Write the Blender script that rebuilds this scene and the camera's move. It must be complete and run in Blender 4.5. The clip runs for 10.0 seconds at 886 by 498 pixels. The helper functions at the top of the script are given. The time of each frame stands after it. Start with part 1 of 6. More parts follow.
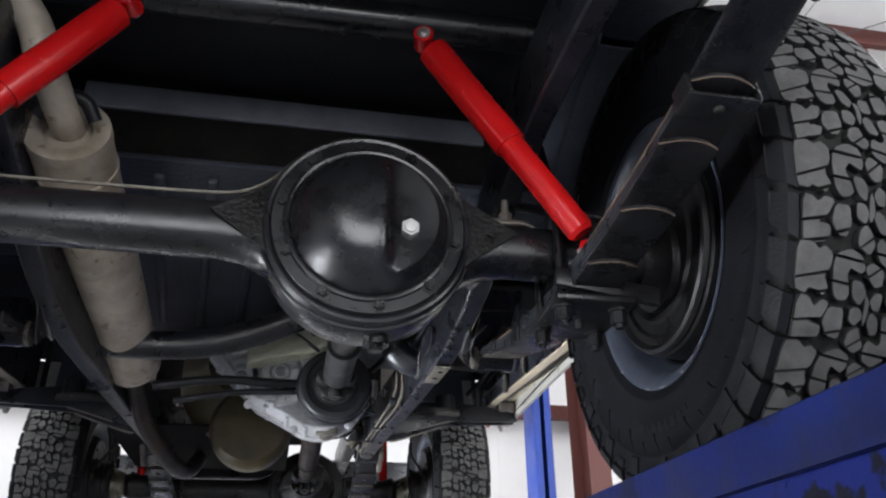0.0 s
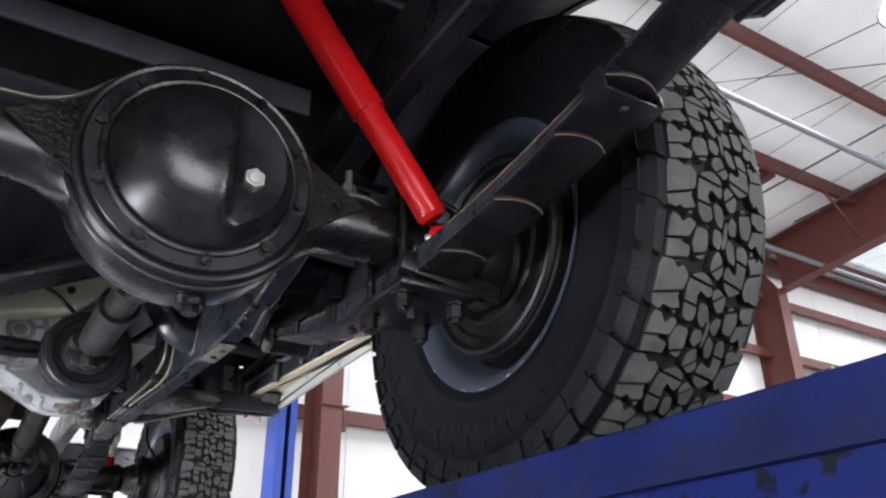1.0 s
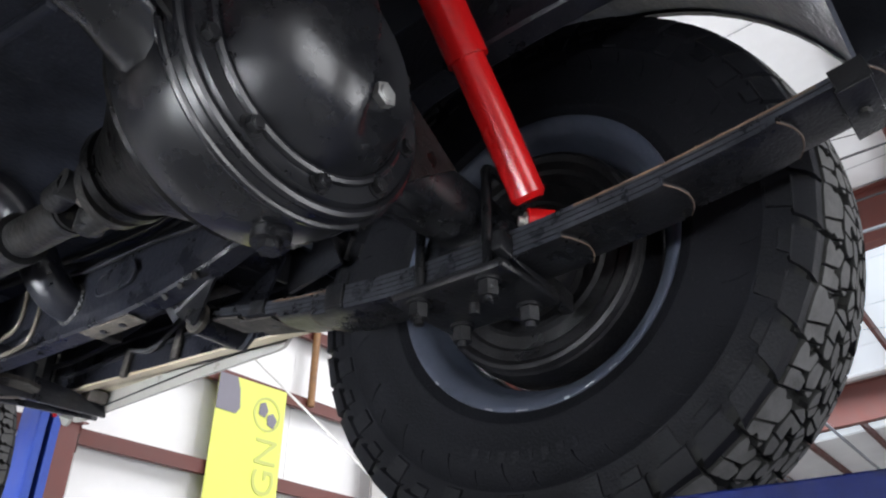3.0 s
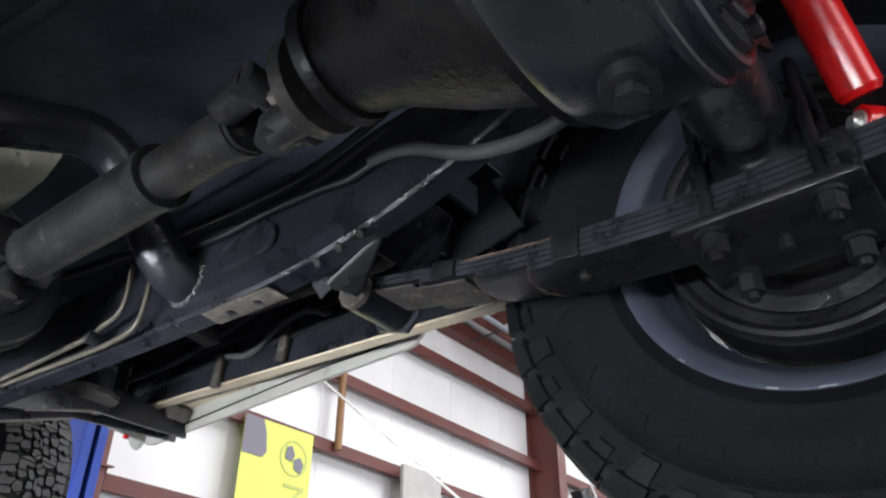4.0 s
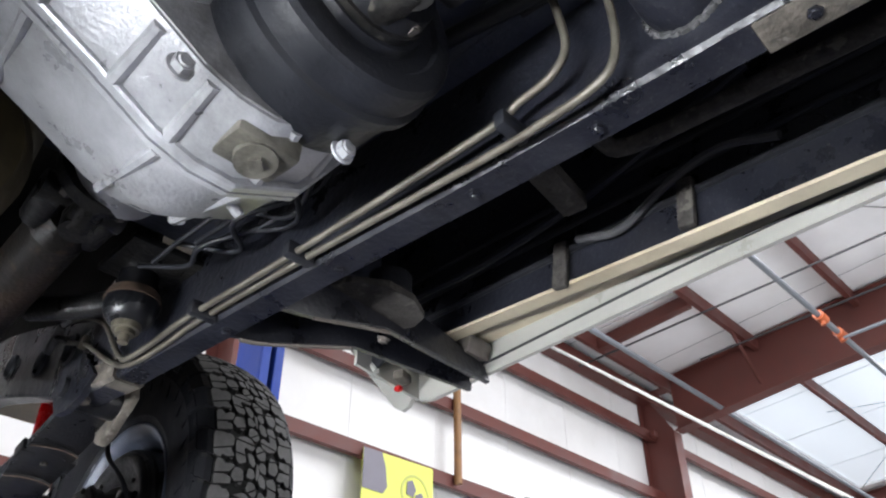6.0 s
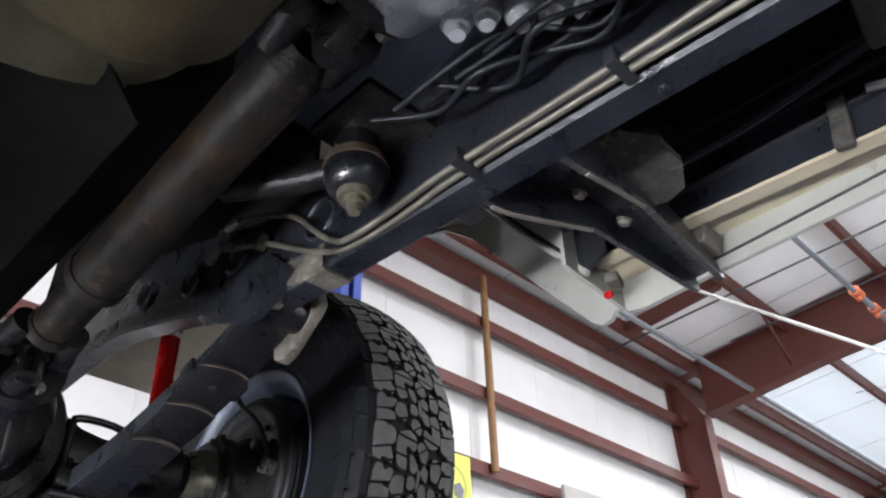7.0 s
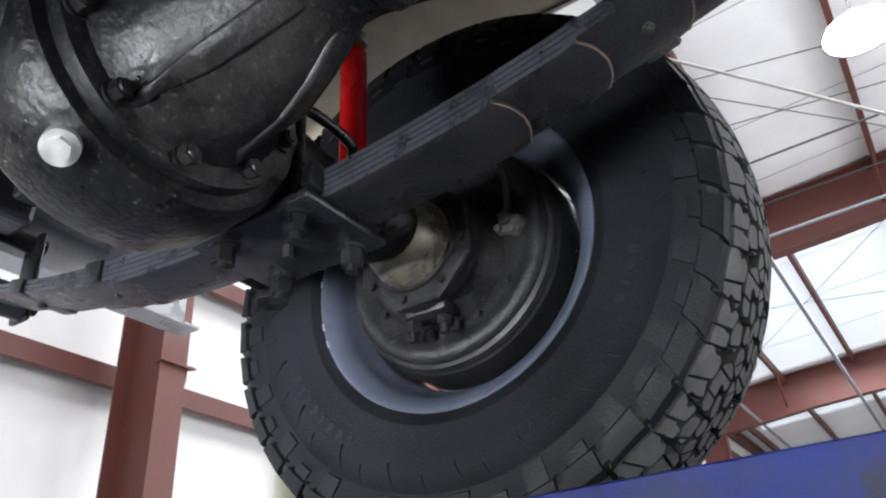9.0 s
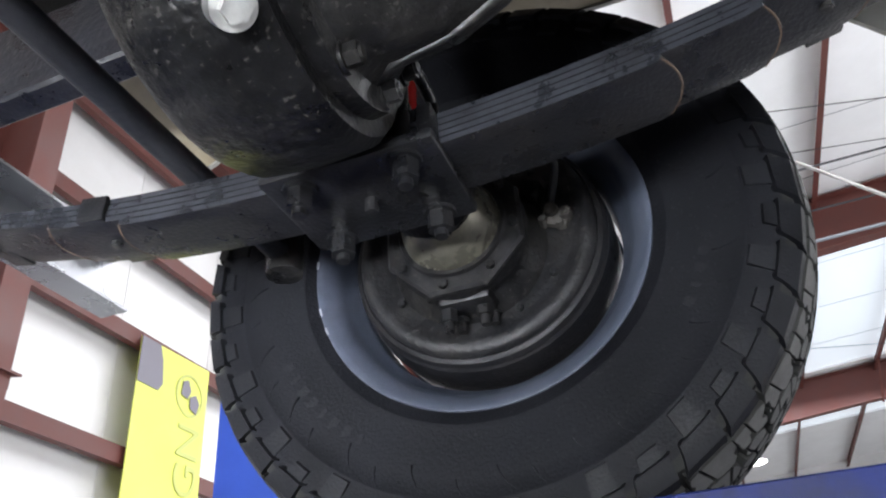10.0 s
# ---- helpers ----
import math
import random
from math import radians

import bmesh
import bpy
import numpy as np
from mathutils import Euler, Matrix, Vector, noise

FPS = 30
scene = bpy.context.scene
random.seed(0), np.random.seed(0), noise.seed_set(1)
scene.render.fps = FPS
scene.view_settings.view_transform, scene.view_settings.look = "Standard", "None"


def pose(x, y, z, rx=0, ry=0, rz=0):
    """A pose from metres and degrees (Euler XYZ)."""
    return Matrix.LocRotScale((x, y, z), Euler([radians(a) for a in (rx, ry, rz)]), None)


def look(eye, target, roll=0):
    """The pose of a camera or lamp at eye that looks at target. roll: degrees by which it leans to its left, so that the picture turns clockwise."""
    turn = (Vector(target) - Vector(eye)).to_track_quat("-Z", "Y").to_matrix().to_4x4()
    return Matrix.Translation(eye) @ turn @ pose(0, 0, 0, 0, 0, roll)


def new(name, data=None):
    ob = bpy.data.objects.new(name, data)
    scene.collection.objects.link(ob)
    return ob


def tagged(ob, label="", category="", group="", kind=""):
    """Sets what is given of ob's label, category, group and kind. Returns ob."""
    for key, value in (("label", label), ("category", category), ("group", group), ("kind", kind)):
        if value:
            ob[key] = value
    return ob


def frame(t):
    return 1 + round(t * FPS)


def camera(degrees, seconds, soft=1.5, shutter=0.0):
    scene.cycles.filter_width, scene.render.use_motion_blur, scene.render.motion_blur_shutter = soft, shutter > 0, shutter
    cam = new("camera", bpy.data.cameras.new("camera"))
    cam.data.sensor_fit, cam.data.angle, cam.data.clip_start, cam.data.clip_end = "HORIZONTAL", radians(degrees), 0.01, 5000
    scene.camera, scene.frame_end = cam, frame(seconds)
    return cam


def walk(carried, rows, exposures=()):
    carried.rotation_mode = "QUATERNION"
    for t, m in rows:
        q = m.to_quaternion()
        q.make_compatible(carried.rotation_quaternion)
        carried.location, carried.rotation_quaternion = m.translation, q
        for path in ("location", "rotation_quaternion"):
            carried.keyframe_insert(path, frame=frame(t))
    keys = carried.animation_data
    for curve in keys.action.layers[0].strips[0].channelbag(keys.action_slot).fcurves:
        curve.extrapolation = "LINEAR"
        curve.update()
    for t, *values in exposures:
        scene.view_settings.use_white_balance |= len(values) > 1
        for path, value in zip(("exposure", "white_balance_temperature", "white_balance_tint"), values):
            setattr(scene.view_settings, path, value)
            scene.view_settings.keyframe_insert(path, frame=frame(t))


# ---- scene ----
# ---- the camera and its walk ----
cam = camera(58.3, 10.0, 2.2)
PATH = [
    (0, (0.071, -1.074, 1.462), (0.433, 0.684, 2.344), -0.7),
    (0.5, (0.05, -1.033, 1.467), (0.724, 0.643, 2.327), -0.7),
    (1, (-0.018, -0.931, 1.474), (0.926, 0.598, 2.352), -0.5),
    (1.5, (-0.085, -0.838, 1.489), (1.032, 0.556, 2.389), 0.8),
    (2, (-0.149, -0.742, 1.488), (1.127, 0.498, 2.401), 1.0),
    (2.2, (-0.17, -0.709, 1.485), (1.156, 0.473, 2.405), 0.8),
    (3.3, (-0.197, -0.391, 1.494), (1.174, 0.663, 2.498), 0.1),
    (3.5, (-0.18, -0.314, 1.497), (1.177, 0.732, 2.528), -0.4),
    (4, (-0.15, -0.131, 1.503), (1.164, 0.922, 2.583), 0.3),
    (4.5, (-0.126, 0.091, 1.518), (1.184, 1.099, 2.644), -1.5),
    (5, (-0.099, 0.256, 1.523), (1.179, 1.271, 2.678), -1.4),
    (5.5, (-0.053, 0.433, 1.535), (1.161, 1.526, 2.69), -0.2),
    (5.7, (-0.034, 0.51, 1.538), (1.153, 1.622, 2.702), -0.1),
    (6.8, (-0.062, 0.904, 1.523), (1.072, 2.064, 2.693), -0.6),
    (7, (-0.086, 0.985, 1.51), (1.071, 2.121, 2.68), -1.8),
    (7.5, (-0.089, 1.173, 1.482), (1.068, 2.374, 2.585), -1.3),
    (8, (-0.065, 1.41, 1.488), (1.122, 2.655, 2.508), -1.1),
    (8.5, (-0.087, 1.603, 1.485), (1.232, 2.748, 2.458), -1.7),
    (9, (-0.149, 1.766, 1.494), (1.33, 2.688, 2.475), -3.4),
    (9.5, (-0.167, 1.895, 1.489), (1.388, 2.661, 2.486), -3.2),
    (10, (-0.166, 2.045, 1.495), (1.459, 2.57, 2.536), -4.4),
]
walk(cam, [(t, look(eye, target, roll)) for t, eye, target, roll in PATH], [(0.0, 0.0), (2.0, 0.08), (3.5, -0.12), (4.5, -0.08), (5.5, 0.0), (7.0, -0.06), (8.5, 0.08), (9.5, 0.2), (10.0, 0.08)])

# ---- world, lights, exposure ----
world = bpy.data.worlds.new("world")
scene.world = world
world.use_nodes = True
wn = world.node_tree.nodes
sky = wn.new("ShaderNodeTexSky")
sky.sky_type = "NISHITA"
sky.sun_disc = False
sky.sun_elevation, sky.sun_rotation = radians(45), radians(160)
wn["Background"].inputs[1].default_value = 0.1
world.node_tree.links.new(sky.outputs[0], wn["Background"].inputs[0])


def area(name, m, sx, sy, watts, colour=(1, 1, 1), spread=180):
    d = bpy.data.lights.new(name, "AREA")
    d.shape, d.size, d.size_y, d.energy, d.color = "RECTANGLE", sx, sy, watts, colour
    d.spread = radians(spread)
    ob = new(name, d)
    ob.matrix_world = m
    return tagged(ob, kind="structure")


# fill from two unseen bay doors added behind, and light from roof skylight strips
area("added_door_light", look((-0.5, -6.95, 1.85), (-0.5, 0, 1.85)), 4.2, 3.5, 380, (0.93, 0.945, 1.0))
area("added_door_light", look((5.1, -6.95, 2.1), (5.1, 0, 2.1)), 2.9, 4.0, 380, (0.93, 0.945, 1.0))
# the lamp at x 6.6 is added fill, with closed ceiling above it
for sx0, wide in ((-1.9, 3.0), (6.6, 3.0), (14.0, 6.4)):
    area("skylight_light", look((sx0, 0.6, 7.05), (sx0, 0.6, 0)), wide, 7.0, 188 * wide, (0.93, 0.945, 1.0))
# fill lights added along a runway, in place of a camera-carried lamp
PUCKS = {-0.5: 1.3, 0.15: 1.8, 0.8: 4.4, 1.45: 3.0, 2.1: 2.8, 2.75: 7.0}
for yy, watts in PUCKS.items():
    area("fill_light", look((-0.472, yy, 1.556), (0.35, yy, 1.84)), 0.55, 0.04, watts, (0.91, 0.945, 1.0), 60)


# ---- materials ----
def mat(name, base, rough=0.5, metal=0.0, var=0.25, scale=8.0, bump=0.15, fine=90.0, dirt=None, dirt_amount=0.5, spec=0.5, spots=None, sat=0.0):
    """A painted or raw surface: two scales of colour change, patchy dirt, fine relief."""
    m = bpy.data.materials.new(name)
    m.use_nodes = True
    t, n = m.node_tree, m.node_tree.nodes
    b = n["Principled BSDF"]
    L = t.links.new
    co = n.new("ShaderNodeTexCoord")
    n1 = n.new("ShaderNodeTexNoise")
    n1.inputs["Scale"].default_value, n1.inputs["Detail"].default_value, n1.inputs["Roughness"].default_value = scale, 6, 0.65
    n2 = n.new("ShaderNodeTexNoise")
    n2.inputs["Scale"].default_value, n2.inputs["Detail"].default_value = fine, 4
    L(co.outputs["Object"], n1.inputs[0])
    L(co.outputs["Object"], n2.inputs[0])
    r = n.new("ShaderNodeValToRGB")
    lo = [max(0, c * (1 - var)) for c in base]
    hi = [min(1, c * (1 + var)) for c in base]
    r.color_ramp.elements[0].position, r.color_ramp.elements[1].position = 0.3, 0.72
    r.color_ramp.elements[0].color, r.color_ramp.elements[1].color = (*lo, 1), (*hi, 1)
    L(n1.outputs[0], r.inputs[0])
    col = r.outputs[0]
    if dirt:
        d = n.new("ShaderNodeTexNoise")
        d.inputs["Scale"].default_value, d.inputs["Detail"].default_value, d.inputs["Roughness"].default_value = scale * 0.55, 8, 0.7
        mp = n.new("ShaderNodeMapping")
        mp.inputs["Location"].default_value = (3.1, 7.7, 1.3)
        L(co.outputs["Object"], mp.inputs[0])
        L(mp.outputs[0], d.inputs[0])
        dr = n.new("ShaderNodeMapRange")
        dr.inputs[1].default_value, dr.inputs[2].default_value, dr.inputs[4].default_value = 0.47, 0.75, dirt_amount
        L(d.outputs[0], dr.inputs[0])
        mx = n.new("ShaderNodeMix")
        mx.data_type = "RGBA"
        mx.inputs[7].default_value = (*dirt, 1)
        L(dr.outputs[0], mx.inputs[0])
        L(col, mx.inputs[6])
        col = mx.outputs[2]
    if spots:
        v = n.new("ShaderNodeTexNoise")
        v.inputs["Scale"].default_value, v.inputs["Detail"].default_value = spots[1], 3
        L(co.outputs["Object"], v.inputs[0])
        sr = n.new("ShaderNodeMapRange")
        sr.inputs[1].default_value, sr.inputs[2].default_value, sr.inputs[4].default_value = spots[2], spots[2] + 0.05, spots[3]
        L(v.outputs[0], sr.inputs[0])
        mx2 = n.new("ShaderNodeMix")
        mx2.data_type = "RGBA"
        mx2.inputs[7].default_value = (*spots[0], 1)
        L(sr.outputs[0], mx2.inputs[0])
        L(col, mx2.inputs[6])
        col = mx2.outputs[2]
    L(col, b.inputs["Base Color"])
    rr = n.new("ShaderNodeMapRange")
    rr.inputs[1].default_value, rr.inputs[2].default_value = 0.25, 0.75
    rr.inputs[3].default_value, rr.inputs[4].default_value = max(0.07, rough - 0.15), min(1, rough + 0.2)
    L(n1.outputs[0], rr.inputs[0])
    L(rr.outputs[0], b.inputs["Roughness"])
    b.inputs["Metallic"].default_value = metal
    b.inputs["Specular IOR Level"].default_value = spec
    if bump:
        add = n.new("ShaderNodeMath")
        add.operation = "ADD"
        L(n1.outputs[0], add.inputs[0])
        L(n2.outputs[0], add.inputs[1])
        bp = n.new("ShaderNodeBump")
        bp.inputs["Strength"].default_value, bp.inputs["Distance"].default_value = bump, 0.004
        L(add.outputs[0], bp.inputs["Height"])
        L(bp.outputs[0], b.inputs["Normal"])
    return m


def glow(name, colour, strength):
    m = bpy.data.materials.new(name)
    m.use_nodes = True
    b = m.node_tree.nodes["Principled BSDF"]
    b.inputs["Base Color"].default_value = (*colour, 1)
    b.inputs["Emission Color"].default_value = (*colour, 1)
    b.inputs["Emission Strength"].default_value = strength
    return m


DUST = (0.11, 0.09, 0.07)
M_BLACK = mat("satin_black_paint", (0.0065, 0.0068, 0.0082), 0.25, 0, 0.3, 9, 0.06, 140, DUST, 0.04, spec=0.52)
M_FRAME = mat("frame_black", (0.0095, 0.0102, 0.0145), 0.30, 0, 0.6, 12, 0.3, 120, (0.04, 0.037, 0.034), 0.25, spec=0.42, spots=((0.07, 0.068, 0.066), 260.0, 0.62, 0.35))
# lighter, bluer copy of the dark undercoat, with bounce light in its colour
M_UNDER = mat("bounce_lit_undercoat", (0.042, 0.047, 0.063), 0.40, 0, 0.5, 7, 0.5, 90, (0.02, 0.021, 0.026), 0.6, spec=0.4, spots=((0.10, 0.10, 0.105), 120.0, 0.64, 0.35))
M_COAT = mat("dark_undercoat", (0.010, 0.0108, 0.014), 0.45, 0, 0.4, 14, 0.25, 140, DUST, 0.06, spec=0.3)
# sheenless darker undercoat copy; shade is put into its colour
M_MATTE = mat("shade_toned_black", (0.0075, 0.0072, 0.007), 0.85, 0, 0.5, 8, 0.4, 120, (0.03, 0.027, 0.022), 0.5, spec=0.08)
M_DUSTY = mat("dusty_steel", (0.095, 0.084, 0.070), 0.75, 0, 0.6, 38, 0.4, 220, (0.012, 0.011, 0.0105), 0.9, spec=0.3, spots=((0.20, 0.185, 0.16), 60.0, 0.62, 0.5))
M_COVER = mat("oily_brown_cover", (0.035, 0.027, 0.013), 0.5, 0, 0.4, 14, 0.2, 120, (0.012, 0.010, 0.007), 0.7, spec=0.2)
M_BALL = mat("greasy_ball_steel", (0.17, 0.16, 0.125), 0.26, 0.6, 0.5, 26, 0.1, 200, (0.012, 0.01, 0.007), 0.8)
M_RISER = mat("dusty_blue_black_sheet", (0.115, 0.12, 0.14), 0.55, 0, 0.3, 8, 0.2, 120, (0.09, 0.085, 0.08), 0.3, spec=0.3)
M_HOSE = mat("grey_rubber_hose", (0.045, 0.045, 0.047), 0.55, 0, 0.25, 30, 0.1, 200, (0.09, 0.085, 0.08), 0.3, spec=0.3)
M_SPRING = mat("spring_steel_black", (0.0065, 0.0067, 0.0078), 0.30, 0, 0.4, 18, 0.2, 240, (0.03, 0.026, 0.022), 0.25, spec=0.36, spots=((0.09, 0.085, 0.08), 480.0, 0.63, 0.3))
M_RUSTRUB = mat("rubbed_rust", (0.115, 0.072, 0.045), 0.7, 0.1, 0.6, 45, 0.2, 260, (0.014, 0.012, 0.011), 1.0)
M_SCUFF = mat("scuffed_bare_lip", (0.30, 0.31, 0.33), 0.45, 0.5, 0.4, 60, 0.1, 300, (0.10, 0.11, 0.14), 0.6)
M_RUBBER = mat("tyre_rubber", (0.0055, 0.0058, 0.0075), 0.58, 0, 0.35, 9, 0.25, 300, (0.012, 0.012, 0.014), 0.3, spec=0.10, spots=((0.04, 0.04, 0.042), 220.0, 0.63, 0.25))
M_LUG = mat("shoulder_lug_rubber", (0.0056, 0.0059, 0.0075), 0.52, 0, 0.4, 14, 0.25, 260, (0.012, 0.012, 0.0135), 0.4, spec=0.16)
M_PLATE = mat("grimy_black_plate", (0.0068, 0.0068, 0.0078), 0.42, 0, 0.6, 30, 0.5, 140, (0.026, 0.024, 0.022), 0.6, spec=0.28, spots=((0.08, 0.076, 0.07), 150.0, 0.63, 0.35))
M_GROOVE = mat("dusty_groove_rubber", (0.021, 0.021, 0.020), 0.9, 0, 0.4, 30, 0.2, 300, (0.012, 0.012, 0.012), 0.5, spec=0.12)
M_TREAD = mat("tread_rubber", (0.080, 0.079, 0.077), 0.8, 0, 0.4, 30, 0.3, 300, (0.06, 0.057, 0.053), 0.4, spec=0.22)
M_RIM = mat("blue_grey_wheel_paint", (0.048, 0.056, 0.077), 0.37, 0.15, 0.3, 18, 0.12, 160, (0.085, 0.085, 0.097), 0.3, spec=0.38)
M_RED = mat("red_gloss_paint", (0.44, 0.0065, 0.0075), 0.17, 0, 0.08, 9, 0.02, 90)
M_ZINC = mat("zinc_plated", (0.55, 0.55, 0.53), 0.38, 0.9, 0.15, 60, 0.1, 300)
M_STEEL = mat("dull_steel", (0.15, 0.135, 0.12), 0.5, 0.55, 0.35, 25, 0.2, 200, (0.10, 0.06, 0.035), 0.4)
M_SHAFT = mat("greyed_shaft_paint", (0.017, 0.017, 0.0175), 0.40, 0.15, 0.75, 14, 0.4, 120, (0.05, 0.043, 0.034), 0.6, spec=0.3, spots=((0.10, 0.09, 0.075), 70.0, 0.62, 0.45))
M_SHAFT_RUST = mat("rusty_shaft", (0.010, 0.0085, 0.0075), 0.42, 0.1, 0.5, 18, 0.3, 200, (0.045, 0.025, 0.013), 0.7, spec=0.2, spots=((0.06, 0.04, 0.025), 55.0, 0.62, 0.5))
M_ALU = mat("cast_aluminium", (0.37, 0.375, 0.39), 0.33, 0.4, 0.3, 18, 0.25, 260, (0.10, 0.094, 0.08), 0.55)
M_DIRTYALU = mat("oily_aluminium", (0.12, 0.113, 0.095), 0.4, 0.3, 0.5, 40, 0.2, 260, (0.012, 0.011, 0.008), 0.95)
M_PINION = mat("oily_black_casting", (0.0035, 0.0034, 0.0036), 0.34, 0, 0.6, 26, 0.4, 150, (0.012, 0.010, 0.008), 0.4, spec=0.2)
M_CAST = mat("black_cast_iron", (0.0045, 0.0045, 0.005), 0.34, 0.0, 0.7, 14, 0.45, 120, (0.05, 0.047, 0.042), 0.5, spec=0.24, spots=((0.07, 0.066, 0.06), 190.0, 0.62, 0.4))
# lighter steel: wear, with edge highlights put into the colour
M_LEAFSIDE = mat("lightened_leaf_side", (0.032, 0.034, 0.041), 0.30, 0.35, 0.6, 22, 0.12, 240, (0.010, 0.009, 0.008), 0.7)
# darker than the ribs, to paint the shade between them
M_WEB = mat("shade_toned_web", (0.24, 0.24, 0.25), 0.5, 0.4, 0.4, 40, 0.2, 200, (0.10, 0.09, 0.08), 0.6)
M_PALE = mat("pale_stained_casting", (0.50, 0.50, 0.38), 0.55, 0, 0.2, 9, 0.2, 120, (0.09, 0.08, 0.045), 0.6, spots=((0.03, 0.026, 0.016), 26.0, 0.66, 0.8))
M_WELD = mat("grey_weld", (0.09, 0.09, 0.092), 0.45, 0.5, 0.4, 80, 0.3, 300, (0.03, 0.03, 0.03), 0.6)
M_WORN = mat("worn_rusty_edge", (0.085, 0.057, 0.04), 0.6, 0.2, 0.5, 60, 0.3, 220, (0.03, 0.02, 0.014), 0.7)
M_DUSTY2 = mat("dark_dusty_steel", (0.045, 0.041, 0.037), 0.8, 0, 0.7, 40, 0.6, 200, (0.010, 0.0095, 0.0095), 0.85, spec=0.25, spots=((0.12, 0.11, 0.095), 55.0, 0.62, 0.5))
M_DRUM = mat("black_drum", (0.006, 0.006, 0.007), 0.36, 0.0, 0.35, 16, 0.3, 160, (0.025, 0.022, 0.02), 0.35, spec=0.28, spots=((0.07, 0.065, 0.06), 300.0, 0.63, 0.3))
M_LINE = mat("aged_brake_line", (0.115, 0.105, 0.085), 0.45, 0.4, 0.4, 30, 0.1, 200, (0.05, 0.035, 0.02), 0.6)
M_MUFFLER = mat("aluminised_muffler", (0.43, 0.38, 0.31), 0.52, 0.25, 0.3, 10, 0.15, 150, (0.13, 0.085, 0.045), 0.7, spots=((0.10, 0.06, 0.03), 34.0, 0.63, 0.6))
M_BEIGE = mat("beige_body_paint", (0.42, 0.37, 0.27), 0.45, 0, 0.2, 9, 0.1, 120, (0.2, 0.13, 0.06), 0.45)
M_GREYP = mat("grey_body_paint", (0.30, 0.295, 0.27), 0.35, 0, 0.12, 7, 0.05, 120, (0.2, 0.18, 0.14), 0.25)
M_OLIVE = mat("old_olive_housing", (0.085, 0.076, 0.042), 0.5, 0, 0.4, 12, 0.3, 120, (0.02, 0.019, 0.013), 0.6)
M_BRASS = mat("brass_fitting", (0.15, 0.135, 0.10), 0.4, 0.5, 0.35, 40, 0.1, 200, (0.03, 0.027, 0.02), 0.6)
M_BUMPER = mat("brushed_bumper_steel", (0.42, 0.43, 0.45), 0.3, 0.85, 0.1, 12, 0.05, 200)
M_BLUE = mat("blue_lift_enamel", (0.007, 0.016, 0.11), 0.42, 0, 0.35, 13, 0.12, 80, (0.022, 0.025, 0.038), 0.8, spec=0.2, spots=((0.006, 0.007, 0.014), 9.0, 0.59, 0.7))
M_BLUE3 = mat("blue_channel_enamel", (0.007, 0.018, 0.16), 0.35, 0, 0.2, 6, 0.08, 80, spec=0.25, spots=((0.003, 0.004, 0.008), 24.0, 0.56, 0.97))
M_CREAM = mat("cream_air_pipe", (0.45, 0.42, 0.34), 0.5, 0, 0.2, 20, 0.05, 100, (0.1, 0.09, 0.07), 0.5)
M_BLUE2 = mat("blue_post_enamel", (0.022, 0.056, 0.29), 0.4, 0, 0.15, 4, 0.06, 80, (0.02, 0.03, 0.09), 0.4, spec=0.3)
M_REDOX = mat("red_oxide_steel", (0.115, 0.032, 0.025), 0.55, 0, 0.15, 3, 0.06, 60, (0.09, 0.03, 0.022), 0.4)
M_WALL = mat("white_insulation_facing", (0.80, 0.795, 0.785), 0.6, 0, 0.05, 1.6, 0.25, 9, (0.6, 0.57, 0.5), 0.25)
M_ROOF = mat("white_roof_insulation", (0.94, 0.945, 0.95), 0.6, 0, 0.05, 1.2, 0.3, 7, (0.7, 0.68, 0.64), 0.2)
M_FLOOR = mat("concrete_floor", (0.24, 0.24, 0.24), 0.5, 0, 0.2, 1.5, 0.2, 40, (0.16, 0.15, 0.14), 0.4)
M_PIPE = mat("galvanised_pipe", (0.20, 0.215, 0.24), 0.45, 0.3, 0.1, 20, 0.05, 120)
M_DARKPIPE = mat("black_iron_pipe", (0.05, 0.05, 0.055), 0.5, 0.2, 0.2, 20, 0.05, 120)
M_ORANGE = mat("orange_fitting", (0.5, 0.12, 0.04), 0.45, 0, 0.1, 20, 0.05, 120)
M_BROWN = mat("brown_conduit", (0.24, 0.12, 0.045), 0.5, 0, 0.2, 8, 0.05, 100)
M_YELLOW = mat("yellow_banner_vinyl", (0.66, 0.70, 0.13), 0.5, 0, 0.05, 3, 0.05, 60)
M_GREYV = mat("grey_banner_print", (0.17, 0.16, 0.19), 0.5, 0, 0.1, 3, 0.05, 60)
M_GREENV = mat("pale_green_banner_print", (0.47, 0.50, 0.13), 0.5, 0, 0.06, 3, 0.05, 60)
M_ROPE = mat("pale_cable", (0.55, 0.53, 0.5), 0.6, 0, 0.1, 20, 0.05, 120)
M_BOARD = mat("pale_plaster_board", (0.40, 0.385, 0.37), 0.7, 0, 0.15, 3, 0.1, 40, (0.35, 0.32, 0.29), 0.5)
M_SKYL = glow("skylight_panel", (0.84, 0.92, 1.0), 0.5)
# glow of the added fill strip
M_STRIP = glow("fill_strip_lens", (0.96, 0.98, 1.0), 6.0)
M_LAMP = glow("high_bay_lens", (1.0, 0.99, 0.96), 30.0)


# ---- mesh helpers ----
def fresh():
    return bmesh.new()


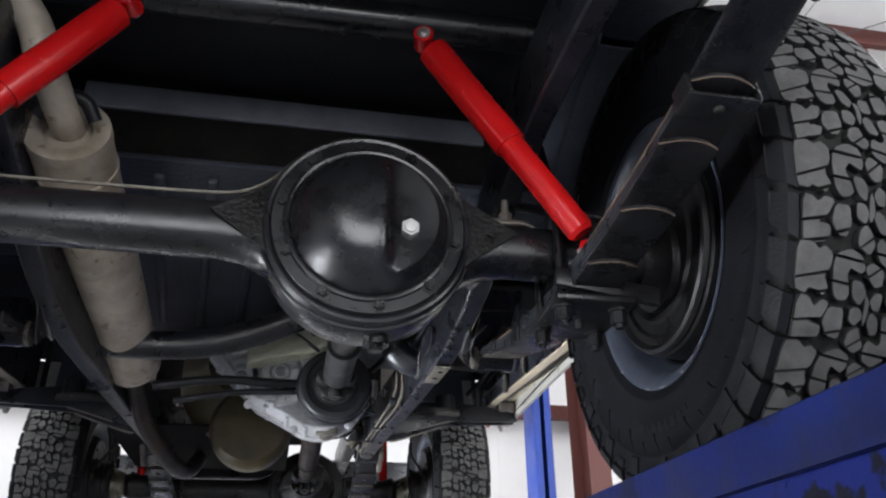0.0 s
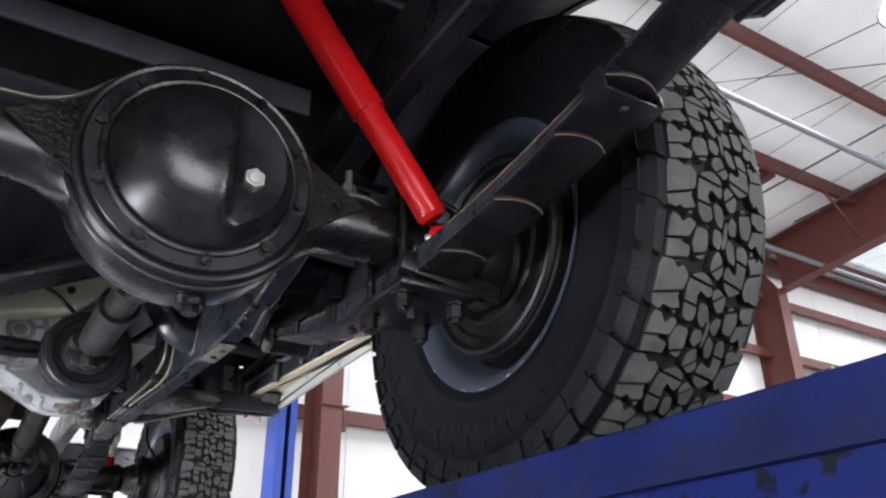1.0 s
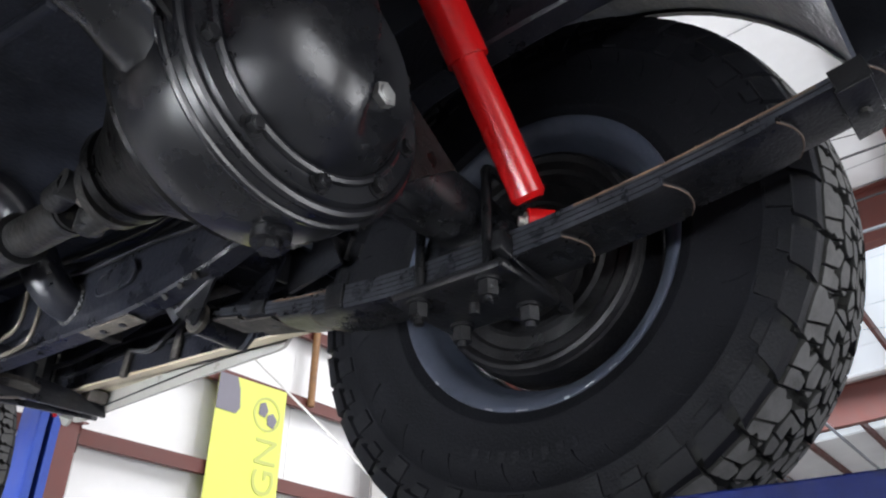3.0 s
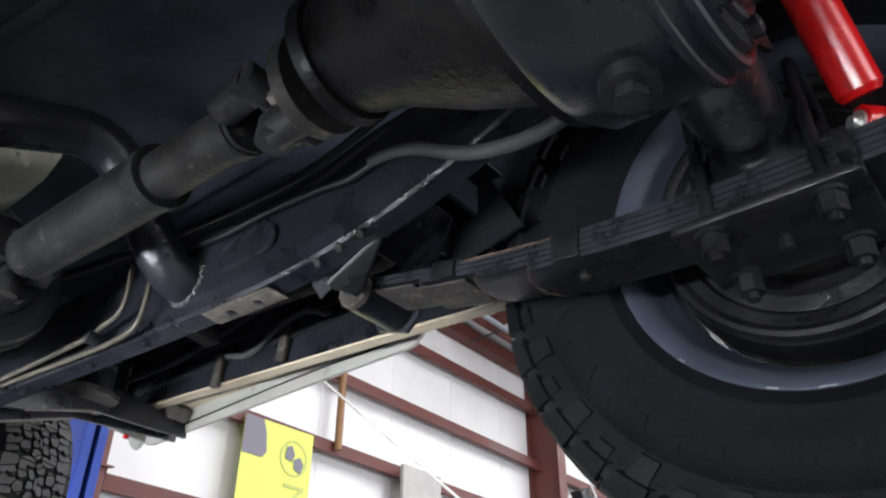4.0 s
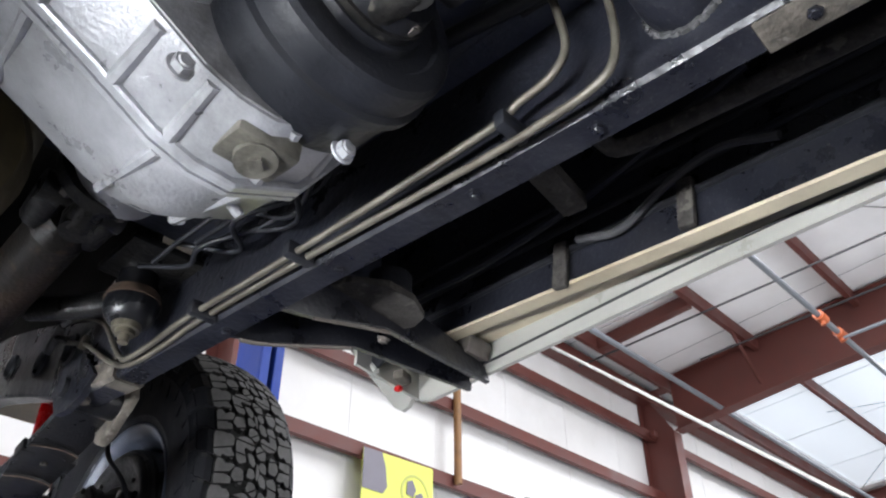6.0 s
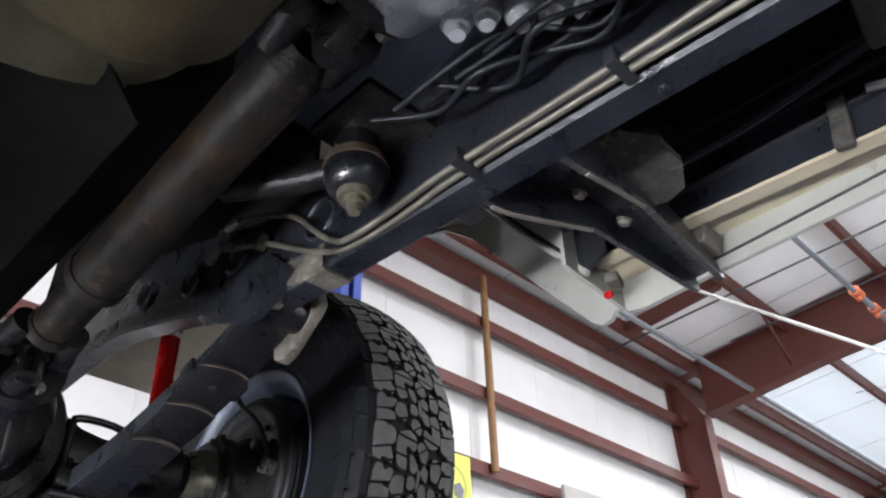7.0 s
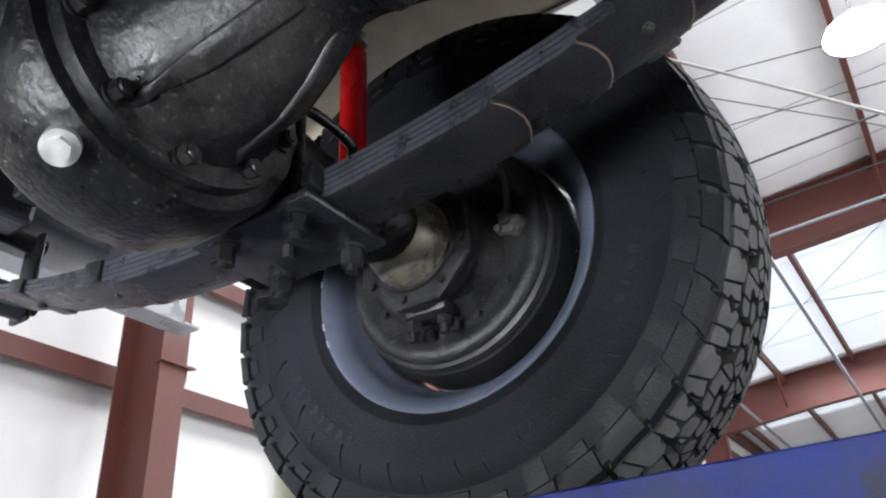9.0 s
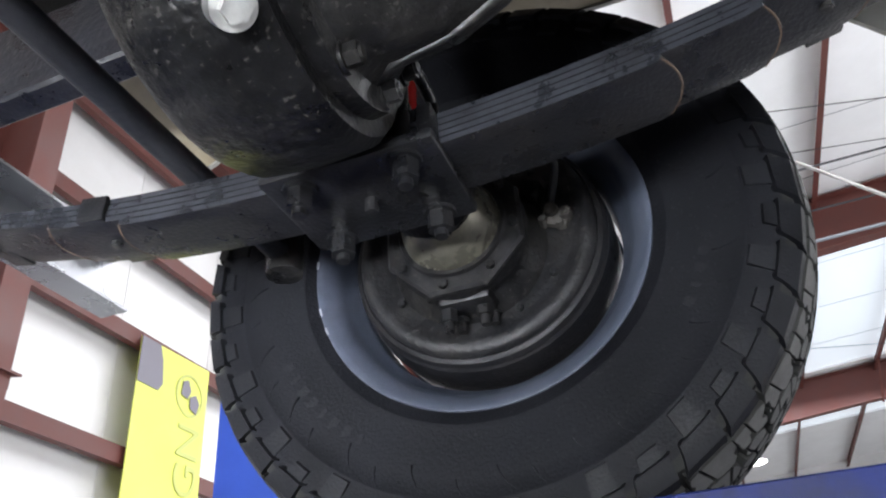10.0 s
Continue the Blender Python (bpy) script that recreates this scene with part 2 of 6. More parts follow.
def box(bm, c, s, m=None, bevel=0.0):
    mm = Matrix.Translation(c) @ (m or Matrix()) @ Matrix.Diagonal((*s, 1))
    g = bmesh.ops.create_cube(bm, size=1, matrix=mm)
    if bevel:
        es = list({e for v in g["verts"] for e in v.link_edges})
        bmesh.ops.bevel(bm, geom=es, offset=bevel, segments=2, affect="EDGES", profile=0.5)
    return bm


def frame_of(a, b):
    a, b = Vector(a), Vector(b)
    return Matrix.Translation((a + b) / 2) @ (b - a).to_track_quat("Z", "Y").to_matrix().to_4x4(), (b - a).length


def rod(bm, a, b, r, r2=None, seg=14):
    m, h = frame_of(a, b)
    bmesh.ops.create_cone(bm, cap_ends=True, segments=seg, radius1=r, radius2=r if r2 is None else r2, depth=h, matrix=m)
    return bm


def hexbolt(bm, p, d, r=0.009, h=0.008, washer=True):
    p, d = Vector(p), Vector(d).normalized()
    if washer:
        rod(bm, p, p + d * h * 0.25, r * 1.35, seg=14)
    rod(bm, p, p + d * h, r, seg=6)
    rod(bm, p + d * h * 0.9, p + d * h * 1.15, r * 0.78, r * 0.6, seg=12)
    return bm


def lathe(bm, prof, m=None, seg=48, closed=False):
    """prof: (along, radius) pairs turned round the x axis."""
    m = m or Matrix()
    rings = []
    for a, r in prof:
        if r < 1e-6:
            rings.append([bm.verts.new(m @ Vector((a, 0, 0)))])
        else:
            rings.append([bm.verts.new(m @ Vector((a, r * math.cos(2 * math.pi * i / seg), r * math.sin(2 * math.pi * i / seg)))) for i in range(seg)])
    pairs = list(zip(rings, rings[1:])) + ([(rings[-1], rings[0])] if closed else [])
    for p, q in pairs:
        for i in range(seg):
            j = (i + 1) % seg
            if len(p) == 1 and len(q) == 1:
                continue
            if len(p) == 1:
                bm.faces.new((p[0], q[j], q[i]))
            elif len(q) == 1:
                bm.faces.new((p[i], p[j], q[0]))
            else:
                bm.faces.new((p[i], p[j], q[j], q[i]))
    bmesh.ops.recalc_face_normals(bm, faces=bm.faces)
    return bm


def smooth_path(pts, n=6):
    """Catmull-Rom through the points."""
    P = [Vector(p) for p in pts]
    P = [2 * P[0] - P[1]] + P + [2 * P[-1] - P[-2]]
    out = []
    for i in range(1, len(P) - 2):
        for k in range(n):
            t = k / n
            a, b, c, d = P[i - 1], P[i], P[i + 1], P[i + 2]
            out.append(0.5 * ((2 * b) + (c - a) * t + (2 * a - 5 * b + 4 * c - d) * t * t + (3 * b - a - 3 * c + d) * t ** 3))
    return out + [P[-2]]


def tube(bm, pts, r, seg=12, n=6, taper=None):
    """A round tube along a smooth path."""
    path = smooth_path(pts, n) if n else [Vector(p) for p in pts]
    up, rings = Vector((0.123, 0.2, 0.97)), []
    for i, p in enumerate(path):
        d = (path[min(i + 1, len(path) - 1)] - path[max(i - 1, 0)]).normalized()
        s = d.cross(up).normalized()
        u = s.cross(d).normalized()
        rr = r if taper is None else r + (taper - r) * i / (len(path) - 1)
        rings.append([bm.verts.new(p + rr * (math.cos(2 * math.pi * k / seg) * s + math.sin(2 * math.pi * k / seg) * u)) for k in range(seg)])
    for p, q in zip(rings, rings[1:]):
        for k in range(seg):
            j = (k + 1) % seg
            bm.faces.new((p[k], p[j], q[j], q[k]))
    bm.faces.new(rings[0])
    bm.faces.new(rings[-1])
    bmesh.ops.recalc_face_normals(bm, faces=bm.faces)
    return bm


def sweep(bm, path, section, caps=True):
    """A section of (sideways x, up z) offsets carried along points (x, y, z), kept upright."""
    rings = []
    for p in path:
        rings.append([bm.verts.new((p[0] + a, p[1], p[2] + c)) for a, c in section])
    k = len(section)
    for p, q in zip(rings, rings[1:]):
        for i in range(k):
            j = (i + 1) % k
            bm.faces.new((p[i], p[j], q[j], q[i]))
    if caps:
        bm.faces.new(rings[0])
        bm.faces.new(rings[-1])
    bmesh.ops.recalc_face_normals(bm, faces=bm.faces)
    return bm


def slab(bm, poly, axis, lo, hi):
    """A flat polygon with thickness: poly in the two other axes, from lo to hi along axis."""
    def put(a, b, c):
        return {"x": (c, a, b), "y": (a, c, b), "z": (a, b, c)}[axis]
    p = [bm.verts.new(put(a, b, lo)) for a, b in poly]
    q = [bm.verts.new(put(a, b, hi)) for a, b in poly]
    bm.faces.new(p)
    bm.faces.new(q)
    for i in range(len(poly)):
        j = (i + 1) % len(poly)
        bm.faces.new((p[i], p[j], q[j], q[i]))
    bmesh.ops.recalc_face_normals(bm, faces=bm.faces)
    return bm


def mesh_of(name, bm, material, smooth=40):
    me = bpy.data.meshes.new(name)
    bm.to_mesh(me)
    bm.free()
    me.materials.append(material)
    if smooth:
        me.shade_smooth()
        me.set_sharp_from_angle(angle=radians(smooth))
    return me


def part(name, bm, material, parent, label="", smooth=40):
    ob = new(name, mesh_of(name, bm, material, smooth))
    ob.parent = parent
    if parent.parent is None:
        ob.matrix_parent_inverse = Matrix.Translation(parent.location).inverted()
    return tagged(ob, label) if label else ob


def drill(ob, cutter_bm):
    """Cut the solids of cutter_bm out of a mesh object for good."""
    cutter = new("cutter", mesh_of("cutter", cutter_bm, ob.data.materials[0], 0))
    md = ob.modifiers.new("holes", "BOOLEAN")
    md.operation, md.solver, md.object = "DIFFERENCE", "EXACT", cutter
    bpy.context.view_layer.update()
    cut = bpy.data.meshes.new_from_object(ob.evaluated_get(bpy.context.evaluated_depsgraph_get()))
    ob.modifiers.clear()
    ob.data = cut
    bpy.data.objects.remove(cutter)


def thing(name, loc, label, category, group="", kind=""):
    ob = new(name)
    ob.location = loc
    return tagged(ob, label, category, group, kind)


def setting(name, bm, material, smooth=0):
    return tagged(new(name, mesh_of(name, bm, material, smooth)), kind="structure")


# ---- the workshop hall ----
WY = 6.45            # inner face of the long wall ahead
X0, X1, Y0 = -8.0, 26.0, -7.2


def roof_z(y):
    return 7.05 + (WY - y) * 0.075


setting("floor", box(fresh(), ((X0 + X1) / 2, (Y0 + WY) / 2, -0.1), (X1 - X0 + 2, WY - Y0 + 2, 0.2)), M_FLOOR)
setting("wall_front", box(fresh(), ((X0 + X1) / 2, WY + 0.1, 3.6), (X1 - X0, 0.2, 7.4)), M_WALL)
setting("wall_left", box(fresh(), (X0 - 0.1, (Y0 + WY) / 2, 4.2), (0.2, WY - Y0, 8.6)), M_WALL)
setting("wall_right", box(fresh(), (X1 + 0.1, (Y0 + WY) / 2, 4.2), (0.2, WY - Y0, 8.6)), M_WALL)
# back wall with two unseen openings, added to admit the fill light
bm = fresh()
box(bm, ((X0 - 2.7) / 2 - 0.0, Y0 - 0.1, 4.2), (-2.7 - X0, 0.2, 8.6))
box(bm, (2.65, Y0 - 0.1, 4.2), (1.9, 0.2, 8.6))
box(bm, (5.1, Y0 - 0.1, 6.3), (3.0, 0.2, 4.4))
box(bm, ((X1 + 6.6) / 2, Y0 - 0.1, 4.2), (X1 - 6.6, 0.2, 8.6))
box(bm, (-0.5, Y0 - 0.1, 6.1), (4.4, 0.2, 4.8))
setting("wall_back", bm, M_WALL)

# the ceiling: insulation between purlins, with skylight strips left open in it
bm = fresh()
# the first strip is out of view, kept as a light source
SKY = [(-3.4, -0.4), (10.6, 17.5), (18.6, 21.6)]
slope = Matrix.Rotation(-math.atan(0.075), 4, "X")
edges = sorted([X0] + [e for s in SKY for e in s] + [X1])
for a, b in zip(edges, edges[1:]):
    is_sky = any(abs(a - s[0]) < 1e-6 for s in SKY)
    if not is_sky:
        slab(bm, [(WY, roof_z(WY)), (WY, roof_z(WY) + 0.12), (Y0, roof_z(Y0) + 0.12), (Y0, roof_z(Y0))], "x", a, b)
    else:
        slab(bm, [(WY, roof_z(WY)), (WY, roof_z(WY) + 0.12), (5.8, roof_z(5.8) + 0.12), (5.8, roof_z(5.8))], "x", a, b)
tagged(setting("ceiling", bm, M_ROOF))
for i, (a, b) in enumerate(SKY):
    setting("skylight_%d" % (i + 1), slab(fresh(), [(5.8, roof_z(5.8) + 0.05), (5.8, roof_z(5.8) + 0.08), (Y0, roof_z(Y0) + 0.08), (Y0, roof_z(Y0) + 0.05)], "x", a, b), M_SKYL)


def ibeam_y(bm, x, pts, width, tf=0.016, tw=0.012):
    """A tapered I-beam in the y-z plane at x, as one closed section: pts of (y, z bottom, z top)."""
    rings = []
    w, t = width / 2, tw / 2
    for y, b, c in pts:
        sec = [(-w, b - tf), (w, b - tf), (w, b), (t, b), (t, c), (w, c), (w, c + tf), (-w, c + tf), (-w, c), (-t, c), (-t, b), (-w, b)]
        rings.append([bm.verts.new((x + p, y, z)) for p, z in sec])
    for p, q in zip(rings, rings[1:]):
        for i in range(12):
            j = (i + 1) % 12
            bm.faces.new((p[i], p[j], q[j], q[i]))
    bm.faces.new(rings[0])
    bm.faces.new(rings[-1])
    bmesh.ops.recalc_face_normals(bm, faces=bm.faces)


def portal(x):
    t = thing("portal_frame", (x, WY, 0), "red oxide steel portal frame column and rafter on the wall", "steel frame", "portal frames of the hall")
    bm = fresh()
    ibeam_y(bm, x, [(5.88, 6.2, 7.02), (4.05, 6.39, 7.18), (2.2, 6.5, 7.3), (-1.0, 6.8, 7.54), (Y0 + 0.02, 7.3, 8.02)], 0.22)
    part("rafter", bm, M_REDOX, t, "", 0)
    part("column_web", slab(fresh(), [(5.92, 0), (5.92, 6.2), (WY - 0.03, 7.0), (WY - 0.03, 0)], "x", x - 0.006, x + 0.006), M_REDOX, t, "", 0)
    part("inner_flange", box(fresh(), (x, 5.911, 3.1), (0.22, 0.016, 6.2)), M_REDOX, t, "", 0)
    part("outer_flange", box(fresh(), (x, WY - 0.021, 3.5), (0.22, 0.016, 7.0)), M_REDOX, t, "", 0)
    part("cap_plate", box(fresh(), (x, 6.17, 6.9), (0.2, 0.5, 0.014)), M_REDOX, t, "", 0)
    part("girt_clip", box(fresh(), (x - 0.16, 6.2, 6.2), (0.10, 0.08, 0.09)), M_REDOX, t, "", 0)
    for zz in (3.45, 4.43, 5.3, 6.2):
        part("girt_clip", box(fresh(), (x, WY - 0.11, zz), (0.34, 0.10, 0.012)), M_REDOX, t, "", 0)
    return t


for x in (-4.7, 10.3, 17.8):
    portal(x)


def wall_column(x):
    """A lighter wall column between the frames."""
    t = thing("wall_column", (x, 6.0, 0), "red oxide steel wall column with a welded girt clip", "steel column")
    bm = fresh()
    box(bm, (x, 5.66, 3.55), (0.20, 0.016, 7.1))
    box(bm, (x, 6.08, 3.55), (0.20, 0.016, 7.1))
    box(bm, (x, 5.87, 3.55), (0.012, 0.42, 7.1))
    part("column", bm, M_REDOX, t, "", 0)
    bm = fresh()
    slab(bm, [(x - 0.12, 5.62), (x + 0.15, 5.62), (x + 0.11, 5.70), (x - 0.10, 5.70)], "z", 3.37, 3.385)
    slab(bm, [(x + 0.1, 5.70), (x + 0.13, 5.68), (x + 0.42, 6.25), (x + 0.38, 6.27)], "z", 3.30, 3.38)
    part("flange_brace", bm, M_REDOX, t, "", 0)


wall_column(2.85)

# girts along the wall, with a lip as Z-sections have
for zz in (1.3, 2.4, 3.45, 4.43, 5.3, 6.2):
    t = thing("girt", ((X0 + X1) / 2, WY - 0.1, zz), "red oxide steel girt running along the white wall", "girt", "girts of the wall")
    w, e, k = 0.065, 0.008, 0.007
    bm = slab(fresh(), [(WY - 0.19, zz - w), (WY - 0.12, zz - w), (WY - 0.12, zz - w + k), (WY - 0.19 + e, zz - w + k), (WY - 0.19 + e, zz + w), (WY - 0.004, zz + w), (WY - 0.004, zz + w + k), (WY - 0.19, zz + w + k)], "x", X0, X1)
    part("z_section", bm, M_REDOX, t, "", 0)
# eave strut
setting("eave_strut", box(fresh(), ((X0 + X1) / 2, WY - 0.12, 6.86), (X1 - X0, 0.2, 0.2)), M_REDOX)
# seams of the wall facing
bm = fresh()
xx = X0 + 0.4
while xx < X1:
    box(bm, (xx, WY - 0.004, 3.5), (0.03, 0.006, 7.0))
    xx += 1.22
setting("wall_seam", bm, M_WALL)

# purlins under the roof
for py in (5.95, 4.45, 3.0, 1.5, 0.0, -1.5, -3.0, -4.5, -6.0):
    t = thing("purlin", ((X0 + X1) / 2, py, roof_z(py)), "red oxide steel purlin under the white roof", "purlin", "purlins of the roof")
    bm = fresh()
    z = roof_z(py) - 0.004
    slab(bm, [(py - 0.035, z - 0.2), (py + 0.035, z - 0.2), (py + 0.035, z - 0.193), (py - 0.028, z - 0.193), (py - 0.028, z), (py - 0.035, z)], "x", X0, X1)
    part("z_section", bm, M_REDOX, t, "", 0)

# pipes, conduits, bracing rods
def piped(name, label, pts, r, m, cat, n=0):
    t = thing(name, pts[0], label, cat)
    part("pipe", tube(fresh(), pts, r, 10, n), m, t)
    return t


p = piped("sprinkler_pipe", "grey galvanised sprinkler pipe with orange clamps under the roof", [(X0, 3.05, 6.3), (X1, 3.05, 6.3)], 0.035, M_PIPE, "pipe")
for fx in (8.75, 9.3):
    bm = fresh()
    rod(bm, (fx - 0.09, 3.05, 6.3), (fx + 0.09, 3.05, 6.3), 0.062)
    rod(bm, (fx, 3.05, 6.3), (fx, 3.05, 6.2), 0.03)
    part("clamp", bm, M_ORANGE, p, "orange pipe clamp")
piped("sprinkler_pipe", "grey galvanised sprinkler pipe under the roof", [(X0, 5.12, 6.3), (X1, 5.12, 6.3)], 0.035, M_PIPE, "pipe")
piped("branch_pipe", "grey branch pipe crossing under the rafter", [(9.3, 3.05, 6.24), (9.5, -6.5, 6.75)], 0.022, M_PIPE, "pipe")
for xx, ya, yb, zz in ((8.45, 6.25, -4.0, 6.72), (9.5, 4.95, -4.0, 6.74)):
    piped("conduit", "thin dark conduit hung below the purlins", [(xx, ya, zz), (xx + 0.1, yb, zz + 0.35)], 0.014, M_DARKPIPE, "conduit")
for xx in (5.75, 7.2, 8.5):
    t = thing("purlin_strut", (xx, 5.2, 6.95), "short red oxide strut between two purlins", "strut", "struts of the roof")
    part("c_section", slab(fresh(), [(5.91, 6.86), (5.91, 7.03), (4.49, 7.13), (4.49, 6.96)], "x", xx - 0.06, xx + 0.06), M_REDOX, t, "", 0)
for xa, ya, xb, yb in ((3.0, 6.2, 10.2, 0.6), (6.4, 4.4, 8.9, -3.0), (7.5, 4.4, 9.6, -3.0), (10.4, 0.6, 17.7, 6.2), (13.0, 4.6, 17.0, -3.0)):
    piped("bracing_rod", "thin steel bracing rod crossing below the roof", [(xa, ya, roof_z(ya) - 0.23), (xb, yb, roof_z(yb) - 0.23)], 0.006, M_DARKPIPE, "bracing rod")
rnd = random.Random(4)
for k in range(9):
    xw = 3.6 + 1.5 * k + rnd.uniform(-0.25, 0.25)
    dxw = rnd.uniform(-0.25, 0.25)
    piped("support_wire", "thin dark wire stretched below the roof insulation", [(xw, WY - 0.05, roof_z(WY) - 0.03), (xw + dxw, -5.0, roof_z(-5.0) - 0.03)], 0.004, M_PIPE, "wire")
for bx in (10.3, 17.8):
    for by in (4.45, 1.5, -1.5):
        z = roof_z(by)
        t = thing("flange_brace", (bx, by, 6.6), "slender red steel brace from rafter to purlin", "brace", "braces of the rafters")
        part("angle", rod(fresh(), (bx + 0.0, by + 0.06, 6.5 if by > 2 else 6.75), (bx - 0.75, by, z - 0.2), 0.025, seg=4), M_REDOX, t)
piped("wall_conduit", "brown conduit rising up the white wall", [(5.9, WY - 0.24, 4.4), (5.9, WY - 0.24, 6.8)], 0.045, M_BROWN, "conduit")
piped("guy_rope", "pale rope stretched from the lift post to the floor", [(1.39, 3.0, 3.69), (1.77, -1.2, 0.0)], 0.0042, M_ROPE, "rope")

piped("hanging_cord", "white cord hanging down the wall", [(1.885, 6.252, 3.43), (1.90, 6.252, 2.8), (1.935, 6.252, 2.3), (1.93, 6.252, 1.2)], 0.009, M_ROPE, "cord", 4)
# yellow banner on the wall
t = thing("banner", (5.06, 6.22, 4.4), "yellow vinyl banner with a grey corner and round emblem", "banner")
part("cloth", slab(fresh(), [(4.6, 0.9), (5.53, 0.9), (5.53, 4.46), (4.6, 4.44)], "y", 6.215, 6.223), M_YELLOW, t, "", 0)
part("grey_corner", slab(fresh(), [(4.6, 4.05), (4.86, 4.05), (4.91, 4.12), (4.88, 4.32), (4.83, 4.445), (4.6, 4.44)], "y", 6.207, 6.214), M_GREYV, t, "grey printed corner", 0)
bm = fresh()
lathe(bm, [(0, 0.19), (0.003, 0.19), (0.003, 0.165), (0, 0.165)], Matrix.Translation((5.28, 6.209, 4.14)) @ Matrix.Rotation(math.pi / 2, 4, "Z"), 40, True)
part("emblem_ring", bm, M_GREENV, t, "pale ring of the emblem", 0)
bm = fresh()
slab(bm, [(5.16, 4.12), (5.25, 4.10), (5.29, 4.18), (5.24, 4.27), (5.17, 4.24)], "y", 6.204, 6.208)
slab(bm, [(5.29, 4.03), (5.38, 4.00), (5.42, 4.10), (5.36, 4.17), (5.28, 4.13)], "y", 6.204, 6.208)
part("emblem_shape", bm, M_GREYV, t, "grey shapes of the emblem", 0)
fc = bpy.data.curves.new("banner_text", "FONT")
fc.body, fc.size, fc.extrude, fc.align_x = "SIGN", 0.42, 0.002, "RIGHT"
txo = new("lettering_source", fc)
dg = bpy.context.evaluated_depsgraph_get()
me = bpy.data.meshes.new_from_object(txo.evaluated_get(dg))
bpy.data.objects.remove(txo)
me.transform(Matrix.Translation((5.46, 6.209, 3.90)) @ Matrix.Rotation(math.pi / 2, 4, "X") @ Matrix.Rotation(math.pi / 2, 4, "Z"))
me.materials.clear()
me.materials.append(M_GREENV)
ob = new("lettering", me)
ob.parent = t
ob.matrix_parent_inverse = Matrix.Translation(t.location).inverted()
tagged(ob, "pale printed letters")

# a pale board standing at the wall, and shelving by the frame
t = thing("wall_board", (7.2, 6.05, 2.2), "pale dusty board fixed on the wall girts", "board")
part("sheet", box(fresh(), (7.25, 6.12, 2.6), (0.72, 0.05, 3.75), None, 0.004), M_BOARD, t)
t = thing("storage_rack", (12.2, 6.0, 0), "white covered storage rack against the wall", "rack")
part("cover", box(fresh(), (13.6, 6.1, 2.4), (3.6, 0.45, 4.9), None, 0.02), M_BOARD, t)
t = thing("tool_bundle", (11.35, 6.0, 4.0), "black and red machine hung by the frame", "machine")
random.seed(5)
for k in range(14):
    part("housing", box(fresh(), (11.35 + random.uniform(-0.35, 0.35), 6.0 + random.uniform(-0.1, 0.1), 4.45 + random.uniform(-0.75, 0.5)), (random.uniform(0.15, 0.4), 0.2, random.uniform(0.12, 0.4)), Matrix.Rotation(random.uniform(-0.5, 0.5), 4, "Y"), 0.02), M_COAT, t)
part("red_tank", box(fresh(), (11.62, 5.86, 4.72), (0.12, 0.12, 0.42), Matrix.Rotation(0.15, 4, "Y"), 0.03), M_RED, t, "red tank")
part("hose", tube(fresh(), [(11.05, 5.85, 5.1), (11.2, 5.8, 4.85), (11.5, 5.78, 4.8)], 0.02), M_ROPE, t, "pale hose")


def high_bay(x, y, z):
    t = thing("high_bay_lamp", (x, y, z), "lit high bay lamp hung under the roof", "lamp", "lamps of the hall")
    # reflector and lens made wider, so the glow takes in the lamp's glare
    part("reflector", lathe(fresh(), [(0, 0.05), (0.02, 0.07), (0.22, 0.305), (0.22, 0.315), (0.0, 0.08)], Matrix.Translation((x, y, z + 0.22)) @ Matrix.Rotation(math.pi / 2, 4, "Y"), 28), M_PIPE, t)
    part("lens", lathe(fresh(), [(0, 0), (0, 0.30), (0.02, 0.28), (0.03, 0)], Matrix.Translation((x, y, z + 0.02)) @ Matrix.Rotation(math.pi / 2, 4, "Y"), 28), M_LAMP, t)
    part("hanger", rod(fresh(), (x, y, z + 0.2), (x, y, roof_z(y)), 0.008), M_DARKPIPE, t)


high_bay(6.2, 1.36, 6.3)
high_bay(20.1, 1.25, 6.5)
high_bay(-2.0, -3.0, 6.6)

# ---- the four-post lift ----
lift = thing("vehicle_lift", (0.0, 1.1, 0), "blue enamelled four-post vehicle lift carrying the truck", "vehicle lift")
DECK = 1.628
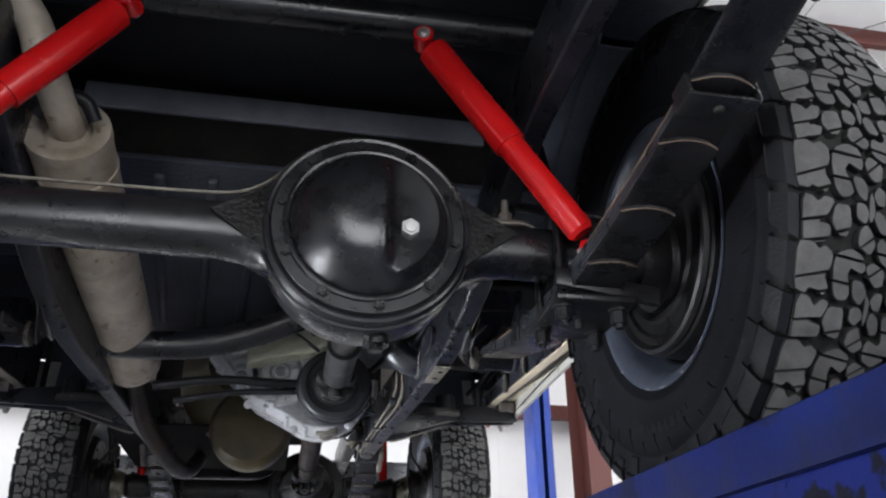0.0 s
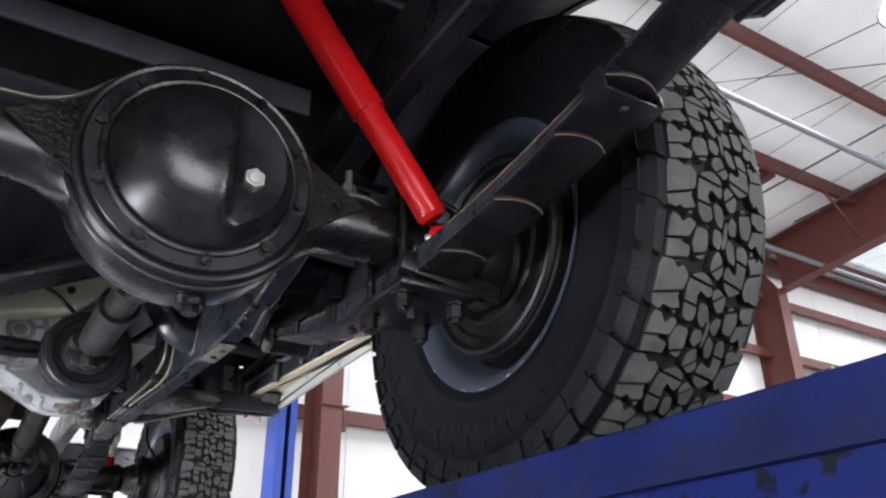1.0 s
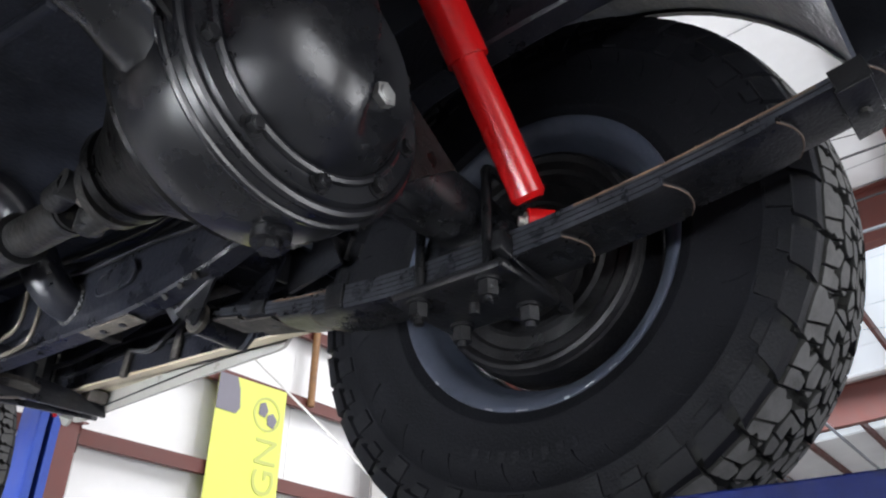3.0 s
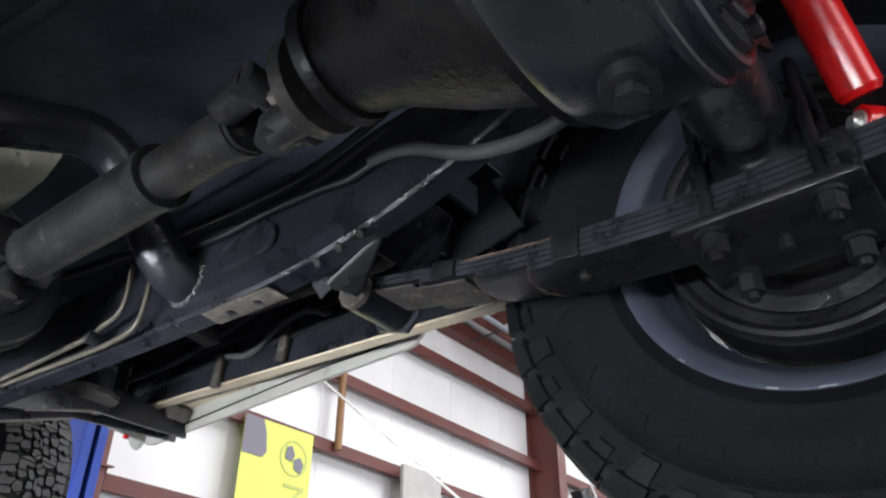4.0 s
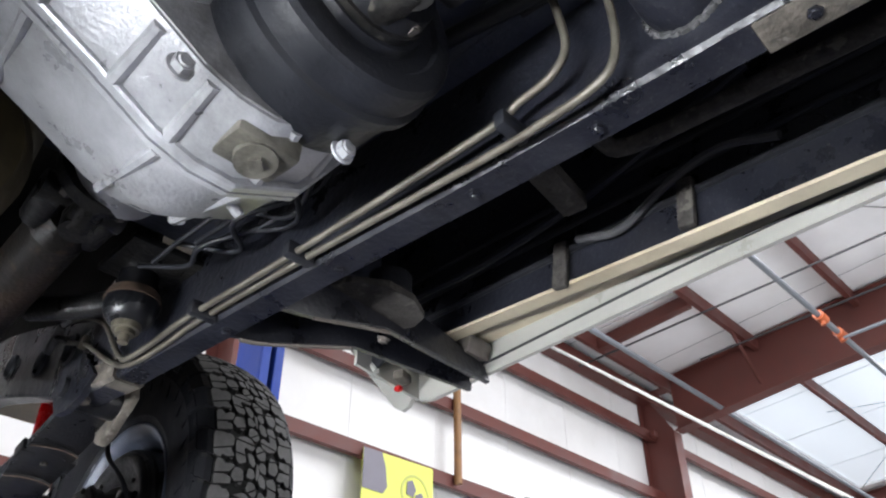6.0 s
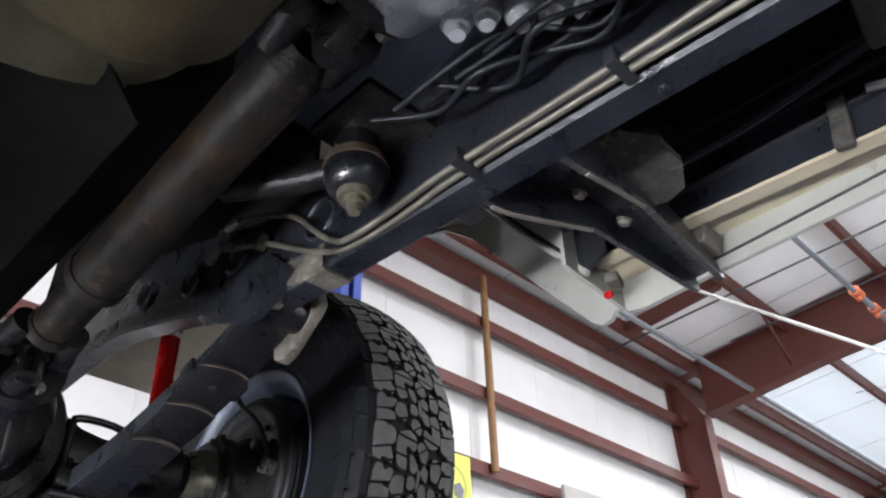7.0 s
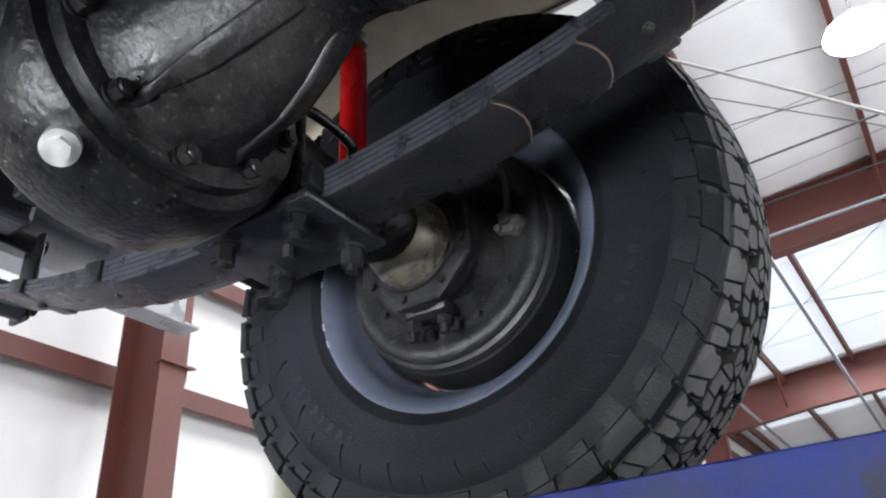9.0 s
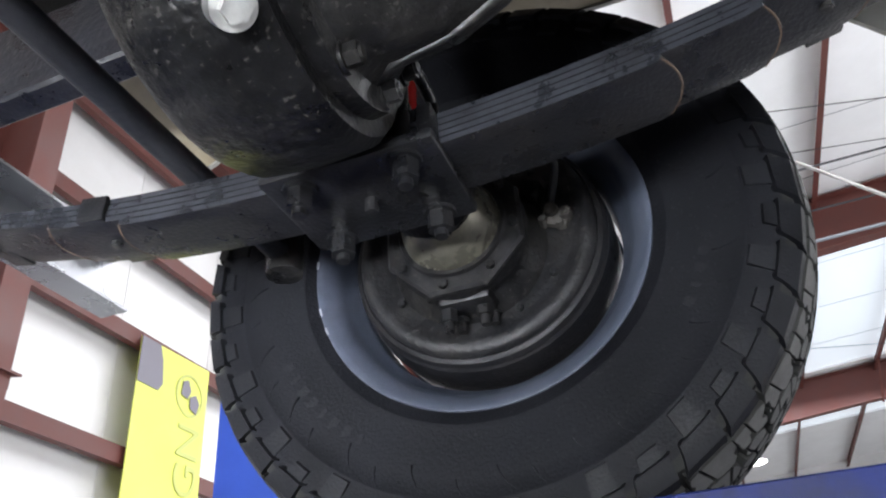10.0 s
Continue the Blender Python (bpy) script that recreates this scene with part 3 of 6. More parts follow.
for s in (1, -1):
    bm = fresh()
    xi, xo = s * 0.515 + 0.01, s * 1.03 + 0.01
    lo, hi = min(xi, xo), max(xi, xo)
    box(bm, ((lo + hi) / 2, 1.15, DECK - 0.008), (hi - lo, 4.9, 0.016))
    # lips: a dusty upper band, with the channel set back below it
    for xe, e in ((xi, s), (xo, -s)):
        sweep(bm, [(xe, -1.3, DECK), (xe, 3.6, DECK)], [(0, 0.021), (e * 0.002, 0.023), (e * 0.010, 0.023), (e * 0.012, 0.021), (e * 0.012, -0.034), (0.0, -0.034)])
    rw = part("runway", bm, M_BLUE, lift, "scuffed blue runway with dark spatter", 0)
    for xe, e in ((xi, s), (xo, -s)):
        bm = sweep(fresh(), [(xe, -1.3, DECK), (xe, 3.6, DECK)], [(e * 0.012, -0.0345), (e * 0.02, -0.0345), (e * 0.02, -0.17), (e * 0.06, -0.17), (e * 0.06, -0.176), (e * 0.012, -0.176)])
        part("side_channel", bm, M_BLUE3, rw, "deep blue channel with black drips", 0)
    part("air_pipe", rod(fresh(), (xi + s * 0.004, -1.25, DECK - 0.085), (xi + s * 0.004, 3.5, DECK - 0.085), 0.008, seg=12), M_CREAM, rw, "cream air pipe clipped below the lip")
    for yy in (-1.2, -0.4, 0.4, 1.2, 2.0, 2.8, 3.5):
        part("stiffener", box(fresh(), ((lo + hi) / 2, yy, DECK - 0.09), (hi - lo - 0.06, 0.06, 0.14)), M_BLUE3, rw, "", 0)
for yy in (3.05, -1.25):
    bm = fresh()
    box(bm, (0.03, yy + 0.02, DECK - 0.32), (2.76, 0.16, 0.2), None, 0.006)
    part("crossbeam", bm, M_BLUE2, lift, "", 0)
    for s in (1, -1):
        bm = fresh()
        x = 0.03 + s * 1.405
        box(bm, (x, yy + 0.084, 1.86), (0.1, 0.012, 3.72))
        box(bm, (x - 0.046, yy, 1.86), (0.008, 0.16, 3.72))
        box(bm, (x + 0.046, yy, 1.86), (0.008, 0.16, 3.72))
        box(bm, (x - 0.03, yy - 0.084, 1.86), (0.036, 0.01, 3.72))
        box(bm, (x + 0.03, yy - 0.084, 1.86), (0.036, 0.01, 3.72))
        part("post", bm, M_BLUE2, lift, "", 0)
        part("base_plate", box(fresh(), (x, yy, 0.008), (0.4, 0.4, 0.016)), M_BLUE2, lift, "", 0)
# housing and glowing lenses of the fill strip added to the lift
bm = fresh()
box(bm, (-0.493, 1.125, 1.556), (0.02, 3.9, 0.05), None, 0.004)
strip = part("fill_strip", bm, M_PIPE, lift, "slim fill light strip added along the runway", 0)
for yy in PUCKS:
    part("lens", box(fresh(), (-0.481, yy, 1.556), (0.004, 0.55, 0.03), None, 0.001), M_STRIP, strip, "narrow glowing lens of the added strip", 0)

# ---- the truck ----
truck = thing("truck", (0.02, 1.14, DECK), "raised four-wheel-drive truck seen from beneath, black underside and red shock absorbers", "truck")


def tyre_mesh():
    prof = [(-0.079, 0.199), (-0.086, 0.206), (-0.0925, 0.214), (-0.100, 0.231), (-0.1028, 0.2335), (-0.1038, 0.2355), (-0.1035, 0.2395), (-0.109, 0.268), (-0.112, 0.296), (-0.1122, 0.318), (-0.1140, 0.3205), (-0.1140, 0.3225), (-0.1118, 0.325), (-0.1125, 0.345), (-0.1105, 0.361), (-0.1035, 0.3722), (-0.05, 0.3832)]
    prof = prof + [(0, 0.3862)] + [(-a, r) for a, r in reversed(prof)]
    prof += [(0.079, 0.196), (-0.079, 0.196)]
    bm = lathe(fresh(), prof, None, 96, True)
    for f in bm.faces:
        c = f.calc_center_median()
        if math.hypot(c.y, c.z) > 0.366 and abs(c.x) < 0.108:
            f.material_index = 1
    return bm


def clip(poly, c, keep, lean):
    """The part of a polygon on one side of the line u + lean * w = c."""
    out = []
    for j in range(len(poly)):
        p, q = poly[j - 1], poly[j]
        a, b = (p[0] + lean * p[1] - c) * keep, (q[0] + lean * q[1] - c) * keep
        if (a > 0) != (b > 0):
            k = a / (a - b)
            out.append((p[0] + (q[0] - p[0]) * k, p[1] + (q[1] - p[1]) * k))
        if b > 0:
            out.append(q)
    return out


# half of the tread's repeat: (along, across) outlines and the sipes that cut them
TREAD_HALF = [
    ([(0.02, -1), (0.48, -1), (0.49, -0.87), (0.43, -0.82), (0.44, -0.70), (0.50, -0.64), (0.41, -0.57), (0.29, -0.65), (0.20, -0.58), (0.06, -0.58), (0.01, -0.68), (0.06, -0.76), (0.02, -0.85)], (0.15, 0.34), 0.2),
    ([(0.545, -0.94), (0.97, -0.94), (0.98, -0.86), (0.92, -0.78), (0.97, -0.68), (0.92, -0.60), (0.82, -0.59), (0.77, -0.76), (0.72, -0.61), (0.58, -0.57), (0.55, -0.66), (0.60, -0.76), (0.54, -0.84)], (0.67, 0.87), 0.12),
    ([(0.06, -0.50), (0.13, -0.53), (0.48, -0.51), (0.56, -0.45), (0.55, -0.33), (0.50, -0.29), (0.30, -0.33), (0.24, -0.29), (0.29, -0.13), (0.23, -0.08), (0.11, -0.13), (0.03, -0.32)], (0.17, 0.42), -0.12),
    ([(0.64, -0.53), (0.79, -0.56), (0.92, -0.48), (0.93, -0.35), (0.81, -0.28), (0.66, -0.34)], (0.785, ), 0.2),
    ([(0.36, -0.23), (0.52, -0.22), (0.55, -0.11), (0.46, -0.05), (0.35, -0.10)], (), 0),
    ([(0.61, -0.24), (0.74, -0.22), (0.76, -0.10), (0.68, -0.05), (0.60, -0.12)], (), 0),
    ([(0.46, -0.02), (0.56, -0.035), (0.70, -0.025), (0.77, 0.01), (0.66, 0.035), (0.52, 0.025)], (), 0),
    ([(0.82, -0.17), (0.96, -0.22), (1.07, -0.04), (1.0, 0.045), (0.87, 0.01), (0.80, -0.06)], (0.93, ), 0.5),
]


def rounded(poly, k=0.17):
    """An outline with its corners cut and its edges bent a little."""
    out = []
    for j in range(len(poly)):
        p, q = poly[j - 1], poly[j]
        out += [(p[0] + (q[0] - p[0]) * k, p[1] + (q[1] - p[1]) * k), (p[0] + (q[0] - p[0]) * (1 - k), p[1] + (q[1] - p[1]) * (1 - k))]
    return [(u + 0.022 * math.sin(9.0 * w + 3.0 * u), w + (0.018 * math.sin(12.0 * u + 1.0) if w > -0.93 else 0.0)) for u, w in out]


def tread_mesh(seed=3):
    """All-terrain tread: hooked, interlocking blocks with sipes, and lugs on the shoulders."""
    rnd = random.Random(seed)
    bm = fresh()
    R0, R1, NT, W = 0.3795, 0.3965, 21, 0.0975
    lens = [1 + rnd.uniform(-0.07, 0.07) for k in range(NT)]
    starts = [2 * math.pi * sum(lens[:k]) / sum(lens) for k in range(NT + 1)]

    def ang(u):
        k = int(math.floor(u))
        f = u - k
        turn = 2 * math.pi * (k // NT)
        k %= NT
        return turn + starts[k] + (starts[k + 1] - starts[k]) * f

    def solid(poly, gap):
        area2 = sum(poly[j - 1][0] * poly[j][1] - poly[j][0] * poly[j - 1][1] for j in range(len(poly)))
        if area2 < 0:
            poly = poly[::-1]
        P = [Vector((ang(u) * R1, w * W)) for u, w in poly]
        P = [p for j, p in enumerate(P) if (p - P[j - 1]).length > 0.0008]
        n = len(P)
        if n < 3:
            return
        out = []
        for i in range(n):
            a, b, c = P[i - 1], P[i], P[(i + 1) % n]
            d1, d2 = (b - a).normalized(), (c - b).normalized()
            k = Vector((-d1.y, d1.x)) + Vector((-d2.y, d2.x))
            out.append((b, k / max(0.6, k.length_squared / 2)))
        rings = []
        for r, g in ((R0, gap - 0.0006), (R1 - 0.001, gap), (R1, gap + 0.0008)):
            ring = []
            for b, k in out:
                q = b + k * g
                rr = r - 0.0125 * (abs(q.y) / W) ** 2.2
                ring.append(bm.verts.new((q.y, rr * math.cos(q.x / R1), rr * math.sin(q.x / R1))))
            rings.append(ring)
        for p, q in zip(rings, rings[1:]):
            for i in range(n):
                j = (i + 1) % n
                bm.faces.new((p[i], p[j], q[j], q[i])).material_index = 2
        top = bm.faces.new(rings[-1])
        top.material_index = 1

    for k in range(NT):
        for poly, sipes, lean in TREAD_HALF:
            for s in ((1, ) if poly[0] == (0.46, -0.02) else (1, -1)):
                jit = [(u + rnd.uniform(-0.018, 0.018), w + (rnd.uniform(-0.02, 0.02) if w > -0.93 else 0)) for u, w in poly]
                pieces, cuts = [rounded(jit)], list(sipes)
                for c in cuts:
                    nxt = []
                    for p in pieces:
                        nxt += [clip(p, c - 0.0215, -1, lean), clip(p, c + 0.0215, 1, lean)]
                    pieces = [p for p in nxt if len(p) > 2]
                for p in pieces:
                    solid([(k + u, w) if s > 0 else (k + 1.22 - u, -w) for u, w in p], -0.0015)
    # lugs reaching down the shoulders, stepped
    for s in (-1, 1):
        for k in range(NT):
            for u0, u1, lowr in ((0.005, 0.492, 0.322), (0.53, 0.985, 0.336)):
                for v0, v1, low, out in ((u0 + 0.01, u1 - 0.02, 0.352, 0.0055), (u0 + 0.05, u1 - 0.10, lowr, 0.0008)):
                    if s > 0:
                        v0, v1 = 1.22 - v1, 1.22 - v0
                    prof = [(0.0965, 0.3825), (0.1035 + out, 0.3785), (0.1090 + out, 0.369), (0.1135 + out, 0.357), (0.1155 + out, low + 0.004), (0.1095, low)]
                    rings = []
                    for n, (w, r) in enumerate(prof):
                        skew = 0.034 * n * s
                        us = [ang(k + v + skew) for v in (v0 + 0.010 * n, v1 - 0.012 * n)]
                        rings.append([bm.verts.new((s * w, r * math.cos(u), r * math.sin(u))) for u in us] +
                                     [bm.verts.new((s * (w - 0.018), (r - 0.010) * math.cos(u), (r - 0.010) * math.sin(u))) for u in reversed(us)])
                    for p, q in zip(rings, rings[1:]):
                        for i in range(4):
                            j = (i + 1) % 4
                            bm.faces.new((p[i], p[j], q[j], q[i])).material_index = 3
                    bm.faces.new(rings[0])
                    bm.faces.new(rings[-1])
    bmesh.ops.recalc_face_normals(bm, faces=bm.faces)
    return bm


def sidewall_ribs(seed=12):
    """Short slanting ridges moulded below the shoulder lugs of a tyre."""
    rnd = random.Random(seed)
    bm = fresh()
    for s in (-1, 1):
        for k in range(40):
            a0 = 2 * math.pi * (k + rnd.uniform(-0.1, 0.1)) / 40
            r0, r1 = (0.286, 0.321) if k % 2 else (0.298, 0.333)
            n = 5
            low, top = [], []
            for i in range(n + 1):
                f = i / n
                r = r0 + (r1 - r0) * f
                a = a0 + 0.075 * f ** 1.6 * s
                x = 0.1105 + 0.0017 * math.sin(math.pi * min(1, max(0, (r - 0.268) / 0.055)))
                for row, da, h in ((low, -0.0035, 0.0), (top, 0.0035, 0.0)):
                    row.append([bm.verts.new((s * (x + hh), r * math.cos(a + dd), r * math.sin(a + dd))) for dd, hh in ((da, -0.002), (da * 0.4, 0.0022 * (1 - f * 0.5)))])
            for i in range(n):
                bm.faces.new((low[i][0], low[i + 1][0], low[i + 1][1], low[i][1]))
                bm.faces.new((low[i][1], low[i + 1][1], top[i + 1][1], top[i][1]))
                bm.faces.new((top[i][1], top[i + 1][1], top[i + 1][0], top[i][0]))
    bmesh.ops.recalc_face_normals(bm, faces=bm.faces)
    return bm


def rim_mesh():
    prof = [(-0.092, 0.205), (-0.0985, 0.2155), (-0.1010, 0.215), (-0.1015, 0.212), (-0.097, 0.2055), (-0.088, 0.196), (-0.072, 0.1865), (-0.053, 0.183), (-0.044, 0.174), (-0.018, 0.170),
            (0.044, 0.170), (0.057, 0.182), (0.079, 0.19), (0.086, 0.205), (0.092, 0.2145), (0.088, 0.2145), (0.081, 0.199), (0.053, 0.1885), (0.04, 0.176), (-0.018, 0.175), (-0.04, 0.179), (-0.051, 0.1895), (-0.079, 0.198)]
    return lathe(fresh(), prof, None, 72, True)


def disc_mesh():
    """The wheel's disc, with vents round its edge."""
    bm = fresh()
    rings = [[bm.verts.new((x, r * math.cos(k * math.pi / 24), r * math.sin(k * math.pi / 24))) for k in range(48)] for x, r in ((0.07, 0.05), (0.075, 0.10), (0.056, 0.135), (0.052, 0.174))]
    for n, (p, q) in enumerate(zip(rings, rings[1:])):
        for k in range(48):
            if n == 2 and k % 6 == 0:
                continue
            j = (k + 1) % 48
            bm.faces.new((p[k], p[j], q[j], q[k]))
    bm.faces.new(rings[0])
    bmesh.ops.recalc_face_normals(bm, faces=bm.faces)
    return bm


def backing_mesh():
    prof = [(-0.078, 0.004), (-0.078, 0.07), (-0.082, 0.074), (-0.082, 0.10), (-0.077, 0.105), (-0.074, 0.121), (-0.079, 0.126), (-0.079, 0.139), (-0.084, 0.143), (-0.086, 0.147), (-0.083, 0.152), (-0.076, 0.155), (-0.072, 0.153), (-0.068, 0.1565), (-0.03, 0.1605), (0.04, 0.158), (0.048, 0.13), (0.048, 0.004)]
    return lathe(fresh(), prof, None, 64)


def add_wheel(m, label):
    w = new("wheel", RIM)
    w.matrix_world = m
    w.parent = truck
    w.matrix_parent_inverse = Matrix.Translation(truck.location).inverted()
    tagged(w, label)
    for nm, me in (("tyre", TYRE), ("tread", TREAD), ("wheel_disc", DISC), ("brake_drum", BACK), ("sidewall_rib", SLASH)):
        o = new(nm, me)
        o.parent = w
        if me is SLASH:
            tagged(o, "short ridges moulded on the sidewall", kind="stuff")
    for a0, n in ((0.2, 7), (2.3, 5), (4.2, 8)):
        for k in range(n):
            aa = a0 + k * 0.075
            part("raised_mark", box(fresh(), (-0.0985, 0.283 * math.cos(aa), 0.283 * math.sin(aa)), (0.0008, 0.016, 0.010 if k % 3 else 0.005), Matrix.Rotation(0.14, 4, "Z") @ Matrix.Rotation(aa, 4, "X")), M_RUBBER, w, "", 0)
    rnd = random.Random(int(m.translation.y * 100) + 7)
    aa = -2.4
    while aa < 0.2:
        wide = rnd.uniform(0.006, 0.026)
        if rnd.random() < 0.42:
            part("lip_scuff", box(fresh(), (-0.0886, (0.2212 + rnd.uniform(-0.0008, 0.0008)) * math.cos(aa), 0.2212 * math.sin(aa)), (0.0018, rnd.uniform(0.0018, 0.004), wide), Matrix.Rotation(aa, 4, "X"), 0.0006), M_SCUFF, w, "", 0)
        aa += (wide + rnd.uniform(0.006, 0.04)) / 0.222
    return w


def sized(bm, fx, dr):
    """Scales a wheel's mesh across and moves it out from the hub."""
    for v in bm.verts:
        r = math.hypot(v.co.y, v.co.z)
        v.co.x *= fx
        v.co.y *= (r + dr) / r
        v.co.z *= (r + dr) / r
    return bm


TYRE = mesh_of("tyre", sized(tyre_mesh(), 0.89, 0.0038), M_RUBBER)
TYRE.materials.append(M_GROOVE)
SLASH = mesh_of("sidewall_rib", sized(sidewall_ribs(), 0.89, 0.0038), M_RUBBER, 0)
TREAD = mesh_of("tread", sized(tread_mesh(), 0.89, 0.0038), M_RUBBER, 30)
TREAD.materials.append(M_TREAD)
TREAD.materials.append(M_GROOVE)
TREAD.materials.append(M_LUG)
RIM = mesh_of("wheel", sized(rim_mesh(), 0.87, 0.0075), M_RIM)
DISC = mesh_of("wheel_disc", disc_mesh(), M_RIM)
BACK = mesh_of("brake_drum", sized(backing_mesh(), 1.0, 0.012), M_DRUM, 30)
CX = 0.02
AX = 2.285
WL = "blue-grey steel wheel with a chunky all-terrain tyre"
for s, wx, y, spin in ((1, 0.728, 0.006, 0.3), (1, 0.752, 2.272, 1.1), (-1, 0.728, 0.006, 0.5), (-1, 0.752, 2.272, 2.0)):
    m = Matrix.Translation((CX + s * (wx - CX), y, 2.027)) @ (Matrix() if s > 0 else Matrix.Rotation(math.pi, 4, "Z")) @ Matrix.Rotation(spin, 4, "X")
    add_wheel(m, WL)

# frame rails: straight in the middle, kicked up over both axles
RAIL = [(0.43, -0.75, 2.17), (0.437, -0.4, 2.20), (0.437, -0.1, 2.20), (0.437, 0.1, 2.165), (0.435, 0.25, 2.105), (0.43, 0.35, 2.066), (0.424, 0.45, 2.037), (0.415, 0.56, 2.016), (0.405, 0.68, 2.007), (0.392, 0.95, 2.007), (0.372, 1.25, 2.007),
        (0.36, 1.5, 2.01), (0.358, 1.70, 2.022), (0.358, 1.80, 2.052), (0.358, 1.93, 2.100), (0.358, 2.06, 2.140), (0.358, 2.19, 2.172), (0.358, 2.4, 2.185), (0.358, 2.95, 2.165)]
for s in (1, -1):
    path = smooth_path(RAIL, 5)
    path = [(p[0] if s > 0 else 2 * CX - p[0], p[1], p[2]) for p in path]
    bm = sweep(fresh(), path, [(-0.02, 0.004), (-0.016, 0), (0.016, 0), (0.02, 0.004), (0.02, 0.13), (-0.02, 0.13), (-0.02, 0.034), (-0.0209, 0.03), (-0.0209, 0.026), (-0.02, 0.022)])
    rail = part("frame_rail", bm, M_FRAME, truck, "black frame rail with a dusty underside", 30)
    holes = fresh()
    for hy, hz, hr in ((1.602, 2.089, 0.025), (1.787, 2.131, 0.022), (1.913, 2.153, 0.020), (2.07, 2.204, 0.020)):
        bmesh.ops.create_cone(holes, cap_ends=True, segments=24, radius1=hr, radius2=hr, depth=0.12, matrix=Matrix.Translation((CX + s * 0.338, hy, hz)) @ Matrix.Rotation(math.pi / 2, 4, "Y"))
    drill(rail, holes)
    for hy, hz, hr in ((1.602, 2.089, 0.025), (1.787, 2.131, 0.022), (1.913, 2.153, 0.020), (2.07, 2.204, 0.020)):
        rim = Matrix.Translation((CX + s * 0.3175, hy, hz)) @ (Matrix() if s > 0 else Matrix.Rotation(math.pi, 4, "Z"))
        part("hole_rim", lathe(fresh(), [(0.003, hr + 0.0045), (-0.0015, hr + 0.004), (-0.003, hr + 0.0015), (-0.0015, hr - 0.0005), (0.004, hr - 0.001)], rim, 28), M_LEAFSIDE, rail, "rubbed rolled rim of a hole", 60)

# rear axle
rear = part("rear_axle", fresh(), M_BLACK, truck, "satin black banjo axle housing")
DX, DZ = 0.172, 2.003


def banjo(ob_name, y0, dx, parent, xl, xr, face):
    """Axle housing: tubes flaring into a ring round the differential."""
    bm = fresh()
    # ring body
    lathe(bm, [(-0.052, 0.112), (-0.052, 0.145), (-0.042, 0.152), (0.0, 0.155), (0.042, 0.152), (0.052, 0.145), (0.052, 0.112)], Matrix.Translation((dx, y0, DZ)) @ Matrix.Rotation(math.pi / 2, 4, "Z"), 56)
    # flared arms
    for s, xe in ((1, xr), (-1, xl)):
        prof = [(0.080, 0.128, 0.050), (0.112, 0.096, 0.050), (0.142, 0.066, 0.047), (0.178, 0.047, 0.043), (0.215, 0.0405, 0.040), (abs(xe - dx), 0.039, 0.039)]
        rings = []
        for off, hz, hy in prof:
            rings.append([bm.verts.new((dx + s * off, y0 + hy * math.copysign(abs(math.cos(a)) ** 0.8, math.cos(a)), DZ + hz * math.copysign(abs(math.sin(a)) ** 0.8, math.sin(a)))) for a in [2 * math.pi * k / 28 for k in range(28)]])
        for p, q in zip(rings, rings[1:]):
            for k in range(28):
                j = (k + 1) % 28
                bm.faces.new((p[k], p[j], q[j], q[k]))
        bm.faces.new(rings[-1])
    bmesh.ops.recalc_face_normals(bm, faces=bm.faces)
    return bm


rear.data = mesh_of("rear_axle", banjo("", 0.0, DX, None, -0.62, 0.66, 1), M_BLACK)
# cover: a pressed dome, fuller on one side, with a flange and bolts
bm = fresh()
NR, NA = 16, 64
rows = []
for i in range(NR + 1):
    q = i / NR
    r = 0.118 * q
    row = []
    for k in range(NA):
        a = 2 * math.pi * k / NA
        x, z = r * math.cos(a), r * math.sin(a)
        d = 0.072 * (1 - (q ** 3.2)) ** 0.8 if q < 1 else 0.0
        if x > 0.018:  # the flatter pressing that carries the plug
            f = min(1.0, (x - 0.018) / 0.014)
            d = d * (1 - f) + f * min(d, 0.040 + 0.0 * z)
        row.append((DX + x, -0.052 - d, DZ + z))
    rows.append([bm.verts.new(p) for p in (row if i else row[:1])])
for i, (p, q) in enumerate(zip(rows, rows[1:])):
    for k in range(NA):
        j = (k + 1) % NA
        bm.faces.new((p[0], q[k], q[j]) if i == 0 else (p[k], q[k], q[j], p[j]))
bmesh.ops.recalc_face_normals(bm, faces=bm.faces)
lathe(bm, [(-0.053, 0.113), (-0.060, 0.116), (-0.060, 0.139), (-0.053, 0.142)], Matrix.Translation((DX, 0, DZ)) @ Matrix.Rotation(math.pi / 2, 4, "Z"), 64)
part("differential_cover", bm, M_BLACK, rear, "glossy black pressed cover", 50)
for rr, yy, th in ((0.1185, -0.061, 0.005), (0.1465, -0.051, 0.0055), (0.1535, -0.036, 0.004)):
    ring = [(yy + th * math.cos(q * math.pi / 4), rr + th * math.sin(q * math.pi / 4)) for q in range(8)]
    part("cast_lip", lathe(fresh(), ring, Matrix.Translation((DX, 0, DZ)) @ Matrix.Rotation(math.pi / 2, 4, "Z"), 72, True), M_BLACK, rear)
for k in range(10):
    a = math.pi / 2 + 0.13 + k * 2 * math.pi / 10
    part("cover_bolt", hexbolt(fresh(), (DX + 0.128 * math.cos(a), -0.059, DZ + 0.128 * math.sin(a)), (0, -1, 0), 0.0082, 0.010), M_SPRING, rear, "", 30)
part("filler_plug", hexbolt(fresh(), (0.226, -0.088, 1.982), (0, -1, 0), 0.0135, 0.012), M_ZINC, rear, "bright zinc filler plug", 30)
bm = fresh()
rod(bm, (DX + 0.02, 0.0, 1.856), (DX + 0.02, 0.0, 1.838), 0.019, seg=18)
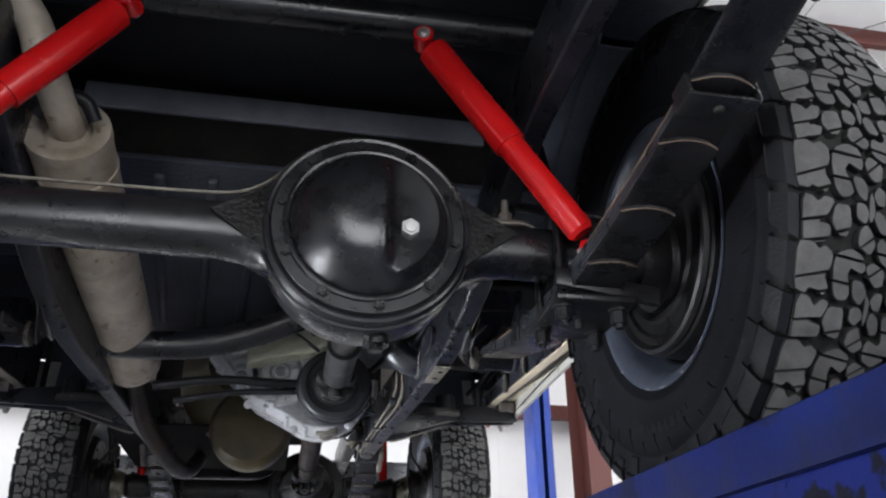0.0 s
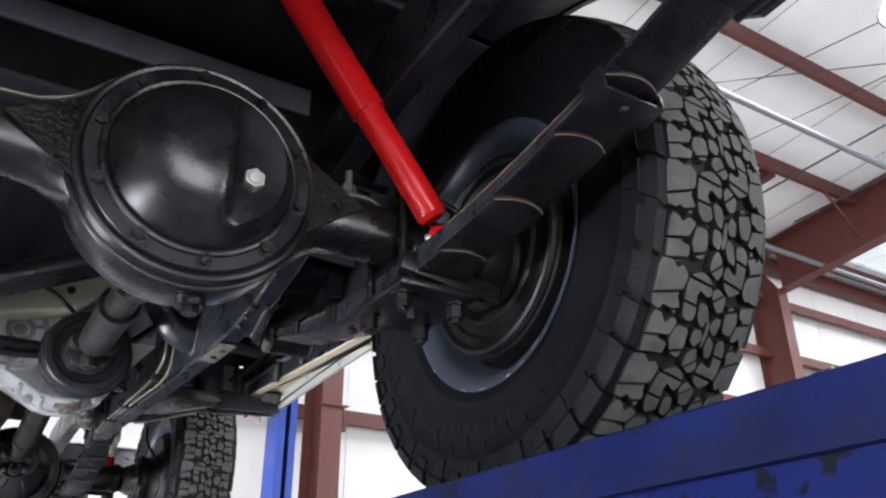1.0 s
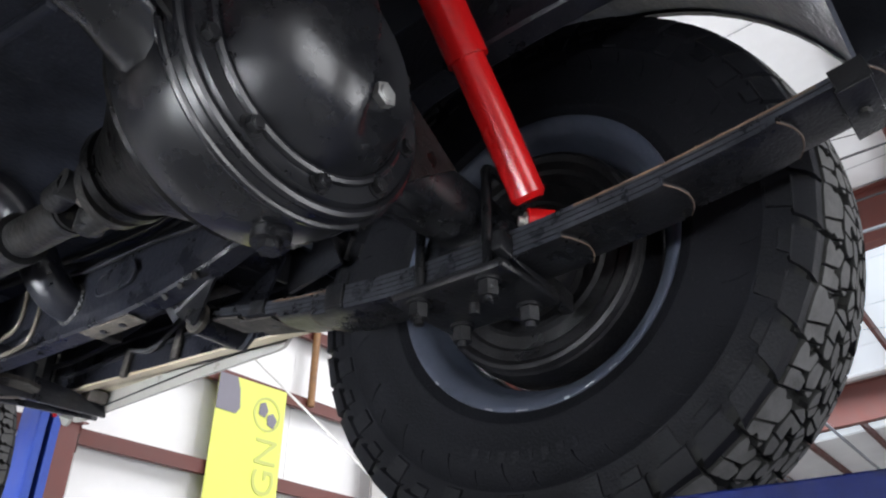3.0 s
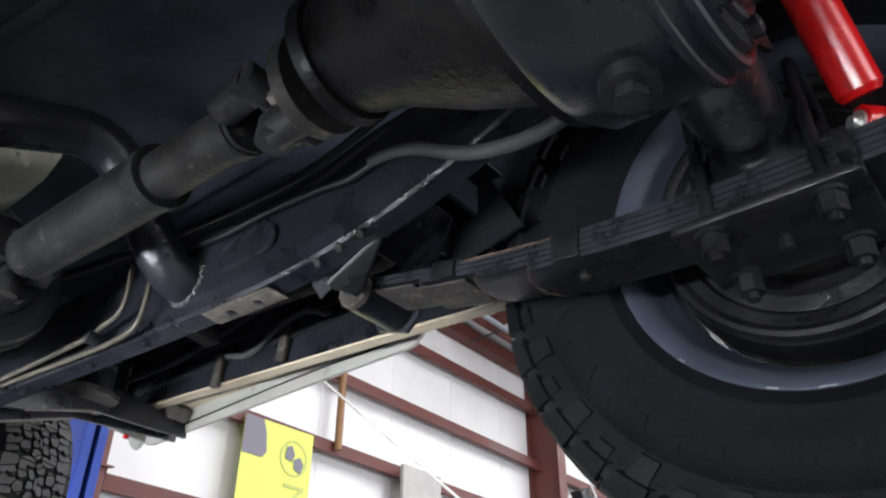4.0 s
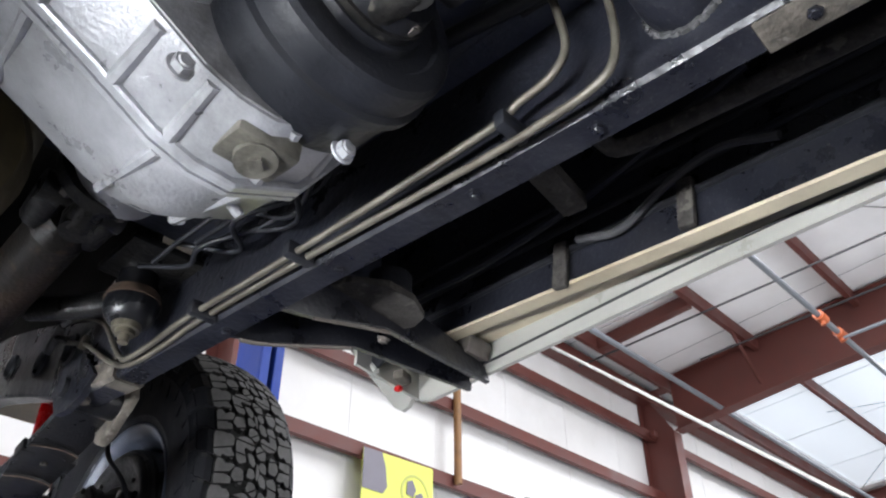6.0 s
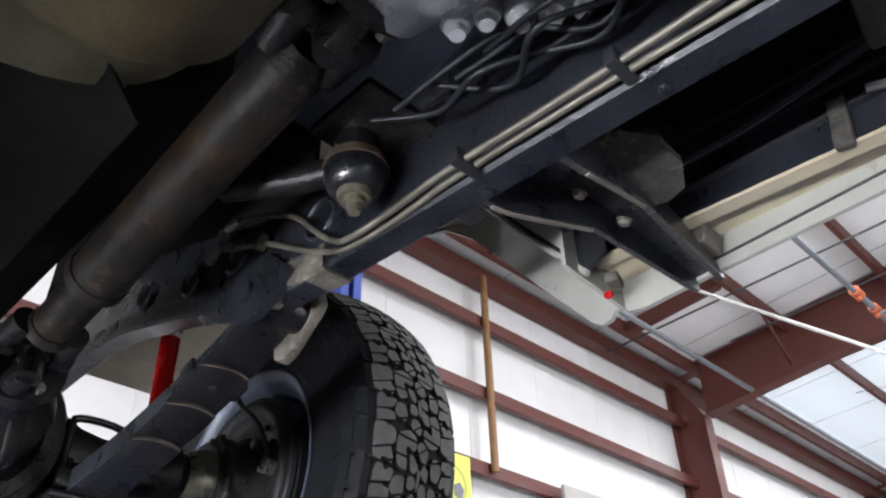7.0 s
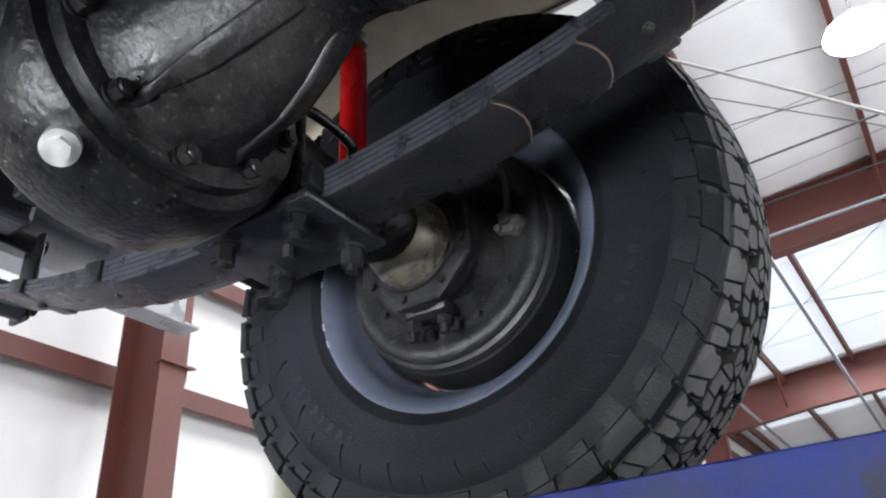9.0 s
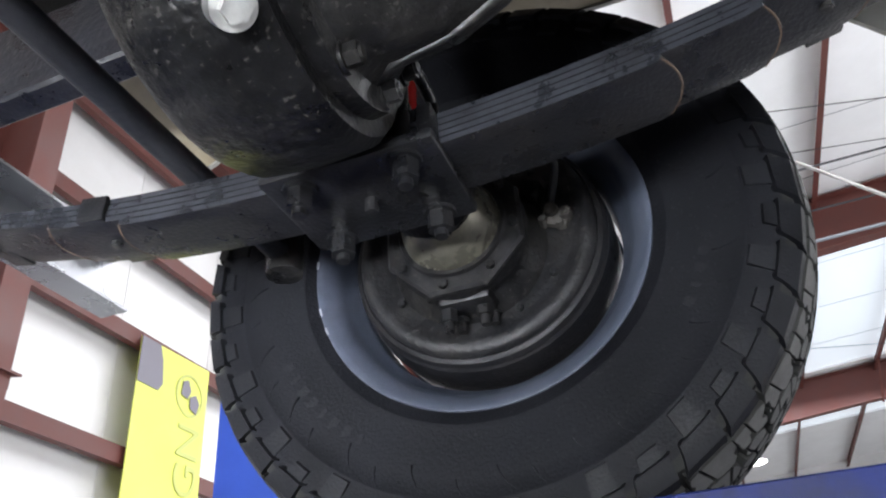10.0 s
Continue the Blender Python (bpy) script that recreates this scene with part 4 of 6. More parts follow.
rod(bm, (DX + 0.02, 0.0, 1.840), (DX + 0.02, 0.0, 1.830), 0.0115, seg=6)
part("drain_plug", bm, M_SPRING, rear, "blackened drain plug", 30)
for sgn in (1, -1):
    bm = slab(fresh(), [(DX + sgn * 0.138, DZ + 0.06), (DX + sgn * 0.138, DZ - 0.055), (DX + sgn * 0.225, DZ + 0.008)], "y", -0.052, -0.046)
    part("gusset", bm, M_PINION, rear, "", 0)
# carrier and pinion nose, ahead of the housing
bm = lathe(fresh(), [(0.05, 0.14), (0.062, 0.142), (0.064, 0.118), (0.09, 0.112), (0.14, 0.092), (0.19, 0.066), (0.235, 0.052), (0.25, 0.05), (0.25, 0.0)], Matrix.Translation((DX, 0, DZ)) @ Matrix.Rotation(math.pi / 2, 4, "Z"), 40)
pinion = part("pinion_housing", bm, M_PINION, rear, "rough black cast pinion housing")
part("neck_ring", lathe(fresh(), [(0.228, 0.05), (0.230, 0.059), (0.243, 0.060), (0.246, 0.05)], Matrix.Translation((DX, 0, DZ)) @ Matrix.Rotation(math.pi / 2, 4, "Z"), 36), M_PINION, rear)
# brake line; round the ring it also paints the housing's edge highlight
line = [(-0.6, -0.03, 2.046), (-0.2, -0.03, 2.046), (-0.05, -0.03, 2.049)]
line += [(DX + off, -0.034, DZ + h) for off, h in ((-0.178, 0.052), (-0.145, 0.073), (-0.112, 0.108), (-0.075, 0.138), (-0.03, 0.155), (0.03, 0.155), (0.075, 0.138), (0.112, 0.108), (0.140, 0.075))]
bm = tube(fresh(), line, 0.0028, 8, 6)
tube(bm, [(0.372, -0.012, 2.047), (0.42, -0.02, 2.045), (0.447, -0.03, 2.02), (0.47, -0.03, 2.0), (0.505, -0.01, 2.02), (0.56, 0.0, 2.03)], 0.0028, 8, 6)
part("brake_line", bm, M_LINE, rear, "thin pale line along the housing, brake line and edge highlight")
bm = fresh()
rod(bm, (0.394, 0.0, 2.04), (0.394, 0.0, 2.07), 0.012, seg=6)
rod(bm, (0.394, 0.0, 2.07), (0.394, 0.0, 2.095), 0.006)
box(bm, (0.394, 0.0, 2.05), (0.07, 0.03, 0.012), None, 0.003)
part("breather", bm, M_STEEL, rear, "steel breather fitting")
# brake drums close the ends
for s in (1, -1):
    bm = fresh()
    lathe(bm, [(0.0, 0.044), (0.02, 0.055), (0.03, 0.075), (0.055, 0.08), (0.055, 0.0)], Matrix.Translation((CX + s * 0.585, 0, 2.0)) @ (Matrix() if s > 0 else Matrix.Rotation(math.pi, 4, "Z")), 32)
    part("axle_flange", bm, M_DRUM, rear)


def leaf_mesh(name, bm):
    """A leaf with sides lighter than its faces, for wear and painted highlights."""
    bm.normal_update()
    for f in bm.faces:
        if abs(f.normal.x) > 0.7 and f.calc_area() < 0.01:
            f.material_index = 1
    me = mesh_of(name, bm, M_SPRING, 30)
    me.materials.append(M_LEAFSIDE)
    return me


def leaf_spring(name, xc, ys, zfun, ends, lengths, clips, label):
    """A pack of leaves: the first is the longest and lies on top."""
    sp = part(name, fresh(), M_SPRING, truck, label)
    th, wd = 0.0057, 0.074
    first = None
    for i, (ya, yb) in enumerate(lengths):
        n = 26
        path = []
        for k in range(n + 1):
            y = ya + (yb - ya) * k / n
            path.append((xc, y, zfun(y) - i * (th + 0.0012)))
        bm = fresh()
        w = wd / 2
        sweep(bm, path, [(-w, -th), (-w + 0.002, -th - 0.0008), (-w * 0.5, -th - 0.0008), (0, -th - 0.0008), (w * 0.5, -th - 0.0008), (w - 0.002, -th - 0.0008), (w, -th), (w, 0), (w * 0.5, 0), (0, 0), (-w * 0.5, 0), (-w, 0)])
        if i:
            for v in bm.verts:
                f = ((v.co.x - xc) / w) ** 2
                if abs(v.co.y - ya) < 1e-5:
                    v.co.y += 0.013 * f
                elif abs(v.co.y - yb) < 1e-5:
                    v.co.y -= 0.013 * f
        if i == 0:
            for e in ends:
                rod(bm, (xc - w, e[0], e[1]), (xc + w, e[0], e[1]), 0.026, seg=20)
            sp.data = leaf_mesh(name, bm)
        else:
            ob = part("leaf", fresh(), M_SPRING, sp)
            ob.data = leaf_mesh("leaf", bm)
            # worn edge at the end of the leaf
            for ye, d in ((ya, 1), (yb, -1)):
                zb = zfun(ye) - i * (th + 0.0012) - th
                pts = [(xc + w * q * 0.98, ye + d * (0.013 * q * q - 0.0004), zb) for q in (-1, -0.66, -0.33, 0, 0.33, 0.66, 1)]
                part("leaf_end", tube(fresh(), pts, 0.0012, 6, 2), M_WORN, sp, "rusty bare leaf end")
    for y, cnt in clips:
        zt, h = zfun(y), cnt * (th + 0.0012)
        bm = fresh()
        sl = (zfun(y + 0.02) - zfun(y - 0.02)) / 0.04
        rot = Matrix.Rotation(math.atan(sl), 4, "X")
        for dx2 in (-wd / 2 - 0.003, wd / 2 + 0.003):
            box(bm, (xc + dx2, y, zt - h / 2 - 0.001), (0.005, 0.032, h + 0.006), rot, 0.001)
        box(bm, (xc, y, zt - h - 0.0035), (wd + 0.012, 0.032, 0.005), rot, 0.001)
        part("spring_clip", bm, M_SPRING, sp, "", 30)
        part("clip_bolt", hexbolt(fresh(), (xc, y, zt - h - 0.006), (0, 0, -1), 0.006, 0.005, False), M_SHAFT, sp, "", 30)
    return sp


def ubolts(sp, xc, yc, ztop, zplate, bar):
    bm = fresh()
    box(bm, (xc, yc, zplate), (0.125, 0.165, 0.012), None, 0.004)
    box(bm, (xc, yc, zplate + 0.012), (0.075, 0.12, 0.014), None, 0.003)
    part("spring_plate", bm, M_SPRING, sp, "black spring plate", 30)
    for dy in (-0.05, 0.05):
        bm = fresh()
        tube(bm, [(xc - 0.043, yc + dy, zplate - 0.035), (xc - 0.043, yc + dy, ztop - 0.03), (xc - 0.036, yc + dy, ztop), (xc + 0.036, yc + dy, ztop), (xc + 0.043, yc + dy, ztop - 0.03), (xc + 0.043, yc + dy, zplate - 0.035)], 0.0065, 10, 4)
        part("u_bolt", bm, M_SPRING, sp)
        for dx2 in (-0.043, 0.043):
            bm = fresh()
            rod(bm, (xc + dx2, yc + dy, zplate - 0.006), (xc + dx2, yc + dy, zplate - 0.010), 0.0155)
            rod(bm, (xc + dx2, yc + dy, zplate - 0.010), (xc + dx2, yc + dy, zplate - 0.028), 0.0125, seg=6)
            part("nut", bm, M_SPRING, sp, "", 30)
    bm = fresh()
    rod(bm, (xc, yc, zplate - 0.006), (xc, yc, zplate - 0.02), 0.007, seg=8)
    part("centre_pin", bm, M_SPRING, sp)
    bm = box(fresh(), (xc, yc, 1.965), (0.068, 0.13, 0.022), None, 0.004)
    for dx2 in (-0.03, 0.03):
        slab(bm, [(yc - 0.05, 1.972), (yc + 0.05, 1.972), (yc + 0.035, 2.01), (yc - 0.035, 2.01)], "x", xc + dx2 - 0.004, xc + dx2 + 0.004)
    part("spring_pad", bm, M_BLACK, sp, "", 30)
    if bar:
        bm = fresh()
        mid, long = (xc + math.copysign(0.02, xc), 0.16) if yc < 1 else (xc, 0.112)
        box(bm, (mid, yc - 0.073, zplate + 0.020), (long, 0.014, 0.028), Matrix.Rotation(math.copysign(0.14, xc), 4, "Y"), 0.003)
        part("shock_mount_bar", bm, M_SPRING, sp, "", 30)


def z_rear(y):
    return 1.952 + 0.215 * y * y + (0.02 * y if y > 0 else 0.0)


def z_front(y):
    d = y - AX
    return 1.955 + 0.27 * d * d - 0.01 * d


SXR, SXF = 0.503, 0.378
for s in (1, -1):
    xr = SXR if s > 0 else 2 * CX - SXR
    sp = leaf_spring("rear_leaf_spring", xr, 0, z_rear, [(0.50, 2.0), (-0.59, 2.04)], [(-0.59, 0.50), (-0.478, 0.49), (-0.392, 0.41), (-0.275, 0.33), (-0.155, 0.26)], [(-0.45, 3), (0.20, 4), (0.36, 2)], "black leaf spring pack with rusty leaf ends")
    ubolts(sp, xr, 0.0, 2.05, 1.903, True)
    for sd in (-1, 1):
        for ya2, yb2, ht in ((-0.42, -0.16, 0.0028), (0.215, 0.33, 0.0022)):
            path = [(xr + sd * 0.0372, ya2 + (yb2 - ya2) * k / 10, z_rear(ya2 + (yb2 - ya2) * k / 10) - 0.0005) for k in range(11)]
            part("rust_rub", sweep(fresh(), path, [(-0.0006, 0.0), (0.0006, 0.0), (0.0006, -ht), (-0.0006, -ht)]), M_RUSTRUB, sp, "rusty rubbed edge of the top leaf", 0)
    bm = fresh()
    for dx2 in (-0.045, 0.045):
        box(bm, (xr + dx2, -0.59, 2.10), (0.01, 0.045, 0.17), None, 0.004)
    rod(bm, (xr - 0.06, -0.59, 2.165), (xr + 0.06, -0.59, 2.165), 0.016)
    part("shackle", bm, M_SPRING, sp, "", 30)
    xf = SXF if s > 0 else 2 * CX - SXF
    sp = leaf_spring("front_leaf_spring", xf, 0, z_front, [(1.735, 2.045), (2.87, 2.04)], [(1.735, 2.87), (1.75, 2.86), (1.835, 2.74), (1.915, 2.64), (2.0, 2.55)], [(1.875, 2), (2.57, 3), (2.74, 2)], "black leaf spring pack with rusty leaf ends")
    ubolts(sp, xf, AX, 2.05, 1.919, True)
    bm = fresh()
    for dx2 in (-0.045, 0.045):
        box(bm, (xf + dx2, 2.88, 2.09), (0.01, 0.045, 0.15), None, 0.004)
    rod(bm, (xf - 0.06, 2.885, 2.15), (xf + 0.06, 2.885, 2.15), 0.016)
    rod(bm, (xf - 0.06, 2.87, 2.04), (xf + 0.06, 2.87, 2.04), 0.012)
    part("shackle", bm, M_SPRING, sp, "", 30)

# spring hangers on the frame
for s in (1, -1):
    bm = fresh()
    x0 = 0.445 if s > 0 else 2 * CX - 0.445
    x1 = 0.545 if s > 0 else 2 * CX - 0.545
    slab(bm, [(0.41, 2.115), (0.475, 2.085), (0.535, 2.05), (0.552, 2.02), (0.535, 1.985), (0.485, 1.968), (0.465, 1.985), (0.455, 2.03)], "x", x1 - 0.003, x1 + 0.003)
    box(bm, ((x0 + x1) / 2, 0.455, 2.098), (abs(x1 - x0), 0.1, 0.006), Matrix.Rotation(-0.45, 4, "X"))
    hg = part("spring_hanger", bm, M_FRAME, truck, "black riveted rear spring hanger", 30)
    # riveted strap along the outside of the rail
    strap = [(0.40, 2.118), (0.44, 2.094), (0.49, 2.066), (0.545, 2.043), (0.56, 2.035)]
    bm = sweep(fresh(), [(CX + s * (0.446 - CX), y, z) for y, z in strap], [(-0.012, -0.008), (0.012, -0.030), (0.014, -0.026), (-0.010, -0.004)])
    part("side_plate", bm, M_FRAME, hg, "", 0)
    # a triangular cheek on the inner side of the eye
    xg = CX + s * (0.438 - CX)
    part("gusset", slab(fresh(), [(0.434, 2.045), (0.525, 2.006), (0.516, 1.997), (0.475, 1.972), (0.466, 1.975)], "x", xg - 0.002, xg + 0.002), M_BLACK, hg, "glossy black triangular cheek", 0)
    # pale tube laid on the glossy cheek as its edge highlight
    part("gusset_highlight", tube(fresh(), [(xg - s * 0.003, 0.436, 2.044), (xg - s * 0.003, 0.523, 2.0065)], 0.0024, 6, 0), M_WELD, hg, "pale tube painting the edge highlight")
    part("gusset_bolt", hexbolt(fresh(), (xg - s * 0.002, 0.488, 1.997), (-s, 0, 0), 0.0055, 0.004, False), M_SHAFT, hg, "", 30)
    part("eye_wrap", rod(fresh(), (x0 + s * 0.012, 0.500, 1.999), (x1 - s * 0.012, 0.500, 1.999), 0.022, seg=24), M_DUSTY2, hg, "dust-covered spring eye")
    part("eye_lip", lathe(fresh(), [(-0.004, 0.0215), (-0.004, 0.0245), (0.004, 0.0245), (0.004, 0.0215)], Matrix.Translation((x0 + s * 0.016, 0.500, 1.999)), 28), M_DUSTY, hg, "pale dusty lip of the eye")
    # dust caked under the front end of the spring
    xm, hw = (x0 + x1) / 2 + s * 0.008, 0.034
    for ya2, yb2, n2 in ((0.412, 0.486, 2), (0.335, 0.408, 3)):
        path = [(xm, ya2 + (yb2 - ya2) * k / 6, z_rear(ya2 + (yb2 - ya2) * k / 6) - n2 * 0.0069 - 0.0014) for k in range(7)]
        part("dust_cake", sweep(fresh(), path, [(-hw, 0.0), (-hw + 0.003, -0.0022), (hw - 0.003, -0.0022), (hw, 0.0)]), M_DUSTY2, hg, "dried dust under the spring", 0)
    for yy, zz in ((0.444, 2.037), (0.478, 2.029), (0.514, 2.0215)):
        part("rivet", hexbolt(fresh(), (CX + s * (0.408 - CX), yy, zz), (-0.6 * s, 0, -0.8), 0.0062, 0.004, False), M_SHAFT, hg, "", 30)
    x0 = 0.335 if s > 0 else 2 * CX - 0.335
    x1 = 0.415 if s > 0 else 2 * CX - 0.415
    cheek = [(1.64, 2.035), (1.70, 2.09), (1.775, 2.085), (1.77, 2.035), (1.75, 2.008), (1.71, 2.002), (1.67, 2.012)]
    hg = part("spring_hanger", slab(fresh(), cheek, "x", x0 - 0.005, x0 + 0.005), M_FRAME, truck, "black front spring hanger caked with pale dust", 30)
    outer = [(1.690, 2.045), (1.700, 2.032), (1.716, 2.021), (1.736, 2.004), (1.752, 1.994), (1.768, 1.991), (1.784, 1.999), (1.787, 2.018), (1.780, 2.060), (1.745, 2.088), (1.700, 2.075)]
    bm = slab(fresh(), outer, "x", x1 - 0.007, x1 + 0.007)
    bmesh.ops.bevel(bm, geom=bm.edges[:], offset=0.002, segments=2, affect="EDGES", profile=0.5)
    part("cheek", bm, M_DUSTY, hg, "pale dusty outer cheek", 30)
    rail_part = [(CX + s * (0.358 - CX), 1.575 + 0.012 * k, 2.0135 + 0.0011 * k * (1 + 0.08 * k)) for k in range(12)]
    part("dust_cake", sweep(fresh(), rail_part[1:], [(-0.0225, 0.030), (-0.0232, -0.001), (-0.018, -0.0045), (0.018, -0.0045), (0.022, 0.0), (0.022, 0.02), (0.0195, 0.02), (0.0195, 0.001), (-0.0195, 0.001), (-0.0195, 0.030)]), M_DUSTY, hg, "dried pale dust round the rail", 30)
    part("bushing", rod(fresh(), (x0 - s * 0.012, 1.735, 2.045), (x1 + s * 0.012, 1.735, 2.045), 0.015, seg=18), M_FRAME, hg)
    part("rivet", hexbolt(fresh(), (CX + s * (0.345 - CX), 1.690, 2.018), (0, -0.3, -1), 0.008, 0.006, False), M_DUSTY, hg, "", 30)

# rear shock absorbers
for s in (1, -1):
    X = lambda v: v if s > 0 else 2 * CX - v
    lo, hi = Vector((X(0.498), -0.099, 1.972)), Vector((X(0.252), -0.058, 2.357))
    d = (hi - lo).normalized()
    bm = fresh()
    rod(bm, lo + d * 0.035, lo + d * 0.25, 0.0215, seg=24)
    rod(bm, lo + d * 0.028, lo + d * 0.035, 0.017, 0.0215, seg=24)
    sh = part("rear_shock", bm, M_RED, truck, "bright red shock absorber")
    bm = fresh()
    rod(bm, lo + d * 0.212, hi - d * 0.03, 0.0262, seg=24)
    rod(bm, hi - d * 0.03, hi - d * 0.022, 0.0258, 0.017, seg=24)
    part("dust_tube", bm, M_RED, sh)
    for c, ax in ((lo, Vector((0.7 * s, -0.7, 0.0))), (hi, Vector((0.2, 1, 0)))):
        ax.normalize()
        bm = rod(fresh(), c - ax * 0.016, c + ax * 0.016, 0.0165, seg=20)
        part("eye", bm, M_RED, sh)
        bm = rod(fresh(), c - ax * 0.026, c + ax * 0.028, 0.006, seg=12)
        for e in (-1, 1):
            rod(bm, c + ax * 0.0165 * e, c + ax * 0.019 * e, 0.0115, seg=16)
        part("mount_bolt", bm, M_ZINC, sh, "zinc washer and bolt")
bm = fresh()
rod(bm, (-0.50, 0.0, 2.428), (0.53, 0.0, 2.448), 0.032, seg=24)
part("shock_crossbar", bm, M_BLACK, truck, "round black tube across the frame")

# driveshafts
def shaft(name, a, b, rt, slip, m, label):
    a, b = Vector(a), Vector(b)
    d = (b - a).normalized()
    L = (b - a).length
    bm = fresh()
    rod(bm, a + d * (0.05 + slip), b - d * 0.055, rt, seg=28)
    rod(bm, b - d * 0.055, b - d * 0.03, rt, rt * 0.7, seg=28)
    if slip:
        rod(bm, a + d * (0.035 + slip), a + d * (0.05 + slip), rt * 1.06, seg=28)
        rod(bm, a + d * 0.05, a + d * (0.04 + slip), rt * 0.80, seg=24)
        rod(bm, a + d * (slip * 0.35), a + d * (slip * 0.35 + 0.018), rt * 0.86, seg=24)
    ob = part(name, bm, m, truck, label)
    side = d.cross(Vector((0, 0, 1))).normalized()
    up = side.cross(d)
    for c, e in ((a, 1), (b, -1)):
        bm = fresh()
        for sd in (1, -1):
            p0 = c + d * e * 0.05 + side * sd * 0.028
            p1 = c + side * sd * 0.033
            rod(bm, p0, p1, 0.018, 0.017, seg=12)
            rod(bm, c + side * sd * 0.022, c + side * sd * 0.047, 0.0175, seg=18)
            p0 = c - d * e * 0.045 + up * sd * 0.028
            rod(bm, p0, c + up * sd * 0.033, 0.018, 0.017, seg=12)
            rod(bm, c + up * sd * 0.022, c + up * sd * 0.045, 0.0175, seg=18)
        rod(bm, c - d * e * 0.04, c - d * e * 0.056, 0.05, seg=28)
        rod(bm, c - side * 0.03, c + side * 0.03, 0.013, seg=12)
        rod(bm, c - up * 0.03, c + up * 0.03, 0.013, seg=12)
        part("universal_joint", bm, M_CAST if m is M_SHAFT_RUST else m, ob)
        for k in range(4):
            an = k * math.pi / 2 + math.pi / 4
            part("flange_bolt", hexbolt(fresh(), c - d * e * 0.04 + 0.041 * (math.cos(an) * side + math.sin(an) * up), d * e, 0.007, 0.01, False), M_STEEL, ob, "", 30)
    return ob


shaft("rear_driveshaft", (0.181, 0.325, 2.008), (0.194, 0.868, 2.048), 0.0345, 0.16, M_SHAFT, "grey painted driveshaft with a slip collar")
shaft("front_driveshaft", (0.168, 1.945, 1.995), (0.172, 1.37, 2.088), 0.034, 0.12, M_SHAFT_RUST, "brown rusty front driveshaft")

# transfer case with the drum of the parking brake
tc = part("transfer_case", fresh(), M_ALU, truck, "silver cast aluminium transfer case with webbed ribs")
OUT = [(-0.135, 2.15), (-0.09, 2.10), (-0.01, 2.02), (0.06, 1.985), (0.12, 1.952), (0.155, 1.942), (0.19, 1.942), (0.25, 1.972), (0.288, 2.03), (0.292, 2.12), (0.27, 2.19), (0.18, 2.235), (0.0, 2.255), (-0.11, 2.225)]


def case_half(stations):
    """A casting lofted through scaled copies of the case's outline."""
    bm = fresh()
    rings = [[bm.verts.new((0.10 + (x - 0.10) * k, y, 2.10 + (z - 2.10) * k)) for x, z in OUT] for y, k in stations]
    for p, q in zip(rings, rings[1:]):
        for i in range(len(OUT)):
            j = (i + 1) % len(OUT)
            bm.faces.new((p[i], p[j], q[j], q[i]))
    bm.faces.new(rings[0])
    bm.faces.new(rings[-1])
    bmesh.ops.recalc_face_normals(bm, faces=bm.faces)
    return bm


tc.data = mesh_of("transfer_case", case_half([(1.0, 0.90), (1.008, 0.93), (1.066, 0.97)]), M_ALU, 30)
part("front_half", case_half([(1.082, 0.97), (1.15, 0.93), (1.19, 0.80), (1.20, 0.72)]), M_ALU, tc, "front half of the aluminium case", 30)
part("joint_flange", case_half([(1.064, 1.0), (1.0665, 1.012), (1.0735, 1.012), (1.075, 0.97), (1.0765, 1.012), (1.0815, 1.012), (1.084, 1.0)]), M_ALU, tc, "stained joint flange of the case", 20)
# dark plate behind the ribs, painting the shade in their gaps
bm = case_half([(0.9985, 0.875), (1.0005, 0.88)])
part("rear_shade_web", bm, M_WEB, tc, "web behind the ribs, toned dark for their shade", 20)
for i in (1, 2, 3, 4, 6, 7):
    x, z = OUT[i]
    x2, z2 = OUT[i + 1]
    f = 0.35
    x, z = x + (x2 - x) * f, z + (z2 - z) * f
    c1, c2 = Vector((0.10 + (x - 0.10) * 0.91, 1.004, 2.10 + (z - 2.10) * 0.91)), Vector((0.10 + (x - 0.10) * 0.965, 1.066, 2.10 + (z - 2.10) * 0.965))
    part("case_rib", rod(fresh(), c1, c2, 0.006, 0.007, seg=8), M_ALU, tc)
    c1, c2 = Vector((0.10 + (x - 0.10) * 0.975, 1.082, 2.10 + (z - 2.10) * 0.975)), Vector((0.10 + (x - 0.10) * 0.86, 1.18, 2.10 + (z - 2.10) * 0.86))
    if i % 2 == 0:
        part("case_rib", rod(fresh(), c1, c2, 0.006, 0.005, seg=8), M_ALU, tc)


def ring_pad(bm, c, r0, r1, a0, a1, y0, y1, n=6):
    """A raised cast pad: a sector of a ring on the rear face."""
    rings = []
    for j in range(n + 1):
        a = a0 + (a1 - a0) * j / n
        ca, sa = math.cos(a), math.sin(a)
        rings.append([bm.verts.new((c[0] + r * ca, y, c[1] + r * sa)) for r, y in ((r0, y0), (r0 + 0.003, y1), (r1 - 0.003, y1), (r1, y0))])
    for p, q in zip(rings, rings[1:]):
        for i in range(4):
            j = (i + 1) % 4
            bm.faces.new((p[i], p[j], q[j], q[i]))
    bm.faces.new(rings[0])
    bm.faces.new(rings[-1])
    bmesh.ops.recalc_face_normals(bm, faces=bm.faces)
    return bm


